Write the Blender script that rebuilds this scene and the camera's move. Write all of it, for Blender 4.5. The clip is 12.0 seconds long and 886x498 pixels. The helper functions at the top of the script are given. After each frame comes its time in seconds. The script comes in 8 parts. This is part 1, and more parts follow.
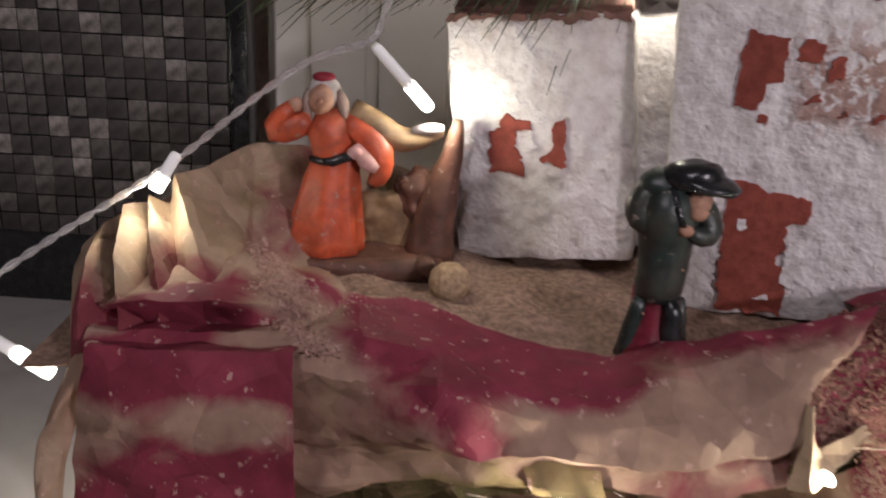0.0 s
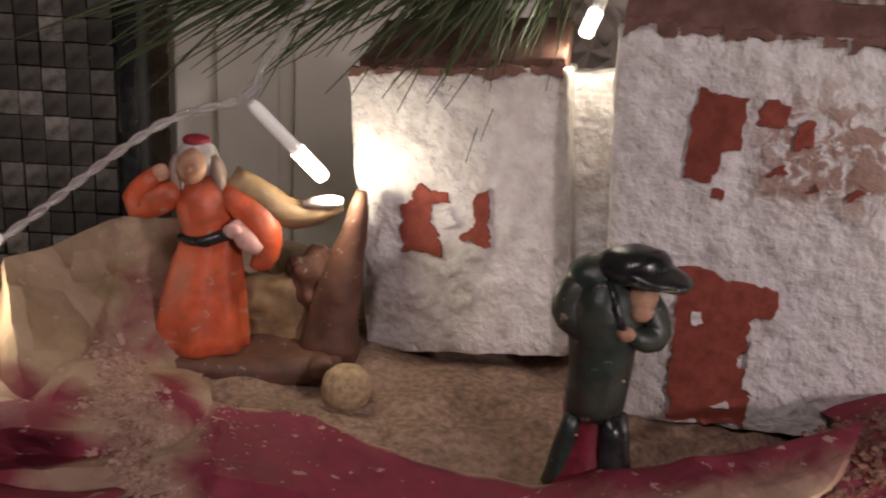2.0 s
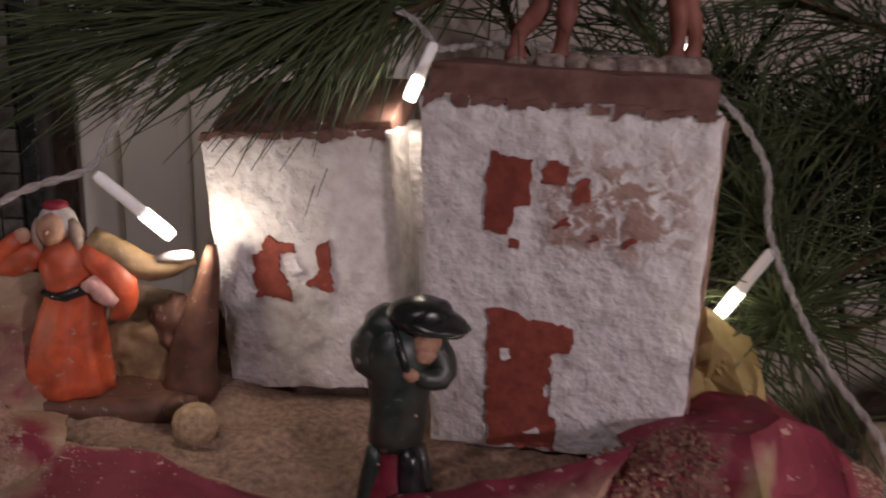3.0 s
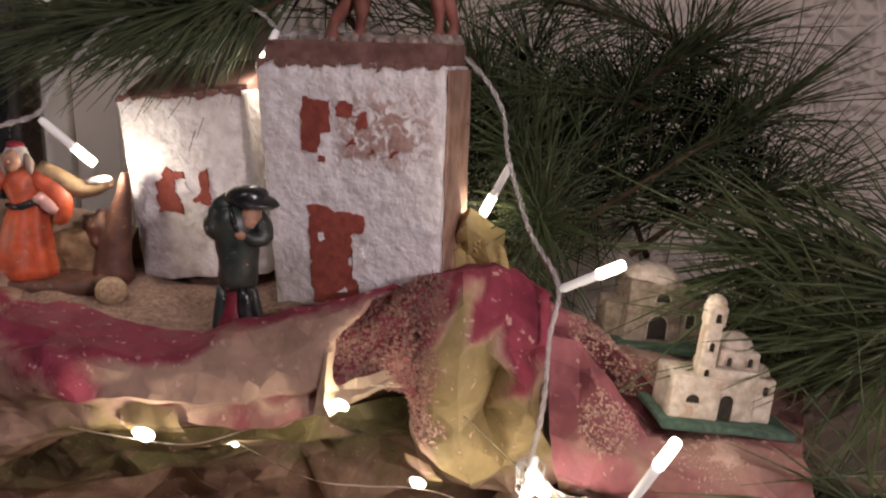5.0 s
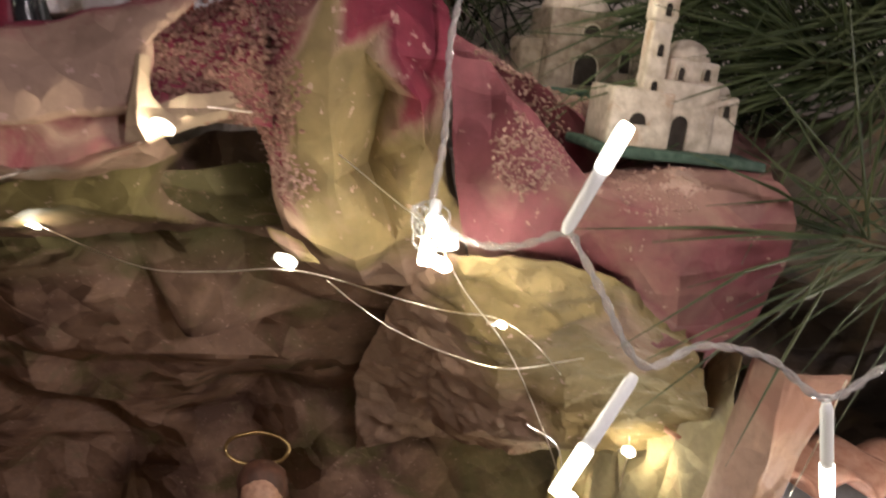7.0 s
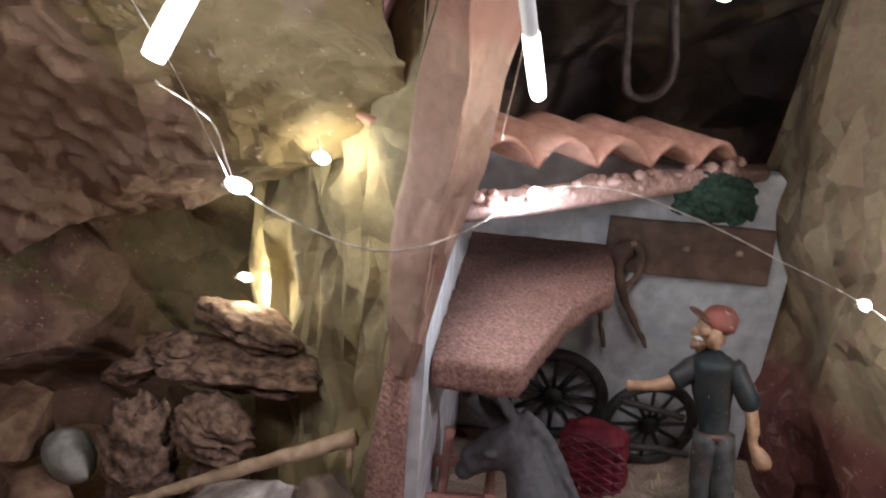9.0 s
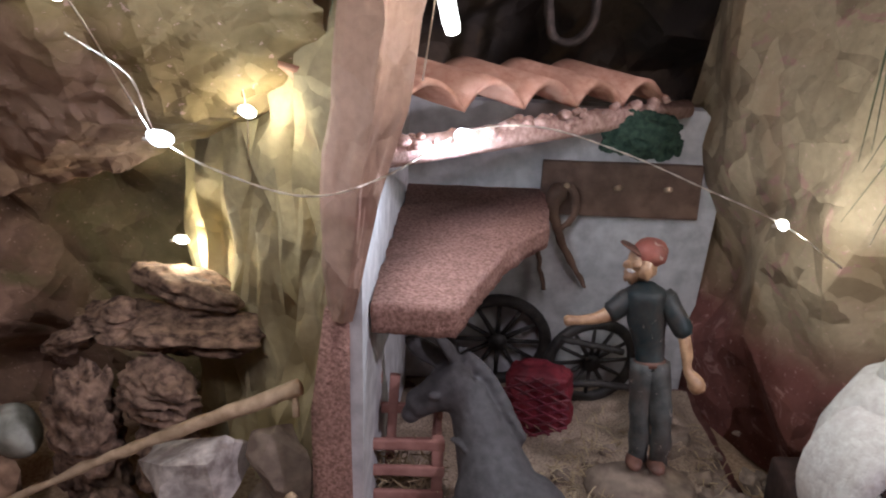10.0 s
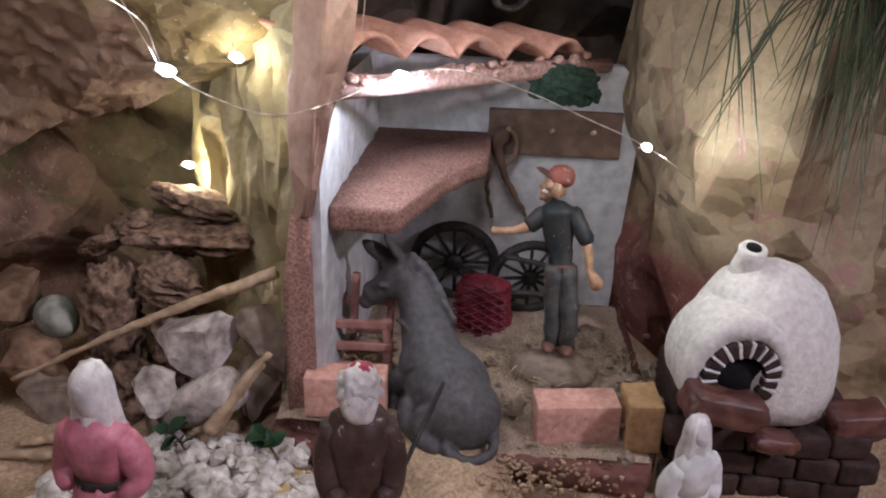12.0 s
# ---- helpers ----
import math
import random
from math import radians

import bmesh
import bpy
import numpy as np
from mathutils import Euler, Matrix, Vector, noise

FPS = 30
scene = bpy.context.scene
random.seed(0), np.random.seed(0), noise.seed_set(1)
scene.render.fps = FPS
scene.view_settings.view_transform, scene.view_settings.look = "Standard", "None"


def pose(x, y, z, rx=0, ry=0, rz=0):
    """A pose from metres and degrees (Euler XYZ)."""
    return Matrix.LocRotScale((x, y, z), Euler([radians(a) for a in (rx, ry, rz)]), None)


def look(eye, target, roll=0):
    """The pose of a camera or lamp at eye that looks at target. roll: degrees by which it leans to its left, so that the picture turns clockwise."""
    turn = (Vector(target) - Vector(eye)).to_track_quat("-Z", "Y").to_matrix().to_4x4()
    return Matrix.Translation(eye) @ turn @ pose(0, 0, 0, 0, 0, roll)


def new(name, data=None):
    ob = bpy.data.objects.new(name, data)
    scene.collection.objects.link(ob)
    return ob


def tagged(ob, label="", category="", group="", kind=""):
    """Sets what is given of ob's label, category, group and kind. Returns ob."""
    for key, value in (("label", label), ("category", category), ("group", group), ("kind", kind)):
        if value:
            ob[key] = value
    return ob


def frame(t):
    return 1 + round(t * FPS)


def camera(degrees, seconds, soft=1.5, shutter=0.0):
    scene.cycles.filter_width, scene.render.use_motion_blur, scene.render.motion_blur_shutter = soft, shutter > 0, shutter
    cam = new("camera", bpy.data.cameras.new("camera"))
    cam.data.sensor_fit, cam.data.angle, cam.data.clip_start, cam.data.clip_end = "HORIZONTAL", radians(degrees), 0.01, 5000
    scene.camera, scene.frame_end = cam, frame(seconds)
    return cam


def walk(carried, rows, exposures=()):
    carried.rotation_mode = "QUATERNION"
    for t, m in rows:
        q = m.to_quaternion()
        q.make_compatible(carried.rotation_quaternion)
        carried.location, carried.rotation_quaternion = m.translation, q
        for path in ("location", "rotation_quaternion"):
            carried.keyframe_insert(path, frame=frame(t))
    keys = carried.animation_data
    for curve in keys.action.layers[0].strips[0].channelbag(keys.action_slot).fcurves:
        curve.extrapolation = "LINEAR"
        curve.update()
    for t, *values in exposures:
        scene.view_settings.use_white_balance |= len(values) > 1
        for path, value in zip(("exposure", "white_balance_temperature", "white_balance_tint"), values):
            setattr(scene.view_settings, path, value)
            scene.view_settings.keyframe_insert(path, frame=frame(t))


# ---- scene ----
cam = camera(55.5, 12.0, 2.0, 0.35)
PATH = [
    (0, (0.07663, -0.01141, 0.59636), (0.06094, 0.27309, 0.50248), 2.60),
    (0.5, (0.06148, 0.02156, 0.59062), (0.04669, 0.30890, 0.50566), 3.41),
    (1, (0.07050, 0.03686, 0.59156), (0.06010, 0.32625, 0.51319), 3.61),
    (1.5, (0.07406, 0.03856, 0.59264), (0.06734, 0.32877, 0.51691), 3.47),
    (2, (0.09406, 0.04187, 0.59354), (0.08871, 0.33239, 0.51889), 3.19),
    (2.5, (0.11728, 0.04026, 0.59907), (0.11228, 0.33091, 0.52493), 2.65),
    (3, (0.14617, 0.01900, 0.61419), (0.14222, 0.31038, 0.54291), 1.69),
    (4.8, (0.22320, -0.11240, 0.60003), (0.21891, 0.18183, 0.54165), 0.39),
    (5, (0.22577, -0.11441, 0.59152), (0.22192, 0.17952, 0.53161), 0.27),
    (5.5, (0.23367, -0.10546, 0.56239), (0.23151, 0.18841, 0.50212), 0.67),
    (6, (0.23886, -0.08451, 0.54004), (0.24021, 0.20853, 0.47584), 0.73),
    (6.5, (0.23487, -0.06364, 0.51644), (0.24669, 0.22747, 0.44491), 0.20),
    (7, (0.23633, -0.04390, 0.48890), (0.26534, 0.24426, 0.41065), -0.47),
    (7.5, (0.23677, -0.02125, 0.46259), (0.29464, 0.26089, 0.37861), -0.83),
    (7.7, (0.24331, -0.01243, 0.44887), (0.31231, 0.26647, 0.36255), -1.14),
    (9.3, (0.27055, -0.00343, 0.38311), (0.38811, 0.24342, 0.25964), -4.79),
    (9.5, (0.27123, -0.00568, 0.38203), (0.39130, 0.23882, 0.25631), -5.35),
    (10, (0.27150, -0.01296, 0.38053), (0.39667, 0.22696, 0.25102), -6.00),
    (10.5, (0.27439, -0.03055, 0.38082), (0.40263, 0.20604, 0.24824), -6.31),
    (11, (0.25565, -0.06099, 0.38745), (0.38161, 0.17669, 0.25462), -6.14),
    (11.5, (0.25512, -0.09768, 0.38626), (0.37419, 0.14266, 0.25186), -5.98),
    (12, (0.25932, -0.11722, 0.38790), (0.37443, 0.12511, 0.25364), -6.22),
]
EXPOSURES = [
    (0.0, 0.15, 6100, 8), (0.5, 0.08, 6300, 8), (1.0, -0.15, 6500, 10), (1.5, -0.45, 6500, 15), (2.0, 0.0, 6700, 9), (2.5, -0.05, 6700, 9), (3.0, -0.4, 6500, 16), (4.5, 0.0, 6500, 14), (5.2, 0.18, 6500, 14), (7.0, 0.0, 6350, 7), (7.7, -0.05, 6150, 5),
    (9.3, 0.12, 5600, 9), (10.5, 0.22, 5550, 10), (12.0, 0.35, 5550, 11),
]
walk(cam, [(t, look(eye, target, roll)) for t, eye, target, roll in PATH], EXPOSURES)

# ---- world and light ----
world = bpy.data.worlds.new("room_dark")
scene.world = world
world.use_nodes = True
world.node_tree.nodes["Background"].inputs[0].default_value = (0.9, 0.8, 0.78, 1)
world.node_tree.nodes["Background"].inputs[1].default_value = 0.02
CM = 0.01


def area_lamp(name, eye, target, size, watts, colour):
    d = bpy.data.lights.new(name, "AREA")
    d.shape, d.size, d.energy, d.color = "DISK", size, watts, colour
    ob = new(name, d)
    ob.matrix_world = look([v * CM for v in eye], [v * CM for v in target])
    return ob


# the room's lamps behind the viewer: a standing lamp low on the right, and the ceiling light
area_lamp("standing_room_lamp", (86, -70, 82), (20, 25, 42), 0.07, 4.9, (1.0, 0.85, 0.88))
area_lamp("ceiling_room_light", (-25, -110, 190), (20, 25, 40), 0.35, 7.2, (1.0, 0.85, 0.88))

LED_POWER = 4.0
LED_WARM, LED_COOL = (1.0, 0.90, 0.70), (0.93, 0.95, 1.0)


def led_lamp(p, watts, colour=LED_WARM, radius=0.25):
    d = bpy.data.lights.new("led_light", "POINT")
    d.energy, d.color, d.shadow_soft_size = watts * LED_POWER, colour, radius * CM
    ob = new("led_light", d)
    ob.location = [v * CM for v in p]
    return ob


# ---- materials ----
def mat(name):
    m = bpy.data.materials.new(name)
    m.use_nodes = True
    nt = m.node_tree
    b = nt.nodes["Principled BSDF"]
    return m, nt, b


def node(nt, kind, **kw):
    n = nt.nodes.new(kind)
    for k, v in kw.items():
        if k == "inputs":
            for key, val in v.items():
                n.inputs[key].default_value = val
        elif k == "operation":
            n.operation = v
        elif k == "blend":
            n.blend_type = v
        elif k == "feature":
            n.feature = v
    return n


def noise_of(nt, scale, detail=4.0, rough=0.55, distort=0.0):
    tc = nt.nodes.new("ShaderNodeTexCoord")
    n = nt.nodes.new("ShaderNodeTexNoise")
    n.inputs["Scale"].default_value, n.inputs["Detail"].default_value = scale, detail
    n.inputs["Roughness"].default_value, n.inputs["Distortion"].default_value = rough, distort
    nt.links.new(tc.outputs["Object"], n.inputs["Vector"])
    return n.outputs["Fac"]


def ramp(nt, fac, stops):
    r = nt.nodes.new("ShaderNodeValToRGB")
    while len(r.color_ramp.elements) < len(stops):
        r.color_ramp.elements.new(0.5)
    for e, (p, c) in zip(r.color_ramp.elements, stops):
        e.position, e.color = p, (c if len(c) == 4 else (*c, 1))
    nt.links.new(fac, r.inputs["Fac"])
    return r.outputs["Color"]


def grey(v):
    return (v, v, v)


def mixed(nt, fac, a, b):
    m = nt.nodes.new("ShaderNodeMix")
    m.data_type = "RGBA"
    for sock, v in ((0, fac), (6, a), (7, b)):
        if hasattr(v, "links"):
            nt.links.new(v, m.inputs[sock])
        else:
            m.inputs[sock].default_value = v if sock == 0 else (v if len(v) == 4 else (*v, 1))
    return m.outputs[2]


def bump(nt, b, height, strength=0.5, dist=0.0005, normal=None):
    n = nt.nodes.new("ShaderNodeBump")
    n.inputs["Strength"].default_value, n.inputs["Distance"].default_value = strength, dist
    nt.links.new(height, n.inputs["Height"])
    if normal is not None:
        nt.links.new(normal, n.inputs["Normal"])
    nt.links.new(n.outputs["Normal"], b.inputs["Normal"])
    return n.outputs["Normal"]


def speckled(name, dark, light, scale=300, rough=0.7, bump_mm=0.3, wide=40, lo=0.35, hi=0.65, spec=0.3, metal=0.0, blotch=0.55):
    """Two scales of mottling between two colours, with fine relief."""
    m, nt, b = mat(name)
    c = ramp(nt, noise_of(nt, scale, 5), [(lo, dark), (hi, light)])
    mid = tuple(0.55 * (x + y) / 2 for x, y in zip(dark, light))
    c = mixed(nt, ramp(nt, noise_of(nt, wide, 3), [(0.45, grey(0)), (0.75, grey(blotch))]), c, mid)
    nt.links.new(c, b.inputs["Base Color"])
    b.inputs["Roughness"].default_value, b.inputs["Metallic"].default_value = rough, metal
    b.inputs["Specular IOR Level"].default_value = spec
    if bump_mm:
        bump(nt, b, noise_of(nt, scale * 1.3, 6, 0.65), 0.8, bump_mm * 0.001)
    return m


def crease_of(nt, scale, warp=0.5):
    """Planar facets of random tilt with sharp borders, for crumpled paper."""
    tc = nt.nodes.new("ShaderNodeTexCoord")
    w = nt.nodes.new("ShaderNodeTexNoise")
    w.inputs["Scale"].default_value, w.inputs["Detail"].default_value = scale * 0.6, 2.0
    nt.links.new(tc.outputs["Object"], w.inputs["Vector"])
    add = nt.nodes.new("ShaderNodeVectorMath")
    add.operation = "MULTIPLY_ADD"
    nt.links.new(w.outputs["Color"], add.inputs[0])
    add.inputs[1].default_value = (warp / scale, warp / scale, warp / scale)
    nt.links.new(tc.outputs["Object"], add.inputs[2])
    v = nt.nodes.new("ShaderNodeTexVoronoi")
    v.inputs["Scale"].default_value = scale
    nt.links.new(add.outputs[0], v.inputs["Vector"])
    tilt = nt.nodes.new("ShaderNodeVectorMath")
    tilt.operation = "SUBTRACT"
    nt.links.new(v.outputs["Color"], tilt.inputs[0])
    tilt.inputs[1].default_value = (0.5, 0.5, 0.5)
    away = nt.nodes.new("ShaderNodeVectorMath")
    away.operation = "SUBTRACT"
    nt.links.new(add.outputs[0], away.inputs[0])
    nt.links.new(v.outputs["Position"], away.inputs[1])
    dot = nt.nodes.new("ShaderNodeVectorMath")
    dot.operation = "DOT_PRODUCT"
    nt.links.new(tilt.outputs[0], dot.inputs[0])
    nt.links.new(away.outputs[0], dot.inputs[1])
    return dot.outputs["Value"]


def paper_relief(nt, b, depth=1.0):
    """Broad waves, crumple facets at two sizes and fibres."""
    n = bump(nt, b, noise_of(nt, 40, 4, 0.5, 1.2), 0.6, 0.0012 * depth)
    n = bump(nt, b, crease_of(nt, 34, 0.9), 0.8 * depth, 0.8, n)
    n = bump(nt, b, crease_of(nt, 95, 1.2), 0.55 * depth, 0.7, n)
    bump(nt, b, noise_of(nt, 900, 3), 0.2, 0.0002, n)


def paper(name, kraft, paint_a, paint_b, level_a, level_b, scale=22, flecks=0.0, depth=1.0):
    """Kraft paper sprayed with two paints in soft patches, fine fibres and small creases."""
    m, nt, b = mat(name)
    c = ramp(nt, noise_of(nt, 260, 5), [(0.3, tuple(v * 0.8 for v in kraft)), (0.7, kraft)])
    c = mixed(nt, ramp(nt, noise_of(nt, scale, 3, 0.5, 0.4), [(level_a, grey(0)), (level_a + 0.12, grey(0.92))]), c, paint_a)
    tc = noise_of(nt, scale * 1.37, 3, 0.5, 0.8)
    c = mixed(nt, ramp(nt, tc, [(level_b, grey(0)), (level_b + 0.12, grey(0.92))]), c, paint_b)
    if flecks:
        f = ramp(nt, noise_of(nt, 420, 3, 0.7), [(0.66 - flecks, grey(0)), (0.70 - flecks, grey(0.8))])
        c = mixed(nt, f, c, (0.62, 0.42, 0.36))
    nt.links.new(c, b.inputs["Base Color"])
    b.inputs["Roughness"].default_value = 0.72
    b.inputs["Specular IOR Level"].default_value = 0.2
    paper_relief(nt, b, depth)
    return m


def coated_paper(name, kraft, wine, olive, dust):
    """Kraft paper that carries its coats of paint and dust in the sheet's colour layer."""
    m, nt, b = mat(name)
    lay = nt.nodes.new("ShaderNodeVertexColor")
    lay.layer_name = "coat"
    sep = nt.nodes.new("ShaderNodeSeparateColor")
    nt.links.new(lay.outputs["Color"], sep.inputs[0])
    c = ramp(nt, noise_of(nt, 240, 5), [(0.3, tuple(v * 0.82 for v in kraft)), (0.7, kraft)])
    c = mixed(nt, ramp(nt, noise_of(nt, 26, 4, 0.6, 0.6), [(0.48, grey(0)), (0.70, grey(0.45))]), c, tuple(v * 0.6 for v in kraft))

    def coat(k, colour, lo, hi, scale, top, spread):
        ma = nt.nodes.new("ShaderNodeMath")
        ma.operation = "MULTIPLY_ADD"
        nt.links.new(noise_of(nt, scale, 5, 0.62, 0.8), ma.inputs[0])
        ma.inputs[1].default_value = spread
        nt.links.new(sep.outputs[k], ma.inputs[2])
        mask = ramp(nt, ma.outputs[0], [(lo, grey(0)), (hi, grey(top))])
        tint = ramp(nt, noise_of(nt, 70, 5, 0.6), [(0.3, tuple(v * 0.62 for v in colour)), (0.7, colour)])
        return mixed(nt, mask, c, tint)

    c = coat(1, olive, 0.58, 0.84, 40, 0.9, 0.7)
    c = coat(0, wine, 0.53, 0.78, 60, 0.97, 0.6)
    # chips where the paint has flaked, then dust
    chips = ramp(nt, noise_of(nt, 210, 4, 0.6), [(0.645, grey(0)), (0.665, grey(0.8))])
    c = mixed(nt, chips, c, (0.52, 0.34, 0.29))
    c = coat(2, dust, 0.84, 0.95, 120, 0.92, 0.72)
    nt.links.new(c, b.inputs["Base Color"])
    b.inputs["Roughness"].default_value = 0.68
    b.inputs["Specular IOR Level"].default_value = 0.2
    paper_relief(nt, b, 0.85)
    return m


def zone(nt, axis, start, width, wobble=0.012, scale=45):
    """0 to 1 along an axis of the place, with a wavering border."""
    tc = nt.nodes.new("ShaderNodeTexCoord")
    sep = nt.nodes.new("ShaderNodeSeparateXYZ")
    nt.links.new(tc.outputs["Object"], sep.inputs[0])
    n = noise_of(nt, scale, 3, 0.55, 0.5)
    ma = nt.nodes.new("ShaderNodeMath")
    ma.operation = "MULTIPLY_ADD"
    nt.links.new(n, ma.inputs[0])
    ma.inputs[1].default_value = wobble * 2
    nt.links.new(sep.outputs[axis], ma.inputs[2])
    mr = nt.nodes.new("ShaderNodeMapRange")
    nt.links.new(ma.outputs[0], mr.inputs[0])
    mr.inputs[1].default_value, mr.inputs[2].default_value = start + wobble, start + wobble + width
    return mr.outputs[0]


def product(nt, a, b):
    m = nt.nodes.new("ShaderNodeMath")
    m.operation = "MULTIPLY"
    nt.links.new(a, m.inputs[0])
    nt.links.new(b, m.inputs[1])
    return m.outputs[0]


def invert(nt, a):
    m = nt.nodes.new("ShaderNodeMath")
    m.operation = "SUBTRACT"
    m.inputs[0].default_value = 1.0
    nt.links.new(a, m.inputs[1])
    return m.outputs[0]


def repaint(m, layers, scuff=(0.36, 0.20, 0.17)):
    """Lays sprayed paint or shade as colour over a paper material: layers of (mask, colour)."""
    nt = m.node_tree
    b = nt.nodes["Principled BSDF"]
    c = b.inputs["Base Color"].links[0].from_socket
    for mask, colour in layers:
        tint = ramp(nt, noise_of(nt, 120, 4), [(0.3, tuple(v * 0.75 for v in colour)), (0.7, colour)])
        c = mixed(nt, mask, c, tint)
    # scuffs along the folds and pale flecks
    w = ramp(nt, noise_of(nt, 58, 7, 0.62, 1.2), [(0.58, grey(0)), (0.63, grey(0.75))])
    c = mixed(nt, w, c, scuff)
    f = ramp(nt, noise_of(nt, 420, 3, 0.7), [(0.645, grey(0)), (0.68, grey(0.7))])
    c = mixed(nt, f, c, (0.55, 0.36, 0.30))
    nt.links.new(c, b.inputs["Base Color"])


M_COATED = coated_paper("painted_kraft", (0.41, 0.27, 0.20), (0.265, 0.036, 0.068), (0.275, 0.205, 0.09), (0.50, 0.355, 0.26))
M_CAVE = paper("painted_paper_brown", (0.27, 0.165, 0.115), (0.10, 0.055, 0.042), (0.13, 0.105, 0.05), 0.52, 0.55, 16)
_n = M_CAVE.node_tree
# olive paint; its top left part is darkened for the lip's shade
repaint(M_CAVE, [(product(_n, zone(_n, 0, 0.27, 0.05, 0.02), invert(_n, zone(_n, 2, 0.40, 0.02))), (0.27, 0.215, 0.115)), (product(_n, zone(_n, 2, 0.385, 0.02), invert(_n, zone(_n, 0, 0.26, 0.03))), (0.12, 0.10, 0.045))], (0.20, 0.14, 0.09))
M_LEDGE = speckled("brown_cork_dust", (0.18, 0.117, 0.086), (0.37, 0.25, 0.185), 420, 0.95, 0.5, 30)
# darker, greyer than the sawdust heaped in front
M_BED = speckled("greyish_sawdust", (0.22, 0.155, 0.11), (0.46, 0.36, 0.26), 900, 0.95, 0.6, 18)
M_SAND = speckled("cork_dust", (0.30, 0.20, 0.12), (0.52, 0.38, 0.24), 500, 0.95, 0.5, 30)
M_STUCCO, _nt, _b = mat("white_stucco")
M_BRICKRED = speckled("flaked_red_paint", (0.22, 0.05, 0.035), (0.34, 0.085, 0.06), 260, 0.8, 0.5, 60)
M_TERRA = speckled("terracotta", (0.43, 0.205, 0.135), (0.60, 0.345, 0.245), 240, 0.75, 0.25, 60)
M_WHITE = speckled("white_plaster", (0.62, 0.60, 0.57), (0.78, 0.76, 0.73), 220, 0.85, 0.3, 40)


M_BARESIDE = speckled("bare_brown_plaster", (0.24, 0.13, 0.095), (0.42, 0.27, 0.21), 90, 0.8, 0.6, 30)


def stucco_nodes(nt, b):
    v = nt.nodes.new("ShaderNodeTexVoronoi")
    v.feature = "SMOOTH_F1"
    tc = nt.nodes.new("ShaderNodeTexCoord")
    v.inputs["Scale"].default_value = 330
    nt.links.new(tc.outputs["Object"], v.inputs["Vector"])
    c = ramp(nt, noise_of(nt, 160, 5), [(0.3, (0.62, 0.57, 0.56)), (0.6, (0.82, 0.79, 0.79))])
    c = mixed(nt, ramp(nt, noise_of(nt, 35, 5, 0.6), [(0.55, grey(0)), (0.75, grey(0.5))]), c, (0.45, 0.37, 0.30))
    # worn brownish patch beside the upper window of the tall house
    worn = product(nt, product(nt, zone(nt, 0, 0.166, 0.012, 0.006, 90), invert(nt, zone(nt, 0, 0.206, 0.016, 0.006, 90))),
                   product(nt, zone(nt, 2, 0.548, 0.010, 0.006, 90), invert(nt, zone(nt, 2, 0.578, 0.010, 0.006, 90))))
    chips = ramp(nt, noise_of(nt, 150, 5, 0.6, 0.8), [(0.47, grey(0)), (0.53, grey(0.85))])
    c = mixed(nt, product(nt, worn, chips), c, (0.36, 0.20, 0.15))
    nt.links.new(c, b.inputs["Base Color"])
    b.inputs["Roughness"].default_value = 0.85
    n = bump(nt, b, noise_of(nt, 150, 4, 0.55), 0.9, 0.0034)
    n = bump(nt, b, noise_of(nt, 420, 3, 0.5), 0.6, 0.0008, n)
    bump(nt, b, v.outputs["Distance"], 0.5, 0.0008, n)


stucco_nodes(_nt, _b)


M_ORANGE = speckled("orange_paint", (0.56, 0.085, 0.03), (0.74, 0.14, 0.055), 160, 0.45, 0.12, 70, spec=0.5)
M_BLACKGLOSS = speckled("black_gloss_paint", (0.010, 0.011, 0.012), (0.03, 0.032, 0.034), 200, 0.25, 0.2, 80, spec=0.6)
M_SKIN = speckled("painted_skin", (0.42, 0.22, 0.15), (0.60, 0.36, 0.25), 300, 0.5, 0.15, 120)
M_OFFWHITE = speckled("off_white_paint", (0.66, 0.60, 0.57), (0.80, 0.76, 0.74), 200, 0.4, 0.15, 80, spec=0.5, blotch=0.25)
M_CRIMSON = speckled("crimson_paint", (0.22, 0.02, 0.035), (0.34, 0.035, 0.055), 200, 0.45, 0.15, 80)
M_PALEPINK = speckled("pale_pink_paint", (0.58, 0.30, 0.28), (0.70, 0.42, 0.38), 200, 0.45, 0.15, 80)
M_PINK2 = speckled("pink_paint", (0.48, 0.13, 0.18), (0.62, 0.22, 0.275), 160, 0.45, 0.12, 60, spec=0.5)
M_HAIR = speckled("grey_brown_paint", (0.32, 0.21, 0.165), (0.58, 0.46, 0.39), 140, 0.5, 0.3, 60)
M_YELLOWED = speckled("yellowed_paint", (0.32, 0.20, 0.10), (0.52, 0.36, 0.20), 180, 0.5, 0.15, 60)
M_BROWNCLAY = speckled("brown_clay", (0.085, 0.038, 0.027), (0.18, 0.085, 0.058), 120, 0.5, 0.3, 40)
M_DARKGREEN = speckled("dark_green_gloss", (0.012, 0.022, 0.019), (0.034, 0.056, 0.048), 200, 0.40, 0.25, 60, spec=0.6)
M_DARKRED = speckled("dark_red_gloss", (0.10, 0.008, 0.02), (0.24, 0.03, 0.05), 160, 0.35, 0.2, 60, spec=0.5)
M_REDBROWN = speckled("red_brown_plastic", (0.20, 0.07, 0.05), (0.32, 0.13, 0.10), 120, 0.55, 0.1, 40)
M_WOOL = speckled("grey_wool", (0.16, 0.12, 0.10), (0.46, 0.38, 0.32), 260, 0.95, 0.5, 90)
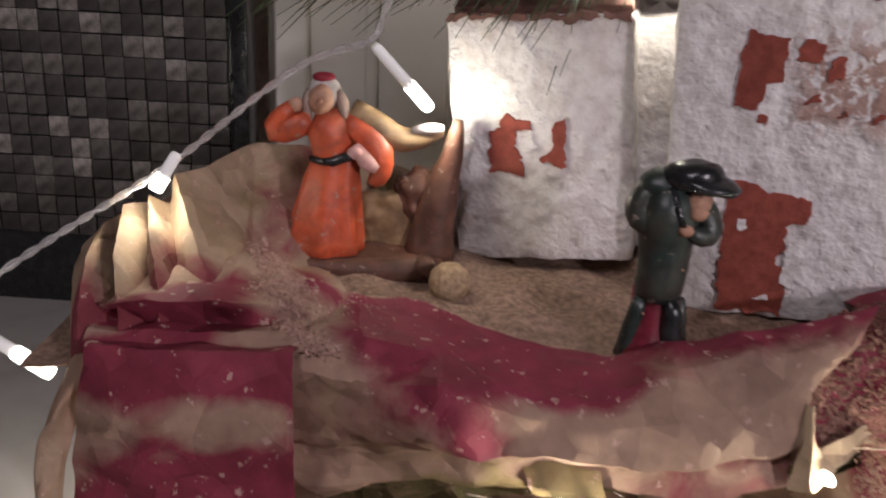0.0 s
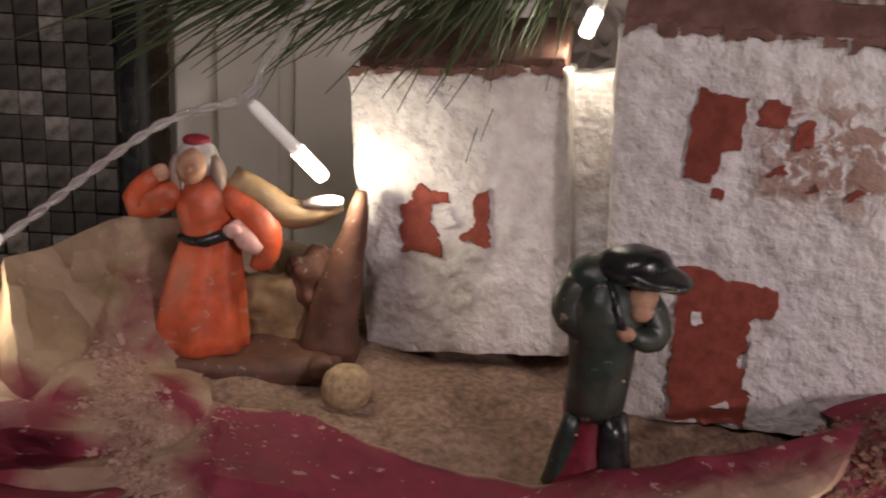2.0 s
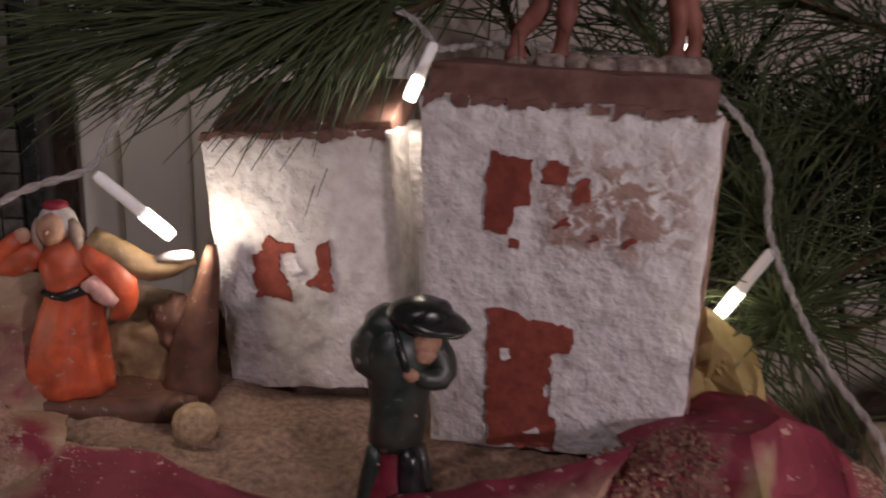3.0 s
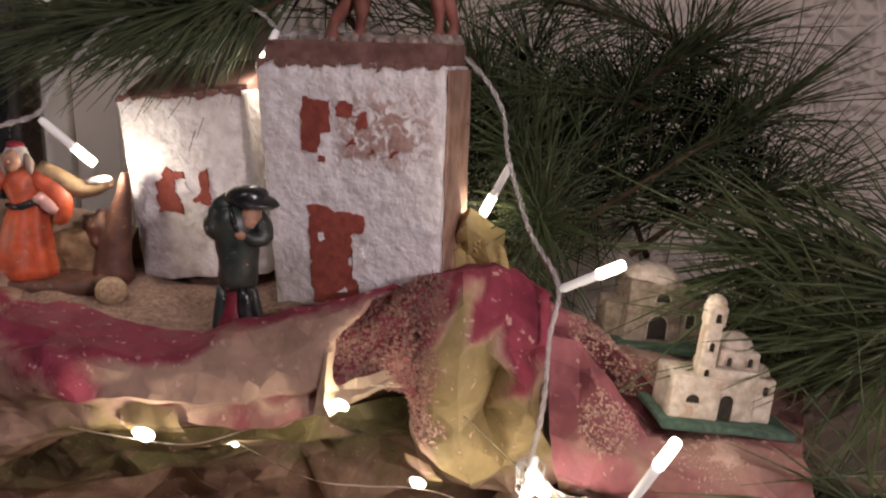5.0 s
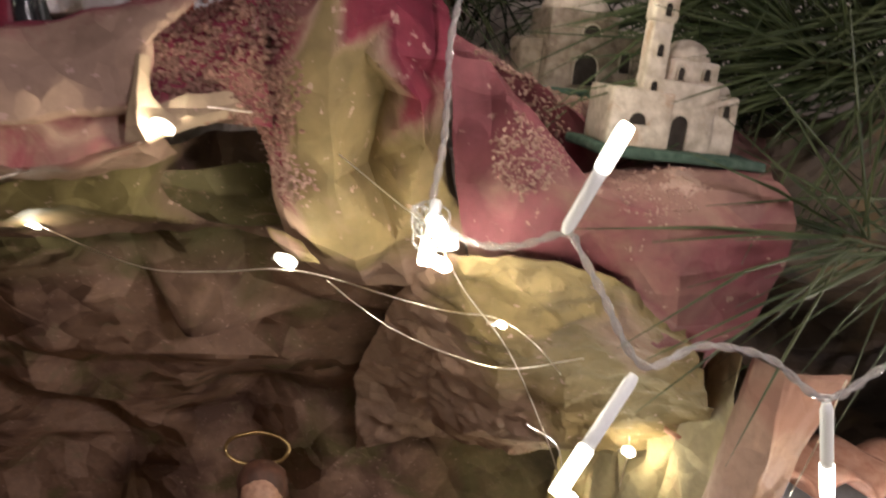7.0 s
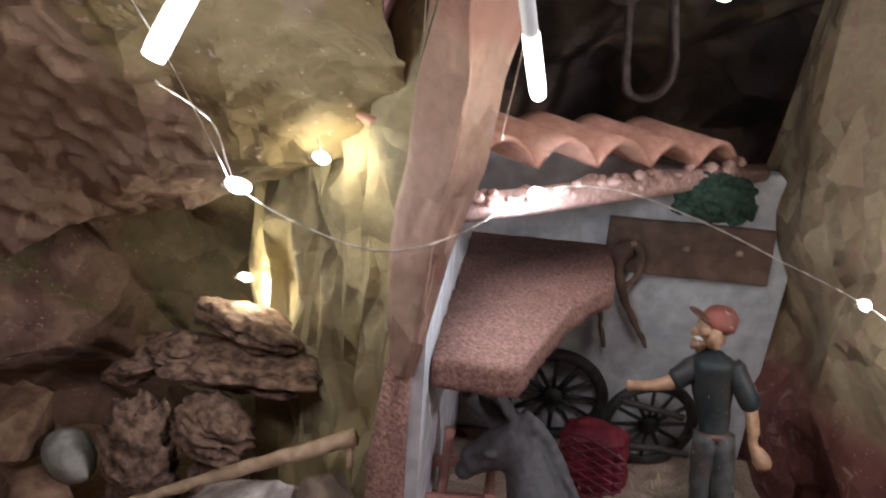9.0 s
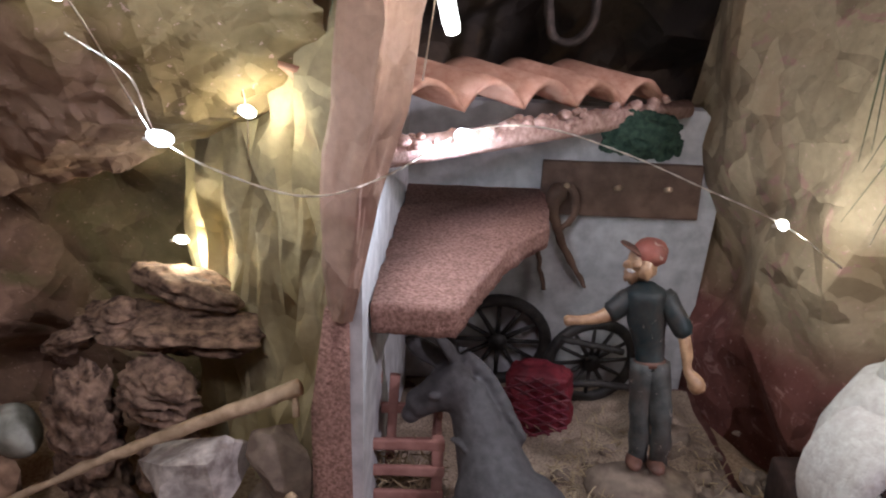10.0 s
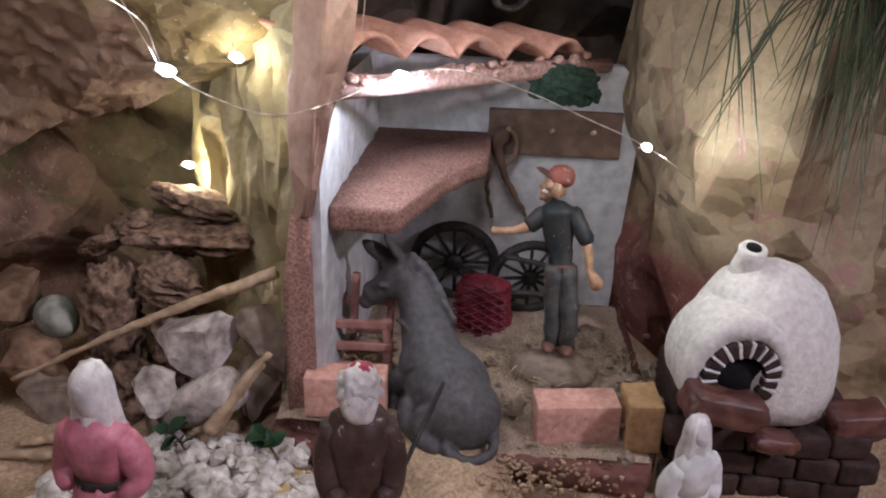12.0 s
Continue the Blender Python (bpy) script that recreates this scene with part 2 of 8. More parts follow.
M_ROOFBROWN = speckled("dull_brown_paint", (0.15, 0.075, 0.06), (0.24, 0.13, 0.11), 160, 0.85, 0.5, 50)
M_KRAFT2 = paper("tan_paper", (0.46, 0.33, 0.23), (0.36, 0.21, 0.15), (0.22, 0.05, 0.06), 0.54, 0.60, 24, 0.01)
M_TISSUE = coated_paper("yellow_tissue", (0.44, 0.33, 0.14), (0.2, 0.03, 0.05), (0.26, 0.2, 0.08), (0.4, 0.3, 0.2))
# darker copy of the painted kraft, with the shade under the lip in it
M_SHADECOAT = coated_paper("shaded_kraft", (0.19, 0.12, 0.085), (0.14, 0.02, 0.04), (0.19, 0.155, 0.06), (0.3, 0.2, 0.14))
M_PINKCOAT = coated_paper("painted_pink_kraft", (0.33, 0.185, 0.155), (0.275, 0.088, 0.105), (0.30, 0.22, 0.10), (0.54, 0.37, 0.31))
M_TANCOAT = coated_paper("painted_tan_kraft", (0.42, 0.305, 0.21), (0.26, 0.05, 0.07), (0.27, 0.215, 0.085), (0.46, 0.32, 0.22))
M_CLIFF = paper("kraft_cliff", (0.38, 0.295, 0.185), (0.33, 0.24, 0.14), (0.28, 0.185, 0.11), 0.50, 0.60, 12)
_n = M_CLIFF.node_tree
# lower left turns a darker red-brown
repaint(M_CLIFF, [(product(_n, invert(_n, zone(_n, 2, 0.140, 0.03, 0.012, 30)), invert(_n, zone(_n, 0, 0.585, 0.03, 0.02))), (0.19, 0.075, 0.06))])
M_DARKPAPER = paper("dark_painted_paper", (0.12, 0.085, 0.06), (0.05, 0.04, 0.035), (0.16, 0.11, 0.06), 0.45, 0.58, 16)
M_CORK = speckled("crumbled_cork", (0.22, 0.115, 0.085), (0.50, 0.285, 0.225), 700, 0.95, 2.2, 90, blotch=0.4)
M_CORKPALE = speckled("pale_cork_crumbs", (0.33, 0.185, 0.15), (0.56, 0.375, 0.31), 420, 0.95, 1.0, 80)
M_BARK = speckled("bark", (0.07, 0.042, 0.03), (0.34, 0.22, 0.15), 190, 0.95, 2.0, 35)
M_STONE = speckled("grey_stone", (0.25, 0.205, 0.18), (0.66, 0.59, 0.53), 130, 0.7, 0.9, 60, spec=0.4)
M_STONEBROWN = speckled("brown_stone", (0.14, 0.10, 0.075), (0.30, 0.23, 0.17), 110, 0.8, 0.6, 30)
M_GRAVEL = speckled("white_gravel", (0.34, 0.30, 0.255), (0.72, 0.67, 0.61), 160, 0.7, 0.3, 60)
M_STICK = speckled("bare_wood", (0.32, 0.22, 0.13), (0.52, 0.38, 0.25), 150, 0.75, 0.4, 40)
M_PLANK = speckled("dark_wood_board", (0.11, 0.065, 0.045), (0.21, 0.13, 0.09), 90, 0.7, 0.3, 40)
M_PINKWOOD = speckled("pinkish_wood", (0.30, 0.14, 0.11), (0.46, 0.24, 0.19), 120, 0.7, 0.3, 40)
M_WHEEL = speckled("blackened_wood", (0.014, 0.012, 0.011), (0.05, 0.042, 0.036), 160, 0.6, 0.3, 60)
M_REDSACK = speckled("crimson_cloth", (0.11, 0.012, 0.018), (0.24, 0.03, 0.04), 200, 0.6, 0.5, 60)
M_DONKEY = speckled("grey_clay", (0.062, 0.057, 0.057), (0.098, 0.091, 0.091), 260, 0.65, 0.4, 60, blotch=0.3)
M_BRICK = speckled("pink_brick", (0.50, 0.25, 0.19), (0.66, 0.39, 0.31), 260, 0.85, 0.4, 50)
M_BRICKOCHRE = speckled("ochre_brick", (0.40, 0.24, 0.11), (0.54, 0.34, 0.17), 260, 0.85, 0.4, 50)
# brick colour lowered so that it holds the shade at the oven's base
M_OVENBRICK = speckled("dark_oven_brick", (0.026, 0.016, 0.013), (0.066, 0.038, 0.031), 160, 0.7, 0.5, 50)
M_OVENWHITE = speckled("brushed_plaster", (0.66, 0.61, 0.55), (0.82, 0.79, 0.73), 260, 0.8, 1.3, 45, blotch=0.16)
M_OVENSILL = speckled("red_brown_stone", (0.085, 0.034, 0.026), (0.165, 0.07, 0.054), 130, 0.45, 0.5, 50, spec=0.5)
M_DARKINSIDE = speckled("dark_inside", (0.004, 0.004, 0.004), (0.012, 0.011, 0.010), 100, 0.95, 0.2)
M_COAT = speckled("brown_coat_paint", (0.040, 0.022, 0.017), (0.085, 0.05, 0.04), 160, 0.5, 0.2, 60)
M_TROUSER = speckled("grey_green_paint", (0.03, 0.033, 0.032), (0.095, 0.095, 0.088), 160, 0.5, 0.3, 60)
M_NAVY = speckled("blue_green_paint", (0.006, 0.014, 0.016), (0.018, 0.032, 0.035), 160, 0.5, 0.3, 60, spec=0.3)
M_GOLDSKIN = speckled("gilded_skin_paint", (0.30, 0.16, 0.085), (0.52, 0.32, 0.18), 300, 0.35, 0.2, 120, spec=0.6)
M_REDCAP = speckled("faded_red_paint", (0.27, 0.06, 0.042), (0.42, 0.12, 0.085), 160, 0.5, 0.2, 60)
M_LEAF = speckled("dark_green_leaf", (0.012, 0.035, 0.015), (0.035, 0.085, 0.035), 120, 0.4, 0.2, 60, spec=0.5)
M_MOSS = speckled("green_moss", (0.012, 0.028, 0.018), (0.045, 0.075, 0.05), 260, 0.95, 1.0, 60)
M_GREENBASE = speckled("green_flock", (0.045, 0.085, 0.062), (0.10, 0.15, 0.115), 300, 0.95, 0.5, 60)
M_RESIN = speckled("cream_resin", (0.47, 0.385, 0.30), (0.72, 0.63, 0.53), 260, 0.55, 0.25, 70)
_n = M_RESIN.node_tree
_b = _n.nodes["Principled BSDF"]
_c = mixed(_n, ramp(_n, noise_of(_n, 95, 4, 0.6, 0.5), [(0.56, grey(0)), (0.70, grey(0.6))]), _b.inputs["Base Color"].links[0].from_socket, (0.40, 0.20, 0.09))
_n.links.new(_c, _b.inputs["Base Color"])
M_RESINDARK = speckled("dirty_resin", (0.20, 0.15, 0.11), (0.40, 0.33, 0.26), 260, 0.6, 0.25, 70)
M_WINDOWDARK = speckled("dark_recess", (0.02, 0.015, 0.012), (0.05, 0.038, 0.03), 200, 0.8, 0.1)
M_NEEDLE = speckled("pine_needle", (0.030, 0.048, 0.018), (0.085, 0.108, 0.045), 60, 0.45, 0.0, 20, spec=0.5)
# darker needle copy, shade held in the colour
M_NEEDLESHADE = speckled("shaded_pine_needle", (0.012, 0.022, 0.010), (0.035, 0.050, 0.022), 60, 0.7, 0.0, 20, spec=0.15)
# lighter needle copy, lamp light held in the colour
M_NEEDLELIT = speckled("lit_pine_needle", (0.034, 0.054, 0.020), (0.105, 0.125, 0.052), 60, 0.45, 0.0, 20, spec=0.5)
M_TWIG = speckled("pine_twig", (0.06, 0.035, 0.02), (0.14, 0.085, 0.05), 160, 0.85, 0.4, 60)
M_STRAW = speckled("straw", (0.30, 0.22, 0.12), (0.55, 0.43, 0.26), 160, 0.8, 0.2, 60)
M_YELLOWWOOD = speckled("yellow_wood", (0.42, 0.26, 0.08), (0.56, 0.37, 0.13), 80, 0.6, 0.2, 40)
M_WIRE, _nt, _b = mat("silver_wire")
_b.inputs["Base Color"].default_value, _b.inputs["Metallic"].default_value, _b.inputs["Roughness"].default_value = (0.80, 0.72, 0.60, 1), 1.0, 0.3
M_CABLE, _nt, _b = mat("clear_cable")
_b.inputs["Base Color"].default_value, _b.inputs["Roughness"].default_value = (0.95, 0.93, 0.92, 1), 0.10
_b.inputs["Transmission Weight"].default_value, _b.inputs["IOR"].default_value = 0.74, 1.45


def chipped(m, clay=(0.42, 0.34, 0.28)):
    """Worn figurine paint: small chips down to the clay and broad grime."""
    nt = m.node_tree
    b = nt.nodes["Principled BSDF"]
    c = b.inputs["Base Color"].links[0].from_socket
    grime = ramp(nt, noise_of(nt, 75, 4, 0.6, 0.6), [(0.42, grey(0)), (0.68, grey(0.5))])
    c = mixed(nt, grime, c, (0.09, 0.06, 0.045))
    c = mixed(nt, ramp(nt, noise_of(nt, 210, 6, 0.65, 0.4), [(0.635, grey(0)), (0.665, grey(0.7))]), c, clay)
    nt.links.new(c, b.inputs["Base Color"])
    bump(nt, b, noise_of(nt, 130, 5, 0.6), 0.8, 0.0006)


for one in (M_ORANGE, M_DARKGREEN, M_DARKRED, M_PALEPINK, M_PINK2, M_YELLOWED, M_BROWNCLAY, M_COAT, M_TROUSER, M_NAVY, M_REDCAP, M_OFFWHITE, M_HAIR):
    chipped(one)


def glowing(name, colour, strength):
    m, nt, b = mat(name)
    b.inputs["Base Color"].default_value = (0.9, 0.9, 0.9, 1)
    b.inputs["Emission Color"].default_value, b.inputs["Emission Strength"].default_value = (*colour, 1), strength
    return m


M_LENS = glowing("lit_led_lens", (1.0, 0.93, 0.78), 6.0)
# weak emission stands in for lens light inside the holder's plastic
M_STEMLIT = glowing("glowing_led_holder", (1.0, 0.92, 0.84), 0.14)
M_LENSCOOL = glowing("lit_cool_led", (0.9, 0.95, 1.0), 7.0)


# ---- builders (centimetres) ----
def ob_from(name, bm, material, smooth=True):
    me = bpy.data.meshes.new(name)
    for f in bm.faces:
        f.smooth = smooth
    bm.to_mesh(me)
    bm.free()
    me.transform(Matrix.Scale(CM, 4))
    for one in material if isinstance(material, (list, tuple)) else [material]:
        me.materials.append(one)
    return new(name, me)


def creased(bm, degrees):
    """Keeps the folds sharper than an angle, and the borders, as hard edges."""
    bm.normal_update()
    for e in bm.edges:
        e.smooth = not (e.is_boundary or e.calc_face_angle(0.0) > radians(degrees))
    return bm


def part(name, bm, material, parent, label="", smooth=True):
    ob = ob_from(name, bm, material, smooth)
    ob.parent = parent
    return tagged(ob, label)


def thing(name, label, category, group="", kind=""):
    ob = new(name)
    ob.empty_display_size = 0.01
    return tagged(ob, label, category, group, kind)


def spline(pts, n):
    """Catmull-Rom through the points, n samples."""
    p = [Vector(q) for q in pts]
    p = [2 * p[0] - p[1]] + p + [2 * p[-1] - p[-2]]
    out = []
    for i in range(n):
        s = i / (n - 1) * (len(p) - 3)
        k = min(int(s), len(p) - 4)
        t = s - k
        a, b, c, d = p[k : k + 4]
        out.append(0.5 * ((2 * b) + (c - a) * t + (2 * a - 5 * b + 4 * c - d) * t * t + (3 * b - a - 3 * c + d) * t**3))
    return out


def crumple(p, amp, size, seed=0.0):
    """Sharp folds: triangle waves in several directions, bent by noise."""
    w = noise.noise_vector(p * (0.35 / size) + Vector((seed, 2 * seed, 5))) * size * 0.9
    q = p + w
    h = 0.0
    for k in range(5):
        a = seed * 3.1 + k * 2.4
        d = Vector((math.cos(a), math.sin(a) * math.cos(a * 1.7), math.sin(a * 1.7))).normalized()
        f = (1.0, 0.62, 1.5, 2.3, 0.8)[k] / size
        s = (q.dot(d) * f + k * 0.37 + seed) % 1.0
        h += (abs(2 * s - 1) - 0.5) / (0.7 + f * size)
    return h * amp


def sheet(rows, n, m, amp=0.6, size=4.0, seed=1.0, fold=0.3, cuts=3, soft=1, jitter=0.26):
    """A crumpled sheet through a cage of points: n x m uneven facets with creased edges."""
    rnd = random.Random(int(seed * 100))
    across = [spline(r, m + 1) for r in rows]
    grid = [spline([r[j] for r in across], n + 1) for j in range(m + 1)]
    bm = bmesh.new()
    vs = [[bm.verts.new(grid[j][i]) for j in range(m + 1)] for i in range(n + 1)]
    for i in range(n):
        for j in range(m):
            a, b, c, d = vs[i][j], vs[i][j + 1], vs[i + 1][j + 1], vs[i + 1][j]
            for f in ((a, b, c), (a, c, d)) if rnd.random() < 0.5 else ((a, b, d), (b, c, d)):
                bm.faces.new(f)
    bm.normal_update()
    steps = {v: sum(e.calc_length() for e in v.link_edges) / len(v.link_edges) for v in bm.verts}
    moved = []
    for i, row in enumerate(vs):
        for j, v in enumerate(row):
            inner = 0 < i < n and 0 < j < m
            d = v.normal * (crumple(v.co, amp, size, seed) + rnd.gauss(0, 0.5) * fold * steps[v])
            if inner:
                d += Vector((rnd.uniform(-1, 1), rnd.uniform(-1, 1), rnd.uniform(-1, 1))) * jitter * steps[v]
            moved.append((v, d))
    for v, d in moved:
        v.co += d
    if cuts:
        bmesh.ops.subdivide_edges(bm, edges=list(bm.edges), cuts=cuts, use_grid_fill=True)
        bm.normal_update()
        for v, d in [(v, v.normal * (0.05 * noise.noise(v.co * 1.3) + 0.03 * noise.noise(v.co * 3.1))) for v in bm.verts]:
            v.co += d
        for _ in range(soft):
            bmesh.ops.smooth_vert(bm, verts=list(bm.verts), factor=0.5, use_axis_x=True, use_axis_y=True, use_axis_z=True)
    return bm


def paper_sheet(name, rows, n, m, material, label, amp=0.6, size=4.0, seed=1.0, category="paper", kind="structure", fold=0.3, split=24, cuts=3, soft=1, jitter=0.26):
    ob = ob_from(name, creased(sheet(rows, n, m, amp, size, seed, fold, cuts, soft, jitter), split), material, True)
    s = ob.modifiers.new("thickness", "SOLIDIFY")
    s.thickness, s.offset = 0.0004, 0.0
    return tagged(ob, label, category, "", kind)


COATS = {"k": (0, 0, 0), "w": (0.60, 0, 0), "m": (0.33, 0, 0), "o": (0, 0.55, 0), "s": (0.1, 0, 0.62), "r": (0.5, 0, 0.40), "g": (0.25, 0.4, 0)}


def folded(name, rows, label, per_cm=3.2, wrinkle=0.10, seed=1.0, category="paper", material=None, soft=1, split=16, swell=0.0):
    """A sheet folded sharply along a cage: rows of (x, y, z, coat); each panel breaks along one diagonal."""
    rnd = random.Random(int(seed * 100))
    nr, nc = len(rows), len(rows[0])
    V = [[Vector(p[:3]) for p in r] for r in rows]
    K = [[Vector(COATS[p[3]]) for p in r] for r in rows]
    us = [max(2, int(per_cm * max((V[i][j + 1] - V[i][j]).length for i in range(nr)))) for j in range(nc - 1)]
    vs = [max(2, int(per_cm * max((V[i + 1][j] - V[i][j]).length for j in range(nc)))) for i in range(nr - 1)]
    diag = [[rnd.random() < 0.5 for _ in range(nc - 1)] for _ in range(nr - 1)]

    def sample(G, i, j, u, v):
        a, b, c, d = G[i][j], G[i][j + 1], G[i + 1][j + 1], G[i + 1][j]
        if diag[i][j]:
            return a + (b - a) * u + (d - a) * v if u + v <= 1 else c + (d - c) * (1 - u) + (b - c) * (1 - v)
        return a + (b - a) * u + (c - b) * v if u >= v else a + (d - a) * v + (c - d) * u

    bm = bmesh.new()
    lay = bm.verts.layers.float_vector.new("keep")
    grid = []
    for i in range(nr - 1):
        for q in range(vs[i] + (1 if i == nr - 2 else 0)):
            line = []
            for j in range(nc - 1):
                for p in range(us[j] + (1 if j == nc - 2 else 0)):
                    u, v = p / us[j], q / vs[i]
                    vert = bm.verts.new(sample(V, i, j, u, v))
                    vert[lay] = sample(K, i, j, u, v)
                    line.append(vert)
            grid.append(line)
    for r0, r1 in zip(grid, grid[1:]):
        for k in range(len(r0) - 1):
            a, b, c, d = r0[k], r0[k + 1], r1[k + 1], r1[k]
            for f in ((a, b, c), (a, c, d)) if rnd.random() < 0.5 else ((a, b, d), (b, c, d)):
                bm.faces.new(f)
    bm.normal_update()
    moves = []
    for vert in bm.verts:
        p = vert.co
        h = crumple(p, wrinkle, 2.6, seed) + 0.5 * crumple(p, wrinkle, 1.2, seed + 3) + swell * noise.noise(p * 0.45 + Vector((seed, 0, 0)))
        moves.append((vert, vert.normal * h + noise.noise_vector(p * 0.9) * wrinkle * 0.8))
    for vert, d in moves:
        vert.co += d
    for _ in range(soft):
        bmesh.ops.smooth_vert(bm, verts=list(bm.verts), factor=0.4, use_axis_x=True, use_axis_y=True, use_axis_z=True)
    coats = [vert[lay].copy() for vert in bm.verts]
    ob = ob_from(name, creased(bm, split), material or M_COATED, True)
    at_ = ob.data.color_attributes.new("coat", "FLOAT_COLOR", "POINT")
    for k, c in enumerate(coats):
        at_.data[k].color = (c.x, c.y, c.z, 1)
    sol = ob.modifiers.new("thickness", "SOLIDIFY")
    sol.thickness, sol.offset = 0.0004, 0.0
    return tagged(ob, label, category, "", "structure")


def box(bm, size, m=Matrix(), bevel=0.0, cuts=0, rough=0.0, seed=0.0, mat_index=0):
    """A box centred on m, with bevelled and uneven edges."""
    b2 = bmesh.new()
    bmesh.ops.create_cube(b2, size=1)
    bmesh.ops.scale(b2, vec=size, verts=b2.verts)
    if bevel:
        bmesh.ops.bevel(b2, geom=list(b2.edges), offset=bevel, segments=2, affect="EDGES", profile=0.5)
    if cuts:
        bmesh.ops.subdivide_edges(b2, edges=list(b2.edges), cuts=cuts, use_grid_fill=True)
    if rough:
        b2.normal_update()
        for v in b2.verts:
            k = noise.noise(v.co * 0.9 + Vector((seed, 0, 0))) + 0.6 * noise.noise(v.co * 2.6 + Vector((0, seed, 0)))
            v.co += v.normal * k * rough
    join(bm, b2, m, mat_index)


def join(bm, other, m=Matrix(), mat_index=0):
    """Adds other, moved by m, to bm."""
    table = {}
    for v in other.verts:
        table[v] = bm.verts.new(m @ v.co)
    for f in other.faces:
        try:
            g = bm.faces.new([table[v] for v in f.verts])
            g.material_index = mat_index if mat_index else f.material_index
        except ValueError:
            pass
    other.free()


def tube(bm, pts, radii, n=8, caps=True, mat_index=0, flat=1.0):
    """A round rod through the points; radii: one, or one a point."""
    pts = [Vector(p) for p in pts]
    radii = [radii] * len(pts) if isinstance(radii, (int, float)) else radii
    rings = []
    side = None
    for i, p in enumerate(pts):
        d = (pts[min(i + 1, len(pts) - 1)] - pts[max(i - 1, 0)]).normalized()
        if side is None:
            side = d.orthogonal().normalized()
        side = (side - d * side.dot(d)).normalized()
        up = d.cross(side)
        rings.append([bm.verts.new(p + (side * math.cos(2 * math.pi * k / n) + up * math.sin(2 * math.pi * k / n) * flat) * radii[i]) for k in range(n)])
    for a, b in zip(rings, rings[1:]):
        for k in range(n):
            bm.faces.new((a[k], a[(k + 1) % n], b[(k + 1) % n], b[k])).material_index = mat_index
    if caps:
        for r in (rings[0][::-1], rings[-1]):
            bm.faces.new(r).material_index = mat_index


def blob(bm, radii, m=Matrix(), rough=0.0, freq=1.0, seed=0.0, div=3, mat_index=0, facet=0.0):
    b2 = bmesh.new()
    bmesh.ops.create_icosphere(b2, subdivisions=div, radius=1)
    for v in b2.verts:
        d = v.co.copy()
        k = 1 + rough * noise.noise(d * freq + Vector((seed, seed * 2, 0))) + 0.4 * rough * noise.noise(d * freq * 2.7 + Vector((0, seed, 0)))
        if facet:
            k += facet * (abs(((d.x * 1.3 + d.z * 0.7 + seed) * 1.1) % 1 - 0.5) + abs(((d.y - d.z * 0.6 + seed) * 1.2) % 1 - 0.5) - 0.5)
        v.co = Vector((d.x * radii[0], d.y * radii[1], d.z * radii[2])) * k
    join(bm, b2, m, mat_index)


def lathe(bm, profile, n=24, m=Matrix(), squash=1.0, mat_index=0, wave=0.0, waves=7):
    """Turns (radius, height) pairs round z; wave: folds in the skirt."""
    rings = []
    for r, z in profile:
        rings.append([bm.verts.new(m @ Vector((r * (1 + wave * math.sin(waves * a) * min(1, r)) * math.cos(a), r * (1 + wave * math.sin(waves * a)) * math.sin(a) * squash, z))) for a in (2 * math.pi * k / n for k in range(n))])
    for a, b in zip(rings, rings[1:]):
        for k in range(n):
            bm.faces.new((a[k], a[(k + 1) % n], b[(k + 1) % n], b[k])).material_index = mat_index
    for r in (rings[0][::-1], rings[-1]):
        bm.faces.new(r).material_index = mat_index


def turn_z(deg, p=(0, 0, 0), rx=0, ry=0):
    return Matrix.Translation(p) @ Euler((radians(rx), radians(ry), radians(deg))).to_matrix().to_4x4()


# ---- the setting ----
def room():
    """Plain walls, floor and ceiling that close the room round the table."""
    m_wall = speckled("room_wall", (0.42, 0.38, 0.33), (0.50, 0.46, 0.41), 60, 0.9, 0.4)
    for name, c, s in (
        ("wall_front", (20, -250, 90), (520, 10, 300)), ("wall_left", (-240, -70, 90), (10, 360, 300)),
        ("wall_right", (280, -70, 90), (10, 360, 300)), ("floor", (20, -70, -65), (540, 380, 10)),
        ("ceiling", (20, -70, 245), (540, 380, 10)),
    ):
        bm = bmesh.new()
        box(bm, s, Matrix.Translation(c))
        tagged(ob_from(name, bm, m_wall, False), "plain room surface in dim light", "room", "", "structure")


room()


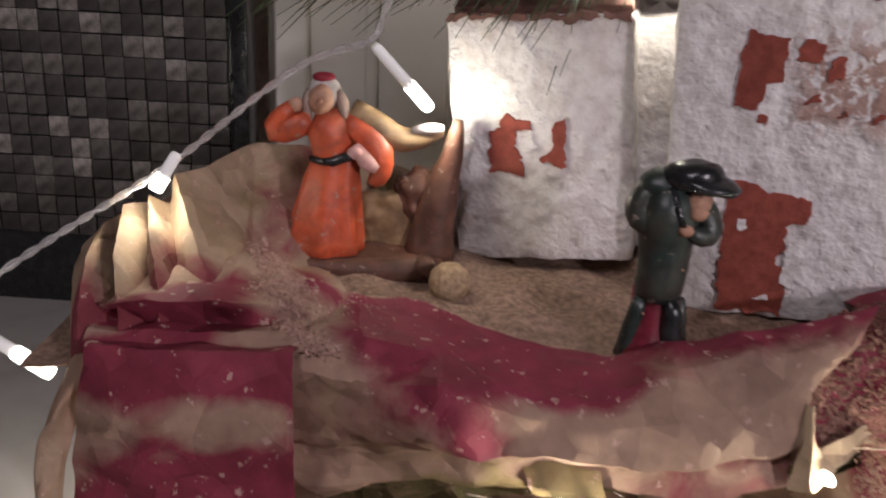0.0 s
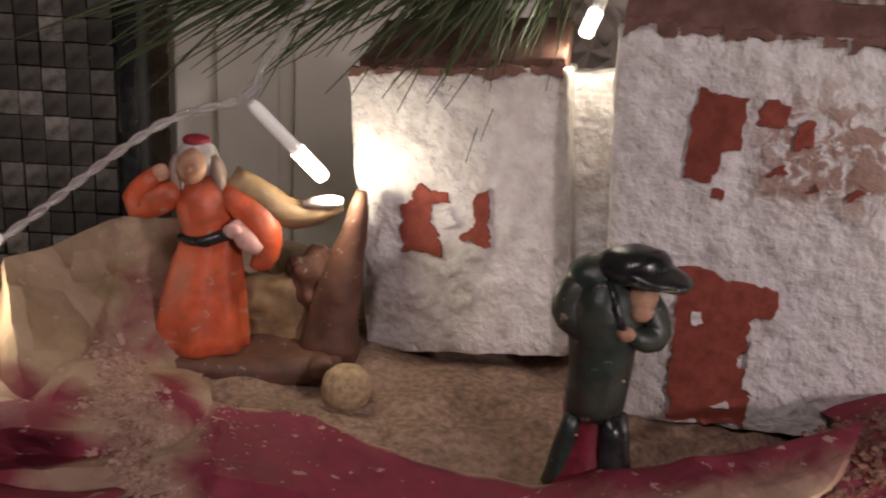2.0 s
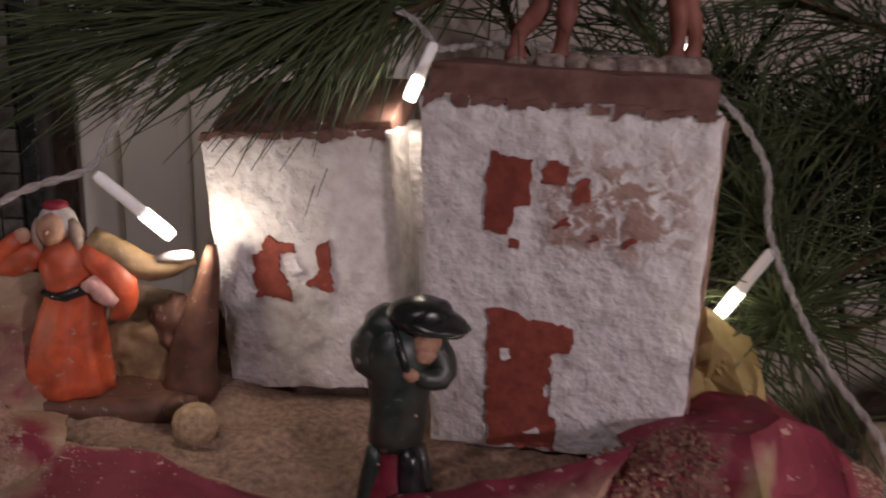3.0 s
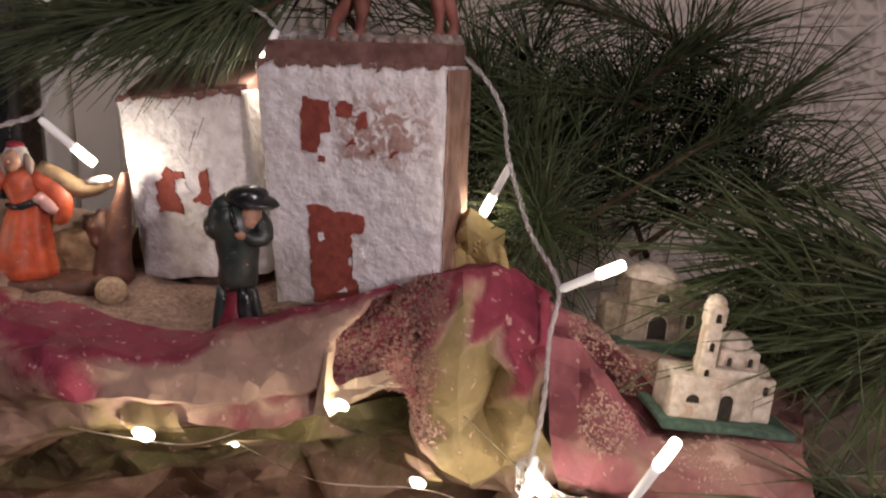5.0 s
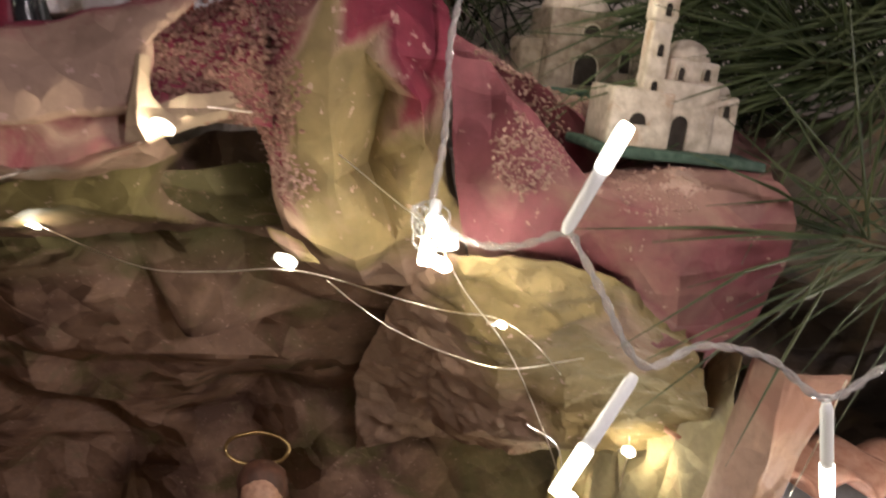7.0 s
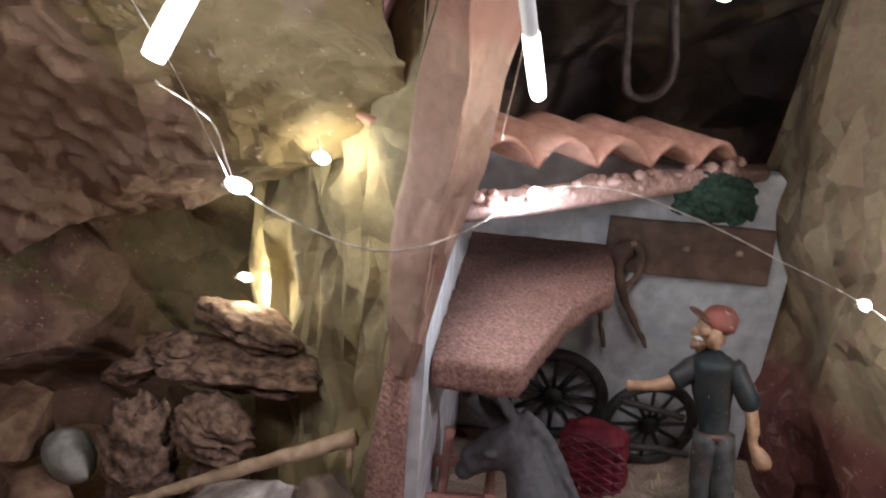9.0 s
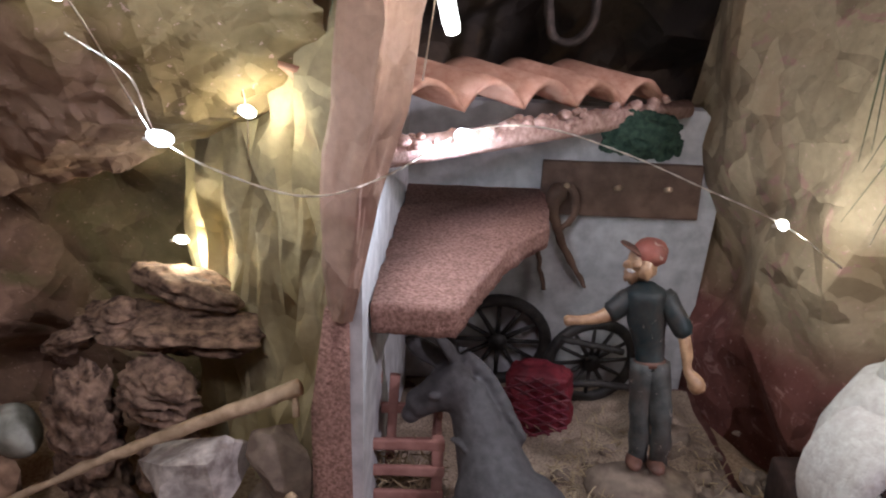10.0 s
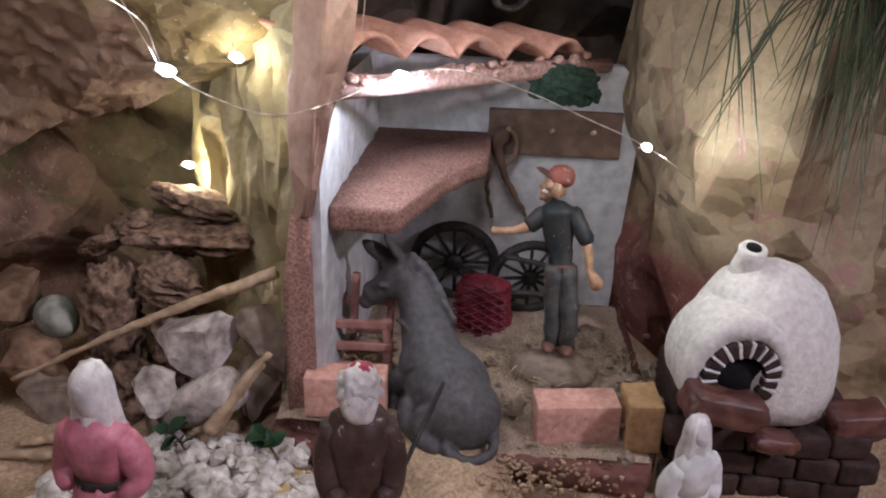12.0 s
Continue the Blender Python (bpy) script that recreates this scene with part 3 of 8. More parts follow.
def back_wall():
    """Wallpaper with a woven relief behind the garland."""
    m, nt, b = mat("relief_wallpaper")
    c = ramp(nt, noise_of(nt, 60, 4), [(0.3, (0.52, 0.45, 0.38)), (0.7, (0.64, 0.57, 0.49))])
    nt.links.new(c, b.inputs["Base Color"])
    b.inputs["Roughness"].default_value = 0.8
    tc = nt.nodes.new("ShaderNodeTexCoord")
    w1 = node(nt, "ShaderNodeTexWave", inputs={"Scale": 20.0, "Distortion": 14.0, "Detail": 3.0, "Detail Scale": 0.6})
    w2 = node(nt, "ShaderNodeTexWave", inputs={"Scale": 18.0, "Distortion": 15.0, "Detail": 3.0, "Detail Scale": 0.6})
    w2.bands_direction = "Z"
    for w in (w1, w2):
        nt.links.new(tc.outputs["Object"], w.inputs["Vector"])
    mx = nt.nodes.new("ShaderNodeMath")
    mx.operation = "MAXIMUM"
    nt.links.new(w1.outputs["Fac"], mx.inputs[0])
    nt.links.new(w2.outputs["Fac"], mx.inputs[1])
    bump(nt, b, mx.outputs[0], 1.0, 0.004)
    bm = bmesh.new()
    box(bm, (520, 6, 300), Matrix.Translation((20, 63, 90)))
    tagged(ob_from("wall_back", bm, m, False), "beige wallpaper with a woven relief", "wall", "", "structure")


back_wall()


def sideboard():
    """The white top on which the whole crib stands."""
    bm = bmesh.new()
    box(bm, (190, 75, 4), Matrix.Translation((25, 22, 0.5)), 0.4)
    m = speckled("white_lacquer", (0.55, 0.53, 0.50), (0.62, 0.60, 0.57), 40, 0.4, 0.0)
    tagged(ob_from("table_top", bm, m), "white lacquered table top under the crib", "table", "", "structure")


sideboard()

# ---- paper landscape ----
paper_sheet("ground_ledge", [
    [(-7, 40, 49.3), (2, 40, 49.3), (12, 40, 49), (26, 40, 48.5)],
    [(-7, 31, 49.3), (2, 30, 49.0), (12, 30, 48.6), (26, 30, 48.5)],
    [(-6, 25, 48.6), (2, 25, 48.6), (11, 25.4, 48.3), (20, 26.6, 48.2)],
    [(-6, 20.5, 48.0), (2, 21.5, 48.0), (10.5, 22, 47.4), (17.5, 25.4, 47.6)],
], 18, 26, M_LEDGE, "tan cork dust strewn on the ledge", 0.08, 3.0, 2.0, "ground", fold=0.05, split=60)

folded("paper_lip", [
    [(2.0, 25.6, 49.0, "s"), (4.0, 25.6, 48.9, "s"), (5.7, 25.4, 48.7, "s"), (7.7, 24.9, 48.4, "s"), (9.5, 24.5, 48.2, "s"), (11.7, 23.9, 48.0, "s"), (13.5, 24.2, 48.3, "s"), (15.7, 24.2, 48.9, "w"), (18.0, 24.4, 49.4, "w"), (20.3, 25.0, 50.0, "w")],
    [(2.2, 25.1, 49.35, "s"), (4.0, 25.0, 49.2, "w"), (5.7, 24.9, 49.0, "w"), (7.7, 24.3, 48.75, "w"), (9.5, 23.8, 48.5, "w"), (11.7, 23.2, 48.3, "w"), (13.5, 23.5, 48.75, "w"), (15.7, 23.6, 49.35, "w"), (18.0, 23.8, 49.8, "w"), (20.0, 24.2, 50.3, "w")],
    [(2.6, 21.4, 49.2, "s"), (4.4, 21.0, 49.6, "w"), (6.5, 21.5, 48.9, "w"), (8.0, 21.0, 48.45, "w"), (9.5, 20.8, 48.0, "w"), (11.9, 21.4, 48.1, "w"), (13.5, 21.8, 48.7, "m"), (15.7, 22.4, 49.3, "m"), (17.4, 22.4, 49.3, "m"), (19.2, 23.0, 49.9, "m")],
    [(1.6, 20.6, 48.6, "k"), (4.4, 20.2, 48.5, "m"), (6.5, 19.8, 48.7, "w"), (8.0, 20.2, 48.0, "m"), (9.5, 20.3, 47.5, "k"), (11.9, 20.3, 47.5, "k"), (13.5, 20.6, 47.7, "k"), (15.7, 21.3, 47.8, "k"), (17.3, 21.8, 48.1, "k"), (17.6, 22.4, 48.7, "m")],
    [(1.0, 21.2, 47.0, "k"), (4.4, 20.6, 46.7, "m"), (6.5, 19.7, 47.1, "m"), (7.9, 19.5, 46.5, "w"), (9.6, 19.9, 46.7, "k"), (12.2, 20.1, 46.35, "k"), (13.5, 20.3, 46.25, "k"), (15.7, 20.8, 46.55, "k"), (17.3, 21.4, 46.7, "m"), (17.5, 22.2, 47.0, "m")],
    [(0.6, 21.8, 45.4, "k"), (4.4, 21.7, 45.1, "k"), (6.5, 20.9, 45.9, "k"), (8.2, 20.4, 46.1, "o"), (9.6, 20.5, 46.2, "m"), (12.3, 20.9, 46.1, "m"), (13.6, 21.0, 46.1, "m"), (15.7, 21.4, 46.35, "m"), (17.1, 21.8, 46.4, "m"), (17.3, 22.4, 46.5, "m")],
    [(0.4, 21.8, 43.6, "k"), (4.4, 21.9, 44.0, "k"), (6.5, 21.2, 44.8, "o"), (8.4, 20.6, 45.2, "o"), (10.4, 20.5, 45.4, "o"), (12.4, 20.6, 45.2, "m"), (13.7, 20.8, 44.9, "m"), (15.3, 21.0, 45.0, "m"), (17.1, 21.2, 45.5, "m"), (17.4, 22.0, 45.9, "m")],
    [(0.4, 23.6, 41.0, "k"), (4.4, 25.6, 42.6, "k"), (6.5, 25.0, 43.2, "k"), (8.4, 24.6, 43.2, "o"), (10.4, 24.5, 43.4, "k"), (12.4, 24.6, 43.6, "k"), (13.7, 24.8, 43.6, "k"), (15.3, 25.0, 43.9, "k"), (17.1, 25.2, 44.2, "k"), (17.4, 26.0, 44.4, "k")],
], "crumpled kraft paper painted wine red along the ledge", seed=1.3, wrinkle=0.16, swell=0.12)

folded("paper_front", [
    [(-3.8, 21.0, 48.9, "w"), (-1.6, 20.9, 49.0, "w"), (0.7, 20.9, 49.0, "w"), (2.4, 20.9, 49.1, "w")],
    [(-3.6, 20.0, 49.2, "w"), (-1.6, 19.8, 49.25, "w"), (0.7, 19.8, 49.35, "w"), (2.5, 20.0, 49.4, "w")],
    [(-3.7, 19.7, 48.3, "w"), (-1.6, 19.6, 48.2, "w"), (0.8, 19.6, 48.3, "w"), (2.5, 19.8, 48.4, "w")],
    [(-3.9, 19.6, 47.0, "k"), (-1.7, 19.4, 47.1, "g"), (0.8, 19.4, 47.2, "k"), (2.55, 19.7, 47.0, "m")],
    [(-4.2, 19.7, 45.4, "m"), (-1.8, 19.4, 45.6, "w"), (0.6, 19.6, 45.8, "w"), (2.5, 20.0, 45.4, "w")],
    [(-4.4, 20.0, 43.2, "w"), (-1.8, 19.7, 43.2, "w"), (0.6, 19.9, 43.4, "w"), (2.4, 20.4, 43.0, "w")],
    [(-4.4, 21.0, 40.5, "w"), (-1.8, 20.7, 40.5, "w"), (0.6, 20.9, 40.5, "w"), (2.3, 21.4, 40.5, "w")],
], "stiff wine red paper hanging from the ledge", seed=4.1, wrinkle=0.09)

folded("paper_terrace", [
    [(-4.0, 20.4, 48.8, "w"), (-2.2, 20.4, 48.8, "w"), (-0.5, 20.4, 48.8, "w"), (1.2, 20.5, 48.9, "m"), (2.7, 20.6, 49.0, "s"), (4.3, 21.0, 49.2, "s")],
    [(-4.0, 20.9, 49.3, "s"), (-2.2, 20.8, 49.35, "w"), (-0.5, 20.9, 49.3, "w"), (1.0, 21.0, 49.5, "k"), (2.6, 21.2, 49.3, "s"), (4.2, 21.4, 49.4, "s")],
    [(-3.9, 21.9, 49.1, "w"), (-2.1, 21.9, 49.1, "w"), (-0.5, 22.0, 49.1, "w"), (0.9, 21.9, 49.3, "w"), (2.5, 22.2, 49.2, "s"), (4.0, 22.6, 49.2, "s")],
    [(-3.9, 21.3, 49.8, "m"), (-2.1, 21.0, 50.15, "w"), (-0.4, 21.2, 50.2, "w"), (1.3, 21.7, 50.1, "s"), (2.4, 22.9, 49.4, "s"), (3.6, 23.6, 49.2, "w")],
    [(-3.4, 22.6, 49.8, "k"), (-1.9, 22.5, 50.1, "m"), (-0.3, 22.8, 50.3, "w"), (1.3, 23.2, 50.0, "s"), (2.2, 24.4, 49.7, "w"), (3.0, 25.2, 49.2, "s")],
    [(-3.0, 24.4, 49.9, "m"), (-1.6, 24.2, 50.5, "k"), (-0.1, 24.2, 50.5, "s"), (0.9, 24.6, 49.8, "s"), (1.6, 25.6, 49.5, "w"), (2.4, 26.4, 49.2, "s")],
    [(-2.6, 26.8, 49.8, "k"), (-1.4, 26.4, 50.2, "s"), (-0.2, 26.2, 50.2, "s"), (0.7, 26.6, 49.7, "s"), (1.2, 27.2, 49.3, "s"), (2.0, 27.8, 49.1, "k")],
], "folded wine red paper strewn with cork dust", seed=6.3, wrinkle=0.16)

folded("paper_hump", [
    [(-6.6, 27.4, 48.4, "k"), (-5.6, 28.0, 48.6, "k"), (-5.2, 28.4, 48.6, "k"), (-4.8, 28.8, 48.6, "k"), (-4.4, 29.2, 48.6, "k"), (-4.0, 29.6, 48.6, "k"), (-3.6, 30.0, 48.6, "k"), (-3.2, 31.0, 48.6, "k"), (-2.6, 32.0, 48.6, "k"), (-1.6, 33.2, 48.8, "k"), (0.2, 33.6, 48.8, "k"), (3.2, 34.4, 48.8, "k"), (5.8, 35.0, 48.8, "k")],
    [(-6.3, 25.6, 50.1, "k"), (-5.3, 25.3, 51.2, "k"), (-5.0, 26.2, 51.2, "k"), (-4.65, 25.4, 51.8, "k"), (-4.25, 26.6, 51.6, "k"), (-3.95, 25.9, 52.1, "k"), (-3.5, 26.6, 51.6, "k"), (-3.15, 26.3, 52.7, "k"), (-2.5, 28.0, 52.7, "k"), (-1.6, 30.8, 53.0, "k"), (0.1, 31.0, 53.0, "m"), (3.0, 32.2, 52.3, "k"), (5.6, 33.0, 51.2, "k")],
    [(-5.7, 23.6, 49.6, "k"), (-4.95, 23.2, 50.6, "m"), (-4.25, 24.1, 50.1, "k"), (-3.9, 22.8, 50.9, "k"), (-3.3, 24.2, 50.1, "m"), (-2.9, 23.3, 51.2, "m"), (-2.6, 24.7, 50.3, "m"), (-2.0, 24.5, 51.4, "k"), (-1.5, 26.0, 51.0, "k"), (-1.3, 29.2, 51.4, "g"), (0.2, 29.5, 51.3, "m"), (2.8, 31.0, 50.9, "k"), (5.4, 32.0, 50.2, "k")],
    # the extra wine on these lower rows holds their shadow too
    [(-4.7, 21.4, 48.8, "m"), (-4.25, 20.9, 49.4, "w"), (-3.4, 22.0, 49.1, "m"), (-3.0, 20.9, 49.6, "w"), (-2.5, 22.2, 49.2, "w"), (-1.9, 21.4, 49.9, "w"), (-1.6, 22.9, 49.7, "w"), (-0.9, 22.8, 50.3, "w"), (-0.3, 23.8, 50.1, "m"), (-0.5, 26.4, 50.0, "m"), (0.4, 27.3, 49.8, "m"), (2.6, 29.9, 49.5, "k"), (5.0, 31.0, 49.1, "k")],
    [(-4.5, 20.8, 48.2, "w"), (-4.0, 20.4, 48.6, "w"), (-3.3, 21.4, 48.4, "w"), (-2.9, 20.5, 48.6, "w"), (-2.4, 21.6, 48.6, "w"), (-1.8, 21.0, 48.8, "w"), (-1.5, 22.3, 48.8, "w"), (-0.8, 22.3, 49.0, "w"), (-0.2, 23.2, 49.0, "w"), (0.0, 25.8, 49.0, "s"), (0.8, 26.7, 49.0, "s"), (2.6, 29.2, 48.9, "s"), (5.0, 30.2, 48.8, "s")],
], "pleated tan paper rocks behind the figurine", seed=2.9, wrinkle=0.09, material=M_TANCOAT)

paper_sheet("paper_rim", [
    [(-4.2, 20.9, 48.7), (-3.8, 20.5, 48.6), (-3.4, 20.6, 48.4)],
    [(-4.8, 20.1, 47.0), (-4.4, 19.7, 47.0), (-3.9, 20.1, 47.0)],
    [(-5.2, 19.7, 45.3), (-4.8, 19.2, 45.3), (-4.3, 19.7, 45.4)],
    [(-5.3, 19.4, 43.6), (-4.9, 18.9, 43.6), (-4.4, 19.4, 43.6)],
    [(-5.2, 19.6, 41.6), (-4.8, 19.2, 41.6), (-4.3, 19.6, 41.6)],
], 8, 4, M_KRAFT2, "curled tan rim of the ledge paper", 0.05, 4.0, 4.4, fold=0.08, split=50, soft=2)

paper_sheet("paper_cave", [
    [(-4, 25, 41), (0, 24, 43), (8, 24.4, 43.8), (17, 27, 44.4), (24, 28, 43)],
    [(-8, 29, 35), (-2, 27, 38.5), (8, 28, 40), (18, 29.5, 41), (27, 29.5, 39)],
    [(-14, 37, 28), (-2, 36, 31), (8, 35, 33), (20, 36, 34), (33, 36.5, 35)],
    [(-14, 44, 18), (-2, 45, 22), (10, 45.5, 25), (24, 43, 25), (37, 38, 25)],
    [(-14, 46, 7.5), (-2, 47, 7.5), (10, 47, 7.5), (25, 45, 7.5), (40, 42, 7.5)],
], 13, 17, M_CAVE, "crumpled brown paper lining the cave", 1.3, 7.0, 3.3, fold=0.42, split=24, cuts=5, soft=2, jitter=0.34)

folded("paper_arch", [
    [(20.9, 24.6, 50.4, "w"), (19.8, 25.0, 49.8, "m"), (18.6, 24.6, 49.2, "m"), (17.3, 23.6, 49.0, "m")],
    [(20.8, 23.5, 50.0, "r"), (19.8, 23.9, 49.2, "r"), (18.6, 23.4, 48.5, "r"), (17.5, 22.6, 48.3, "r")],
    [(20.9, 22.8, 48.0, "r"), (19.8, 22.9, 47.7, "r"), (18.6, 22.8, 47.3, "r"), (17.5, 22.3, 47.0, "r")],
    [(21.0, 23.2, 45.6, "r"), (19.8, 23.0, 46.1, "m"), (18.5, 22.2, 46.1, "m"), (17.4, 21.5, 45.8, "m")],
    [(21.0, 26.0, 45.2, "k"), (19.8, 26.6, 45.6, "k"), (18.5, 26.0, 45.6, "k"), (17.4, 25.6, 45.2, "k")],
], "small paper arch crusted with reddish cork", seed=8.2, wrinkle=0.12)

# this fold's dark coat colours hold the shade of the lip above
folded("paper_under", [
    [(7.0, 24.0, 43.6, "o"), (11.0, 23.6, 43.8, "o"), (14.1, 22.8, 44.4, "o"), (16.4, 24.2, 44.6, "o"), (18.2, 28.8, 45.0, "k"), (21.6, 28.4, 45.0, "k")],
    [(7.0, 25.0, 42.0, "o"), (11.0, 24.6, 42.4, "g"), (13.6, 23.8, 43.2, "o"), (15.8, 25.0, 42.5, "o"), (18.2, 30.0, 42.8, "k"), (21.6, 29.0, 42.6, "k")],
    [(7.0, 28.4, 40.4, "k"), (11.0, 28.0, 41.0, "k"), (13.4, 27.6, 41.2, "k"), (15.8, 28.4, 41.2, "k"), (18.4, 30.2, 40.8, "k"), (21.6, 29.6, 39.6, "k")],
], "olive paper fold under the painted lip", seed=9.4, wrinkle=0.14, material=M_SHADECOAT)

folded("paper_mound", [
    [(19.6, 30, 48.9, "w"), (21.4, 30, 49.6, "w"), (22.6, 30, 49.8, "w"), (23.4, 30, 50.0, "w"), (24.6, 30.5, 50.0, "w"), (26.0, 30.5, 49.4, "w"), (27.6, 30.5, 48.2, "w")],
    [(20.2, 24.4, 49.9, "r"), (21.4, 24.5, 50.6, "r"), (22.6, 24.0, 50.9, "r"), (23.0, 23.6, 51.0, "w"), (24.4, 25.0, 51.0, "w"), (25.9, 25.5, 50.3, "w"), (26.9, 25.6, 49.3, "w")],
    [(19.9, 24.3, 48.4, "r"), (21.0, 23.4, 48.9, "r"), (22.2, 22.6, 49.1, "m"), (23.0, 22.2, 50.0, "o"), (23.7, 22.2, 48.8, "w"), (25.0, 23.3, 49.2, "w"), (26.9, 24.6, 48.5, "w")],
    [(20.2, 23.7, 47.2, "r"), (21.0, 23.1, 46.9, "r"), (21.9, 22.5, 47.6, "o"), (22.8, 22.3, 47.6, "o"), (23.9, 22.6, 48.0, "o"), (25.0, 22.5, 47.9, "w"), (26.8, 24.2, 47.6, "w")],
    [(20.3, 23.9, 46.0, "r"), (21.1, 23.3, 45.2, "r"), (21.8, 22.7, 45.6, "o"), (22.8, 22.5, 46.0, "o"), (24.6, 24.0, 46.7, "o"), (25.6, 21.9, 46.5, "w"), (26.8, 24.9, 46.7, "m")],
    [(20.6, 24.5, 44.5, "r"), (21.0, 24.0, 43.4, "r"), (21.7, 23.4, 43.5, "o"), (22.8, 23.2, 43.8, "o"), (24.0, 25.4, 44.1, "o"), (25.8, 22.9, 45.1, "o"), (26.8, 25.6, 44.8, "o")],
    [(20.6, 27.0, 42.1, "k"), (21.1, 26.0, 41.4, "k"), (22.1, 24.6, 41.4, "o"), (23.4, 24.6, 40.7, "o"), (24.9, 25.4, 41.2, "o"), (26.2, 25.0, 42.1, "o"), (27.2, 24.8, 42.4, "o")],
    [(20.8, 30.0, 39.6, "k"), (21.6, 29.2, 39.2, "k"), (22.6, 28.6, 38.8, "k"), (23.8, 28.2, 38.6, "k"), (25.4, 27.6, 38.8, "k"), (26.6, 26.6, 39.4, "k"), (27.6, 26.2, 40.0, "k")],
], "crumpled kraft paper mound painted olive and wine red", seed=5.2, wrinkle=0.09, swell=0.05, soft=0, split=15)

folded("paper_bench", [
    [(26.8, 33, 47.8, "w"), (29.1, 33, 46.6, "s"), (30.6, 33, 46.0, "s"), (32.4, 33, 45.8, "m"), (33.6, 33, 45.6, "m"), (35.9, 33, 45.3, "m"), (39.6, 32, 44.2, "m"), (40.4, 33, 42.5, "m")],
    [(26.9, 27.6, 48.7, "w"), (29.0, 28.4, 47.6, "r"), (30.4, 28.2, 46.6, "s"), (32.3, 27.6, 46.0, "s"), (33.4, 27.5, 45.6, "s"), (35.9, 27, 45.1, "m"), (39.2, 26.4, 44.5, "m"), (40.0, 28, 42.6, "m")],
    [(26.9, 26.4, 48.2, "w"), (28.9, 27.0, 47.4, "w"), (30.1, 26.4, 46.8, "w"), (31.4, 25.2, 45.7, "w"), (32.3, 24.4, 44.5, "m"), (34.8, 24.4, 44.2, "s"), (38.0, 23.6, 43.9, "m"), (39.4, 27, 42.4, "m")],
    [(26.9, 26.0, 48.0, "w"), (28.7, 27.4, 46.4, "w"), (29.6, 27.8, 44.9, "w"), (30.9, 27.2, 43.6, "w"), (32.0, 25.4, 43.2, "m"), (34.4, 23.2, 44.1, "r"), (37.5, 22.4, 43.8, "m"), (39.2, 26.4, 42.0, "m")],
    [(26.9, 25.0, 47.8, "w"), (28.3, 25.0, 47.5, "w"), (29.3, 24.7, 46.2, "w"), (30.2, 23.7, 45.2, "w"), (31.0, 22.7, 44.0, "m"), (33.9, 21.8, 44.2, "s"), (37.0, 20.9, 43.9, "m"), (39.0, 25.6, 41.4, "m")],
    [(26.9, 24.2, 45.1, "w"), (28.1, 23.6, 45.0, "w"), (29.2, 22.6, 45.4, "r"), (30.5, 22.4, 44.4, "w"), (31.1, 22.0, 43.8, "m"), (33.6, 20.8, 43.8, "s"), (37.05, 20.0, 43.5, "m"), (38.9, 25.2, 40.6, "m")],
    [(26.9, 23.8, 43.6, "w"), (28.1, 22.8, 43.6, "m"), (29.2, 21.8, 44.1, "r"), (30.4, 21.5, 43.7, "m"), (31.0, 21.2, 43.6, "m"), (33.5, 20.3, 42.7, "m"), (37.0, 19.6, 42.8, "m"), (38.8, 25, 39.6, "m")],
    [(27.2, 23.9, 41.7, "m"), (28.4, 23.2, 41.6, "w"), (29.5, 22.2, 41.7, "w"), (30.6, 21.6, 42.1, "m"), (31.1, 21.3, 42.4, "m"), (33.6, 20.2, 41.1, "m"), (36.8, 19.8, 41.4, "w"), (38.7, 25, 38.6, "w")],
    [(27.6, 24.4, 40.6, "o"), (28.7, 23.8, 40.6, "k"), (29.9, 23.0, 40.5, "k"), (30.8, 22.2, 41.0, "w"), (31.4, 21.7, 41.2, "w"), (33.9, 20.8, 39.2, "m"), (36.4, 20.8, 39.0, "w"), (38.4, 26, 37.0, "w")],
    [(28.0, 26.6, 39.4, "k"), (29.2, 26.0, 39.2, "k"), (30.4, 25.0, 39.0, "k"), (31.2, 24.0, 39.4, "k"), (32.0, 23.4, 39.2, "k"), (34.2, 23.2, 37.4, "w"), (36.2, 23.6, 37.0, "w"), (38.0, 28, 34.0, "k")],
], "folded pinkish paper bench painted wine red", seed=5.9, wrinkle=0.08, swell=0.04, soft=0, split=15, material=M_PINKCOAT)

folded("crumpled_tissue", [
    [(22.4, 30.2, 52.0, "k"), (23.3, 29.8, 52.9, "k"), (24.0, 30.0, 52.4, "k"), (25.2, 30.4, 51.6, "k")],
    [(22.5, 28.9, 51.4, "k"), (23.2, 28.2, 52.2, "k"), (24.0, 28.9, 51.4, "k"), (25.0, 28.6, 51.2, "k")],
    [(22.6, 28.4, 50.6, "k"), (23.4, 28.8, 50.6, "k"), (24.3, 27.8, 50.5, "k"), (25.2, 28.5, 50.3, "k")],
    [(22.6, 27.9, 49.6, "k"), (23.6, 27.3, 49.6, "k"), (24.5, 27.6, 49.4, "k"), (25.4, 28.1, 49.2, "k")],
    [(22.6, 28.4, 48.6, "k"), (23.6, 28.0, 48.6, "k"), (24.5, 28.2, 48.6, "k"), (25.4, 28.6, 48.6, "k")],
], "crumpled yellowish tissue paper beside the house", seed=7.7, wrinkle=0.14, material=M_TISSUE, soft=0)

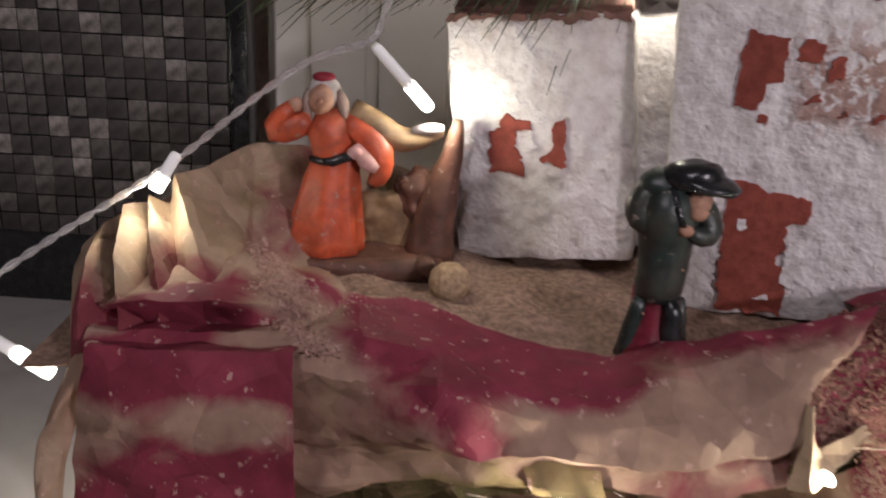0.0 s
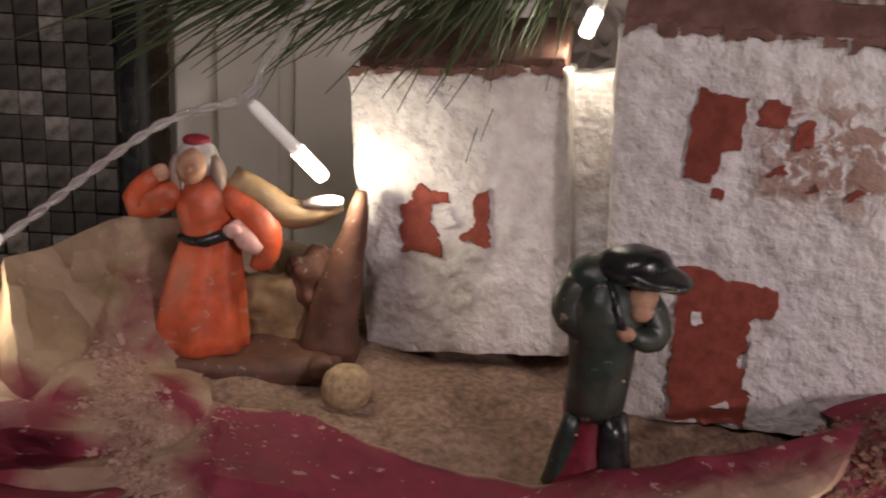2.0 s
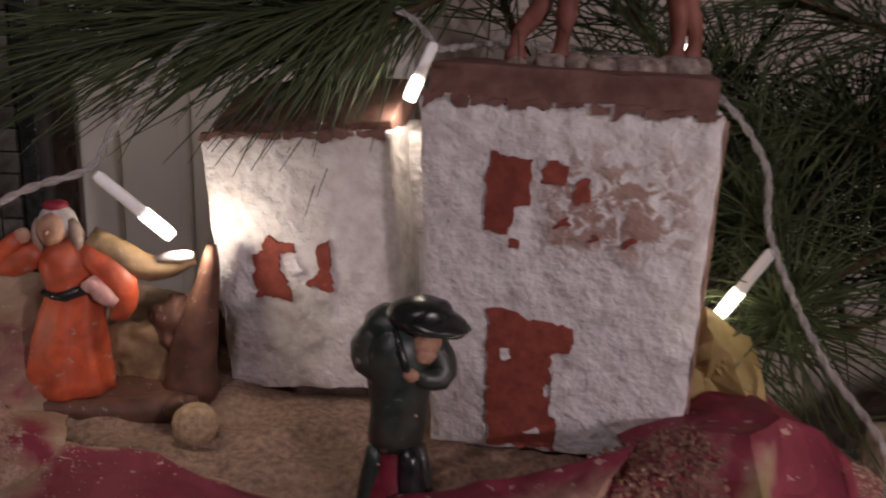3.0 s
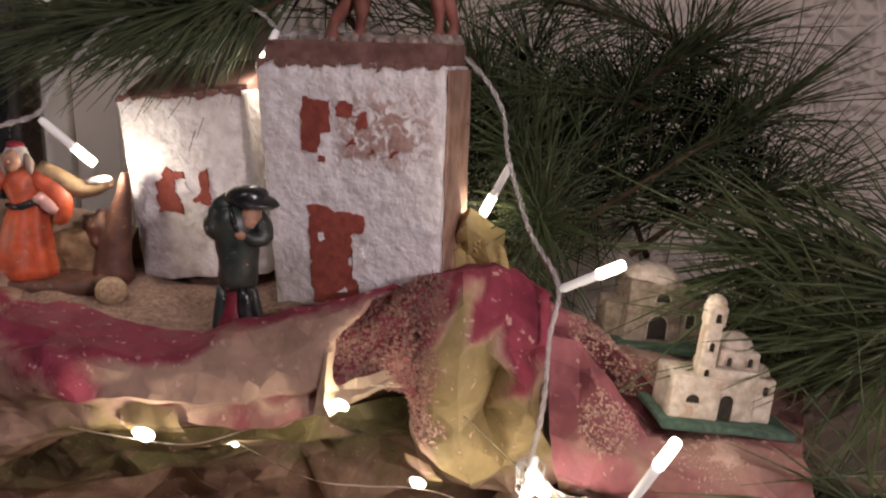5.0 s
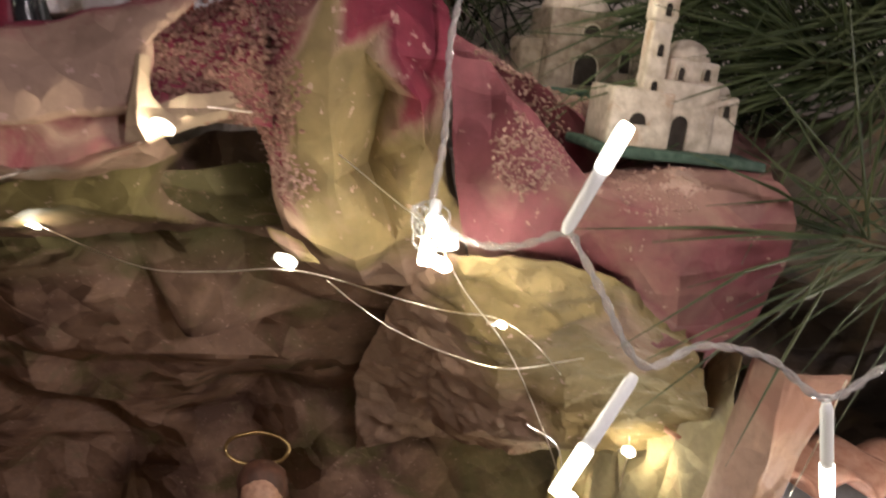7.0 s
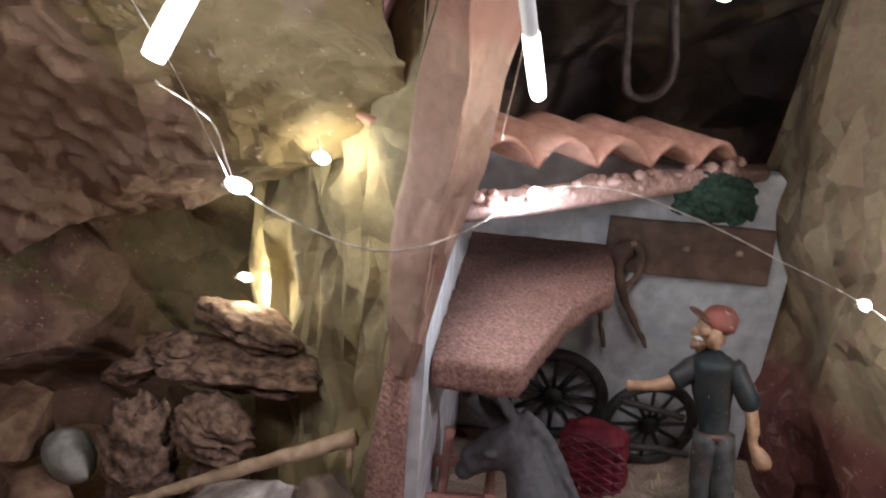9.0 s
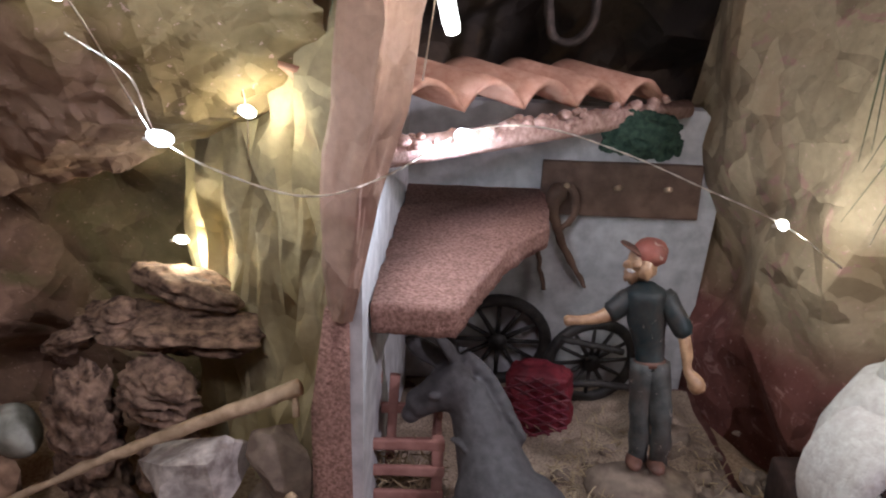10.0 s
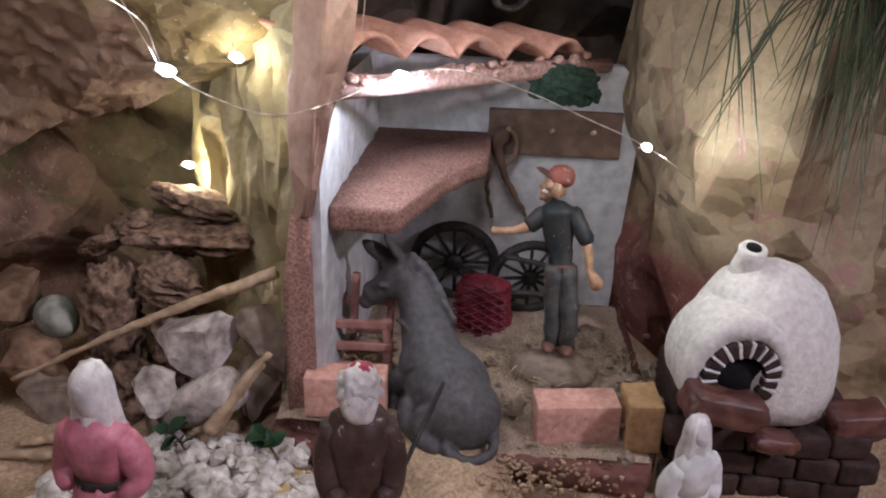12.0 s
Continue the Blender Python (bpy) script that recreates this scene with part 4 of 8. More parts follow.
folded("paper_skirt", [
    [(26.6, 24.0, 41.0, "k"), (27.3, 22.8, 41.3, "o"), (29.0, 22.0, 41.4, "o"), (30.5, 21.6, 41.3, "o"), (32.1, 21.2, 40.8, "o"), (34.3, 21.0, 39.0, "o")],
    [(25.6, 27.5, 39.1, "k"), (26.9, 25.0, 39.4, "o"), (28.9, 24.5, 38.8, "o"), (30.9, 24.0, 38.5, "o"), (33.1, 23.5, 37.9, "k"), (35.9, 23.5, 36.4, "o")],
    [(24.6, 31.5, 36.2, "k"), (26.8, 29.2, 36.0, "k"), (29.0, 27.0, 35.6, "o"), (31.8, 27.0, 34.9, "o"), (34.5, 26.5, 34.5, "o"), (37.8, 26.0, 33.5, "o")],
    [(23.0, 38.0, 30.5, "k"), (26.8, 35.5, 30.7, "k"), (29.8, 31.6, 30.2, "k"), (32.7, 30.2, 29.8, "o"), (36.1, 30.4, 29.2, "o"), (39.2, 29.5, 29.8, "o")],
    [(23.0, 42.0, 24.0, "k"), (27.4, 39.0, 26.0, "k"), (31.0, 35.0, 27.0, "k"), (34.0, 33.6, 28.0, "o"), (36.6, 33.4, 28.0, "o"), (39.0, 32.6, 29.0, "o")],
], "olive paper skirt hanging below the mound", seed=3.6, wrinkle=0.2, swell=0.1, soft=0, split=13)

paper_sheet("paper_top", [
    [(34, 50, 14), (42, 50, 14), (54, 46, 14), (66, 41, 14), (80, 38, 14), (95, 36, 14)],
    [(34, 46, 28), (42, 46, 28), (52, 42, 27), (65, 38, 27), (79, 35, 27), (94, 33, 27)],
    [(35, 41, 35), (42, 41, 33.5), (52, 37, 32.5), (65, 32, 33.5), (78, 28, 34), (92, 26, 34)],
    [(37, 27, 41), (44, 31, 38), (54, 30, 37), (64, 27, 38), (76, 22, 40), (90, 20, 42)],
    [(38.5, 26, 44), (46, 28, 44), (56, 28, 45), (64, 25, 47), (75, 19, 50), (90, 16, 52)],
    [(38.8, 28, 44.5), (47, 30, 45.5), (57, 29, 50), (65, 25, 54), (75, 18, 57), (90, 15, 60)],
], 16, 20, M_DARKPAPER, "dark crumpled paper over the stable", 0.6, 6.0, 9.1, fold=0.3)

# the lower ground follows the base board of the crib
LO, LU, LV, LW = Vector((43.9, 37.2, 10)), Vector((0.830, -0.545, -0.117)), Vector((-0.539, -0.839, 0.076)), Vector((0.140, 0.0, 0.990))
LM = Matrix((LU, LV, LW)).transposed().to_4x4()
LM.translation = LO


def lp(a, b, c):
    return LO + LU * a + LV * b + LW * c


def lframe(a, b, c, yaw=0, rx=0, ry=0):
    """A place in the crib's own frame: a along the stable's back wall, b towards the front, c up."""
    return LM @ turn_z(yaw, (a, b, c), rx, ry)


def ground_crib():
    rows = [[lp(a, b, -1.35) for a in (-48, -30, -12, 6, 24, 44)] for b in (-16, 4, 20, 36, 54)]
    paper_sheet("ground_crib", rows, 40, 60, M_SAND, "sawdust and earth strewn over the crib floor", 0.15, 4.0, 4.0, "ground", fold=0.10, split=60)


ground_crib()
paper_sheet("paper_right", [[lp(*p) for p in r] for r in (
    [(18.5, -3, 35), (21.5, 5, 35), (24, 9, 35), (28, 9.4, 35), (33, 8, 35), (42, 4, 35)],
    [(16.6, -3, 25), (19.2, 6.5, 25), (21.2, 10.8, 25), (24.6, 11.6, 25), (30, 9.5, 25), (41, 6, 25)],
    [(16.0, -3, 15), (17.5, 7.2, 15), (18.9, 11.8, 15), (22.8, 12.6, 14.5), (30, 10.0, 14), (41, 7, 15)],
    [(15.6, -3, 7), (18.0, 5.0, 7), (20.6, 9.4, 7), (25, 10, 7), (31, 9.8, 7), (42, 7, 7)],
    [(15.6, -3, -1.5), (18.0, 4.6, -1.5), (21, 9.0, -1.5), (26, 9.8, -1.5), (33, 9.4, -1.5), (43, 7, -1.5)],
)], 8, 9, M_CLIFF, "crumpled kraft paper cliff beside the stable", 0.5, 7.0, 7.7, fold=0.22, split=16, cuts=5, soft=1, jitter=0.24)


# ---- the two plaster houses ----
def ragged(bm, m, outline, t=0.1, seed=0.0, step=0.12, wild=0.10, mat_index=0):
    """A thin plate with a torn outline, given in the plane x, z of m; it stands t proud of y = 0."""
    pts = []
    for (x0, z0), (x1, z1) in zip(outline, outline[1:] + outline[:1]):
        n = max(1, int(math.hypot(x1 - x0, z1 - z0) / step))
        pts += [Vector((x0 + (x1 - x0) * k / n, 0, z0 + (z1 - z0) * k / n)) for k in range(n)]
    out = []
    for p in pts:
        w = noise.noise_vector(p * 2.2 + Vector((seed, 0, seed))) * wild + noise.noise_vector(p * 6 + Vector((seed, 9, 0))) * wild * 0.6
        out.append(Vector((p.x + w.x, 0, p.z + w.z)))
    back = [bm.verts.new(m @ (p + Vector((0, 0.05, 0)))) for p in out]
    front = [bm.verts.new(m @ (p * 0.995 + Vector((0, -t, 0)))) for p in out]
    for k in range(len(out)):
        j = (k + 1) % len(out)
        bm.faces.new((back[k], back[j], front[j], front[k])).material_index = mat_index
    bm.faces.new(front).material_index = mat_index


def house(corner, yaw, lean, w, d, h, label, red, white_over, seed, narrow=0.0, drop=0.0):
    root = thing("plaster_house", label, "house", "plaster houses")
    m = turn_z(yaw, corner, lean[0], lean[1])
    bm = bmesh.new()
    box(bm, (w, d, h), m @ Matrix.Translation((w / 2, d / 2, h / 2)), 0.16, 22, 0.07, seed)
    inv = m.inverted()
    for v in bm.verts:
        q = inv @ v.co
        t = q.z / h
        q.x = q.x * (1 - narrow * (1 - t)) 
        q.z = q.z - drop * t * q.x / w
        v.co = m @ q
    for v in bm.verts:
        q = v.co
        v.co = q + Vector((0, -1, 0)) * 0.11 * noise.noise(q * 3.2) + Vector((0.05, 0.0, 0.05)) * noise.noise(q * 2.1)
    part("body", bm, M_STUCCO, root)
    bm = bmesh.new()
    box(bm, (w - 0.3, d - 0.9, 1.1), m @ Matrix.Translation((w / 2, d / 2 + 0.42, h + 0.42 - drop / 2)) @ Euler((0.0 if narrow else radians(20), math.atan2(drop, w), 0)).to_matrix().to_4x4(), 0.05, 8, 0.05, seed + 3)
    part("roof", bm, M_ROOFBROWN, root, "dull brown flat roof")
    for name, outlines in red:
        bm = bmesh.new()
        for k, o in enumerate(outlines):
            ragged(bm, m @ Matrix.Translation((0, -0.06, 0)), o, 0.03 + 0.004 * k, seed + k, 0.09, 0.16)
        part(name, bm, M_BRICKRED, root, "flaked brick red paint", False)
    bm = bmesh.new()
    box(bm, (0.1, d - 0.3, h - 0.3), Matrix.Translation((w + 0.07, d / 2 + 0.1, h / 2)), 0.03, 8, 0.05, seed + 6)
    for v in bm.verts:
        q = v.co.copy()
        t = q.z / h
        q.x, q.z = q.x - narrow * w * (1 - t), q.z - drop * t
        v.co = m @ q
    if narrow:
        part("side", bm, M_BARESIDE, root, "bare brown plaster side")
    else:
        bm.free()
        bm = bmesh.new()
        box(bm, (2.2, d - 1.0, h - 0.3), m @ Matrix.Translation((w + 0.75, d / 2 + 2.0, h / 2 - 0.3)), 0.2, 12, 0.10, seed + 9)
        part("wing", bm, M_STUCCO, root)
    bm = bmesh.new()
    for k, o in enumerate(white_over):
        ragged(bm, m @ Matrix.Translation((0, -0.06, 0)), o, 0.06, seed + 20 + k, 0.08, 0.1)
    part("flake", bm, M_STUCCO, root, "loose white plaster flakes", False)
    bm = bmesh.new()
    rnd = random.Random(int(seed))
    x = 0.15
    while x < w - 0.5:
        run = rnd.uniform(0.5, 1.5)
        top = h - drop * x / w + 0.12
        ragged(bm, m @ Matrix.Translation((0, -0.05, 0)), [(x, top - rnd.uniform(0.12, 0.4)), (min(x + run, w - 0.1), top - rnd.uniform(0.12, 0.34)), (min(x + run, w - 0.1), top - drop * run / w), (x, top)], 0.05, seed + x, 0.08, 0.14)
        x += run * rnd.uniform(0.95, 1.25)
    part("worn_edge", bm, M_ROOFBROWN, root, "brown chipped edge under the roof", False)


house((6.5, 31.1, 48.7), -10.5, (1, -5.5), 6.9, 4.6, 9.4, "small white stuccoed toy house with a flaked red window", [
    ("window", [[(1.55, 3.65), (2.75, 3.45), (2.75, 4.2), (2.4, 4.5), (2.5, 5.1), (3.1, 5.1), (3.1, 5.5), (2.05, 5.65), (2.0, 5.25), (1.5, 5.2)],
                [(3.4, 3.9), (4.4, 3.75), (4.4, 5.5), (4.0, 5.45), (3.9, 4.4), (3.4, 4.2)]]),
], [[(2.75, 4.35), (3.3, 4.45), (3.2, 5.0), (2.8, 4.9)]], 3.0, 0.0, 0.25)

house((14.0, 28.0, 48.3), -12.5, (1, -3.0), 9.0, 5.2, 11.6, "tall white stuccoed toy house with a red door and window", [
    ("window", [[(1.95, 7.4), (2.7, 7.3), (3.0, 8.1), (3.4, 8.3), (3.5, 9.6), (2.2, 9.85), (2.1, 8.6)],
                [(3.7, 8.9), (4.4, 8.8), (4.6, 9.4), (4.0, 9.6)], [(4.8, 8.3), (5.3, 8.4), (5.2, 9.1), (4.8, 9.0)],
                [(2.8, 7.0), (3.1, 6.95), (3.1, 7.2), (2.85, 7.2)], [(5.2, 7.2), (5.5, 7.25), (5.4, 7.5)], [(4.2, 7.6), (4.6, 7.6), (4.5, 7.9)],
                [(6.2, 7.0), (6.6, 7.1), (6.4, 7.3)]]),
    ("door", [[(2.0, 0.2), (4.2, 0.2), (4.3, 1.4), (3.9, 2.0), (4.1, 3.4), (4.7, 3.6), (4.8, 4.3), (3.3, 4.6), (2.1, 4.9), (2.0, 2.5)]]),
], [[(2.5, 3.2), (2.8, 3.2), (2.8, 3.6), (2.5, 3.55)], [(3.2, 0.7), (3.7, 0.65), (3.6, 0.95)], [(4.05, 1.3), (4.5, 1.2), (4.6, 2.7), (4.2, 2.8)]], 8.0, 0.10, 0.75)


# ---- figurines of the upper ledge: plain shapes ----
def figure(name, bm, mats, label, smooth=True):
    for v in bm.verts:
        v.co += noise.noise_vector(v.co * 1.5) * 0.055 + noise.noise_vector(v.co * 3.7) * 0.028
    return tagged(ob_from(name, bm, mats, smooth), label, "figurine", "painted figurines")


def at(x, y, z, yaw=0, rx=0, ry=0):
    return turn_z(yaw, (x, y, z), rx, ry)


def herdswoman():
    """Orange-robed figurine on a brown modelled base with a trunk."""
    bm = bmesh.new()
    m = at(1.55, 28.7, 49.45, 6, 0, 0)

    def rod(pts, radii, k, sides=12, flat=1.0):
        tube(bm, spline([m @ Vector(p) for p in pts], len(radii)), radii, sides, True, k, flat)

    # skirt leans to its waist; bodice, belt and collar
    rings = [(0.0, 0.0, 1.30), (0.0, 0.06, 1.44), (0.02, 0.5, 1.42), (0.06, 1.2, 1.30), (0.14, 2.0, 1.18), (0.24, 2.8, 1.04), (0.36, 3.4, 0.90), (0.40, 3.65, 0.86)]
    loops = []
    for x, z, r in rings:
        loops.append([bm.verts.new(m @ Vector((x + r * (1 + 0.07 * math.sin(7 * a + 0.4 * z) * min(1, (3.7 - z) / 2)) * math.cos(a), r * 0.72 * (1 + 0.09 * math.sin(7 * a + 0.4 * z)) * math.sin(a), z))) for a in (2 * math.pi * k / 48 for k in range(48))])
    for q0, q1 in zip(loops, loops[1:]):
        for k in range(48):
            bm.faces.new((q0[k], q0[(k + 1) % 48], q1[(k + 1) % 48], q1[k]))
    bm.faces.new(loops[0][::-1])
    rod([(0.40, 0, 3.55), (0.36, 0, 4.2), (0.22, 0, 4.9), (0.06, 0, 5.3)], [0.84, 0.88, 0.93, 0.96, 0.90, 0.74, 0.5], 0, 20, 0.72)
    rod([(-0.45, -0.45, 3.62), (0.2, -0.72, 3.58), (0.9, -0.66, 3.74), (1.35, -0.5, 3.86)], [0.12, 0.16, 0.17, 0.17, 0.16, 0.10], 1, 8)
    blob(bm, (0.16, 0.1, 0.12), m @ Matrix.Translation((0.95, -0.78, 3.78)), 0.2, 2, 4, 2, 1)
    # head with white band, hair to the shoulders and dark red cap
    blob(bm, (0.44, 0.46, 0.56), m @ Matrix.Translation((-0.08, -0.26, 5.72)), 0.06, 2.5, 1, 3, 2)
    blob(bm, (0.10, 0.12, 0.10), m @ Matrix.Translation((-0.10, -0.72, 5.70)), 0.1, 2, 3, 2, 2)
    blob(bm, (0.62, 0.52, 0.66), m @ Matrix.Translation((0.0, 0.06, 5.88)), 0.12, 2.0, 2, 3, 8)
    rod([(-0.45, -0.1, 6.0), (-0.62, -0.12, 5.5), (-0.5, -0.3, 5.0)], [0.18, 0.22, 0.22, 0.18, 0.08], 3, 8)
    rod([(0.42, -0.1, 6.0), (0.66, -0.12, 5.5), (0.72, -0.28, 5.0)], [0.18, 0.24, 0.25, 0.22, 0.12], 3, 8)
    blob(bm, (0.42, 0.40, 0.17), m @ Matrix.Translation((-0.02, 0.05, 6.46)), 0.05, 2.0, 4, 3, 4)
    # raised arm, the hand at the ear
    rod([(-0.5, 0, 4.95), (-1.2, -0.1, 4.62), (-1.75, -0.12, 4.5), (-1.62, -0.2, 4.95), (-1.1, -0.3, 5.45)], [0.46, 0.48, 0.48, 0.47, 0.44, 0.40, 0.36, 0.30, 0.24], 0, 12)
    blob(bm, (0.26, 0.22, 0.3), m @ Matrix.Translation((-1.0, -0.32, 5.5)), 0.15, 2, 7, 2, 2)
    # wide hanging sleeve with pale lining
    rod([(0.8, 0.0, 5.05), (1.5, -0.15, 4.5), (2.05, -0.25, 3.8), (2.05, -0.3, 3.1), (1.75, -0.35, 2.65)], [0.44, 0.50, 0.54, 0.54, 0.50, 0.46, 0.42, 0.36, 0.2], 0, 12, 0.7)
    rod([(1.15, -0.6, 4.2), (1.5, -0.68, 3.7), (1.95, -0.62, 3.35)], [0.14, 0.30, 0.36, 0.34, 0.22], 5, 10, 0.5)
    blob(bm, (0.3, 0.2, 0.24), m @ Matrix.Translation((1.15, -0.72, 3.9)), 0.1, 2, 3, 2, 5)
    # long yellowed sleeve that reaches the trunk
    rod([(0.95, 0.15, 5.35), (1.7, 0.2, 4.85), (2.5, 0.3, 4.35), (3.4, 0.4, 4.3), (4.3, 0.5, 4.6)], [0.42, 0.45, 0.50, 0.54, 0.54, 0.50, 0.45, 0.40, 0.36, 0.30, 0.2], 6, 12)
    # off-white tip: the near light's brightness is put into its colour
    rod([(3.1, 0.1, 4.62), (3.7, 0.15, 4.72), (4.3, 0.3, 4.72)], [0.12, 0.2, 0.23, 0.23, 0.14], 8, 8)
    # ground, fallen log and trunk
    box(bm, (5.4, 2.2, 0.7), m @ at(1.3, 0.3, -0.33), 0.2, 6, 0.16, 5, 7)
    rod([(-2.0, -0.5, -0.35), (-0.4, -0.75, -0.42), (1.6, -0.85, -0.45), (3.4, -0.8, -0.40), (4.4, -0.7, -0.35)], [0.3, 0.42, 0.46, 0.48, 0.46, 0.48, 0.52, 0.5, 0.4], 7, 12)
    tube(bm, [m @ Vector((3.75, -0.7, -0.2)), m @ Vector((3.8, -1.35, -0.12)), m @ Vector((3.8, -1.55, -0.1))], [0.42, 0.38, 0.28], 12, True, 7)
    rod([(3.9, 0.7, -0.5), (4.1, 0.6, 1.2), (4.4, 0.6, 2.6), (4.7, 0.6, 3.8), (4.85, 0.55, 5.0)], [1.05, 0.95, 0.84, 0.78, 0.70, 0.60, 0.52, 0.44, 0.36, 0.30, 0.18], 7, 14)
    box(bm, (3.4, 1.0, 2.6), m @ at(2.5, 1.15, 0.9, 0, 8, -14), 0.5, 7, 0.34, 12, 6)
    box(bm, (1.6, 0.9, 2.0), m @ at(3.5, 0.95, 2.0, 0, 0, -28), 0.4, 6, 0.25, 15, 7)
    figure("herdswoman_figurine", bm, [M_ORANGE, M_BLACKGLOSS, M_SKIN, M_HAIR, M_CRIMSON, M_PALEPINK, M_YELLOWED, M_BROWNCLAY, M_OFFWHITE],
           "orange-robed clay figurine with black belt on brown base")


def cloaked_man():
    bm = bmesh.new()
    m = at(13.1, 24.3, 48.05, 6, 0, 0) @ Matrix.Diagonal((0.97, 0.97, 1.04, 1))

    def rod(pts, radii, k, sides=14, flat=1.0):
        tube(bm, spline([m @ Vector(p) for p in pts], len(radii)), radii, sides, True, k, flat)

    # long robe that flares to the ground, coat over it
    lathe(bm, [(0.4, 0), (1.12, 0.04), (1.16, 0.25), (1.0, 0.7), (0.84, 1.3), (0.78, 1.9), (0.80, 2.4)], 40, m, 0.72, 1, 0.05, 6)
    rod([(0.05, 0, 1.95), (0.08, 0, 2.6), (0.10, 0, 3.4), (0.12, 0, 4.2), (0.15, 0.02, 5.0), (0.25, 0.05, 5.6)], [0.80, 0.88, 0.92, 0.92, 0.92, 0.96, 1.06, 1.14, 1.14, 1.02, 0.82, 0.55], 0, 20, 0.80)
    rod([(-0.95, -0.1, 0.1), (-0.80, -0.25, 1.0), (-0.62, -0.4, 2.1)], [0.30, 0.29, 0.27, 0.26, 0.24, 0.2], 0, 10)
    rod([(0.55, -0.45, 0.1), (0.46, -0.55, 1.0), (0.38, -0.52, 2.1)], [0.50, 0.46, 0.40, 0.36, 0.32, 0.26], 3, 12)
    rod([(0.95, -0.1, 0.15), (0.82, -0.2, 1.0), (0.7, -0.3, 2.0)], [0.26, 0.25, 0.24, 0.22, 0.18], 0, 10)
    blob(bm, (0.42, 0.5, 0.22), m @ Matrix.Translation((0.0, -0.6, 0.15)), 0.1, 2, 2, 3, 2)
    # hunched back and folded arms
    blob(bm, (0.95, 0.72, 0.62), m @ at(-0.05, 0.1, 5.35, 0, 0, 8), 0.08, 2, 8, 3, 0)
    rod([(-0.45, 0, 5.35), (-0.95, -0.12, 4.85), (-0.72, -0.42, 4.35), (0.25, -0.78, 4.35)], [0.44, 0.46, 0.46, 0.44, 0.42, 0.40, 0.36, 0.32, 0.28, 0.20], 0, 12, 0.85)
    rod([(0.7, 0, 5.2), (1.25, -0.2, 4.6), (1.22, -0.5, 4.1), (0.5, -0.80, 4.25)], [0.42, 0.45, 0.45, 0.44, 0.42, 0.42, 0.38, 0.34, 0.28, 0.18], 0, 12, 0.85)
    blob(bm, (0.24, 0.2, 0.2), m @ Matrix.Translation((0.36, -0.98, 4.35)), 0.1, 3, 2, 2, 2)
    # bowed head under a large black hat
    blob(bm, (0.44, 0.42, 0.48), m @ Matrix.Translation((0.82, -0.5, 5.15)), 0.08, 3, 3, 3, 2)
    blob(bm, (0.32, 0.26, 0.24), m @ Matrix.Translation((0.80, -0.72, 4.82)), 0.15, 3, 4, 2, 2)
    blob(bm, (1.0, 0.74, 0.50), m @ at(0.58, -0.22, 5.80, -8, 0, -6), 0.08, 2, 5, 3, 3)
    blob(bm, (1.08, 0.80, 0.27), m @ at(0.98, -0.42, 5.68, -10, 10, 8), 0.10, 2, 6, 3, 3)
    rod([(-0.1, -0.55, 5.5), (0.1, -0.9, 4.95), (0.3, -1.0, 4.45)], [0.12, 0.13, 0.13, 0.12, 0.1], 3, 8)
    for k in range(9):
        z = 0.9 + k * 0.36
        blob(bm, (0.06 + 0.03 * (k % 2), 0.03, 0.05), m @ Matrix.Translation((0.55 * math.sin(k * 2.4), -0.62, z)), 0.3, 3, k, 1, 2)
    figure("cloaked_figurine", bm, [M_DARKGREEN, M_DARKRED, M_SKIN, M_BLACKGLOSS], "dark green cloaked clay figurine with flaking glossy paint")


def roof_animal():
    """Brown legs of a toy animal on a woolly plinth, on the tall house."""
    bm = bmesh.new()
    c = Vector((19.4, 31.0, 60.8))
    rnd = random.Random(4)
    for k in range(70):
        a, r = rnd.uniform(0, 6.28), rnd.random() ** 0.5
        blob(bm, (0.42, 0.42, 0.36), Matrix.Translation(c + Vector((3.3 * r * math.cos(a), 1.3 * r * math.sin(a), -0.1 + 0.2 * rnd.random()))), 0.2, 2, k, 2, 1)
    for x, bend in ((-2.9, -0.5), (-1.5, 0.1), (2.3, 0.3), (3.0, 0.5)):
        y = c.y - 0.3 + (0.6 if x in (-2.9, 3.0) else 0)
        tube(bm, spline([(c.x + x, y, c.z + 0.1), (c.x + x + 0.1, y, c.z + 1.0), (c.x + x - bend + 0.3, y, c.z + 2.0), (c.x + x * 0.8, y, c.z + 3.6)], 12),
             [0.42, 0.36, 0.26, 0.25, 0.27, 0.3, 0.36, 0.34, 0.4, 0.5, 0.62, 0.75], 10, True, 0)
    blob(bm, (3.4, 1.3, 1.3), Matrix.Translation(c + Vector((0.2, 0, 4.3))), 0.1, 1.5, 2, 3, 0)
    blob(bm, (0.9, 0.7, 1.3), Matrix.Translation(c + Vector((-3.3, 0, 5.6))), 0.1, 1.5, 3, 3, 0)
    figure("animal_figurine", bm, [M_REDBROWN, M_WOOL], "reddish brown toy animal on a woolly plinth")


def cork_ball():
    bm = bmesh.new()
    blob(bm, (0.74, 0.72, 0.72), at(6.4, 26.95, 49.15), 0.06, 2.5, 2, 4)
    tagged(ob_from("cork_ball", bm, M_SAND), "round tan cork ball on the dusty ledge", "ball")


herdswoman()
cloaked_man()
roof_animal()
cork_ball()


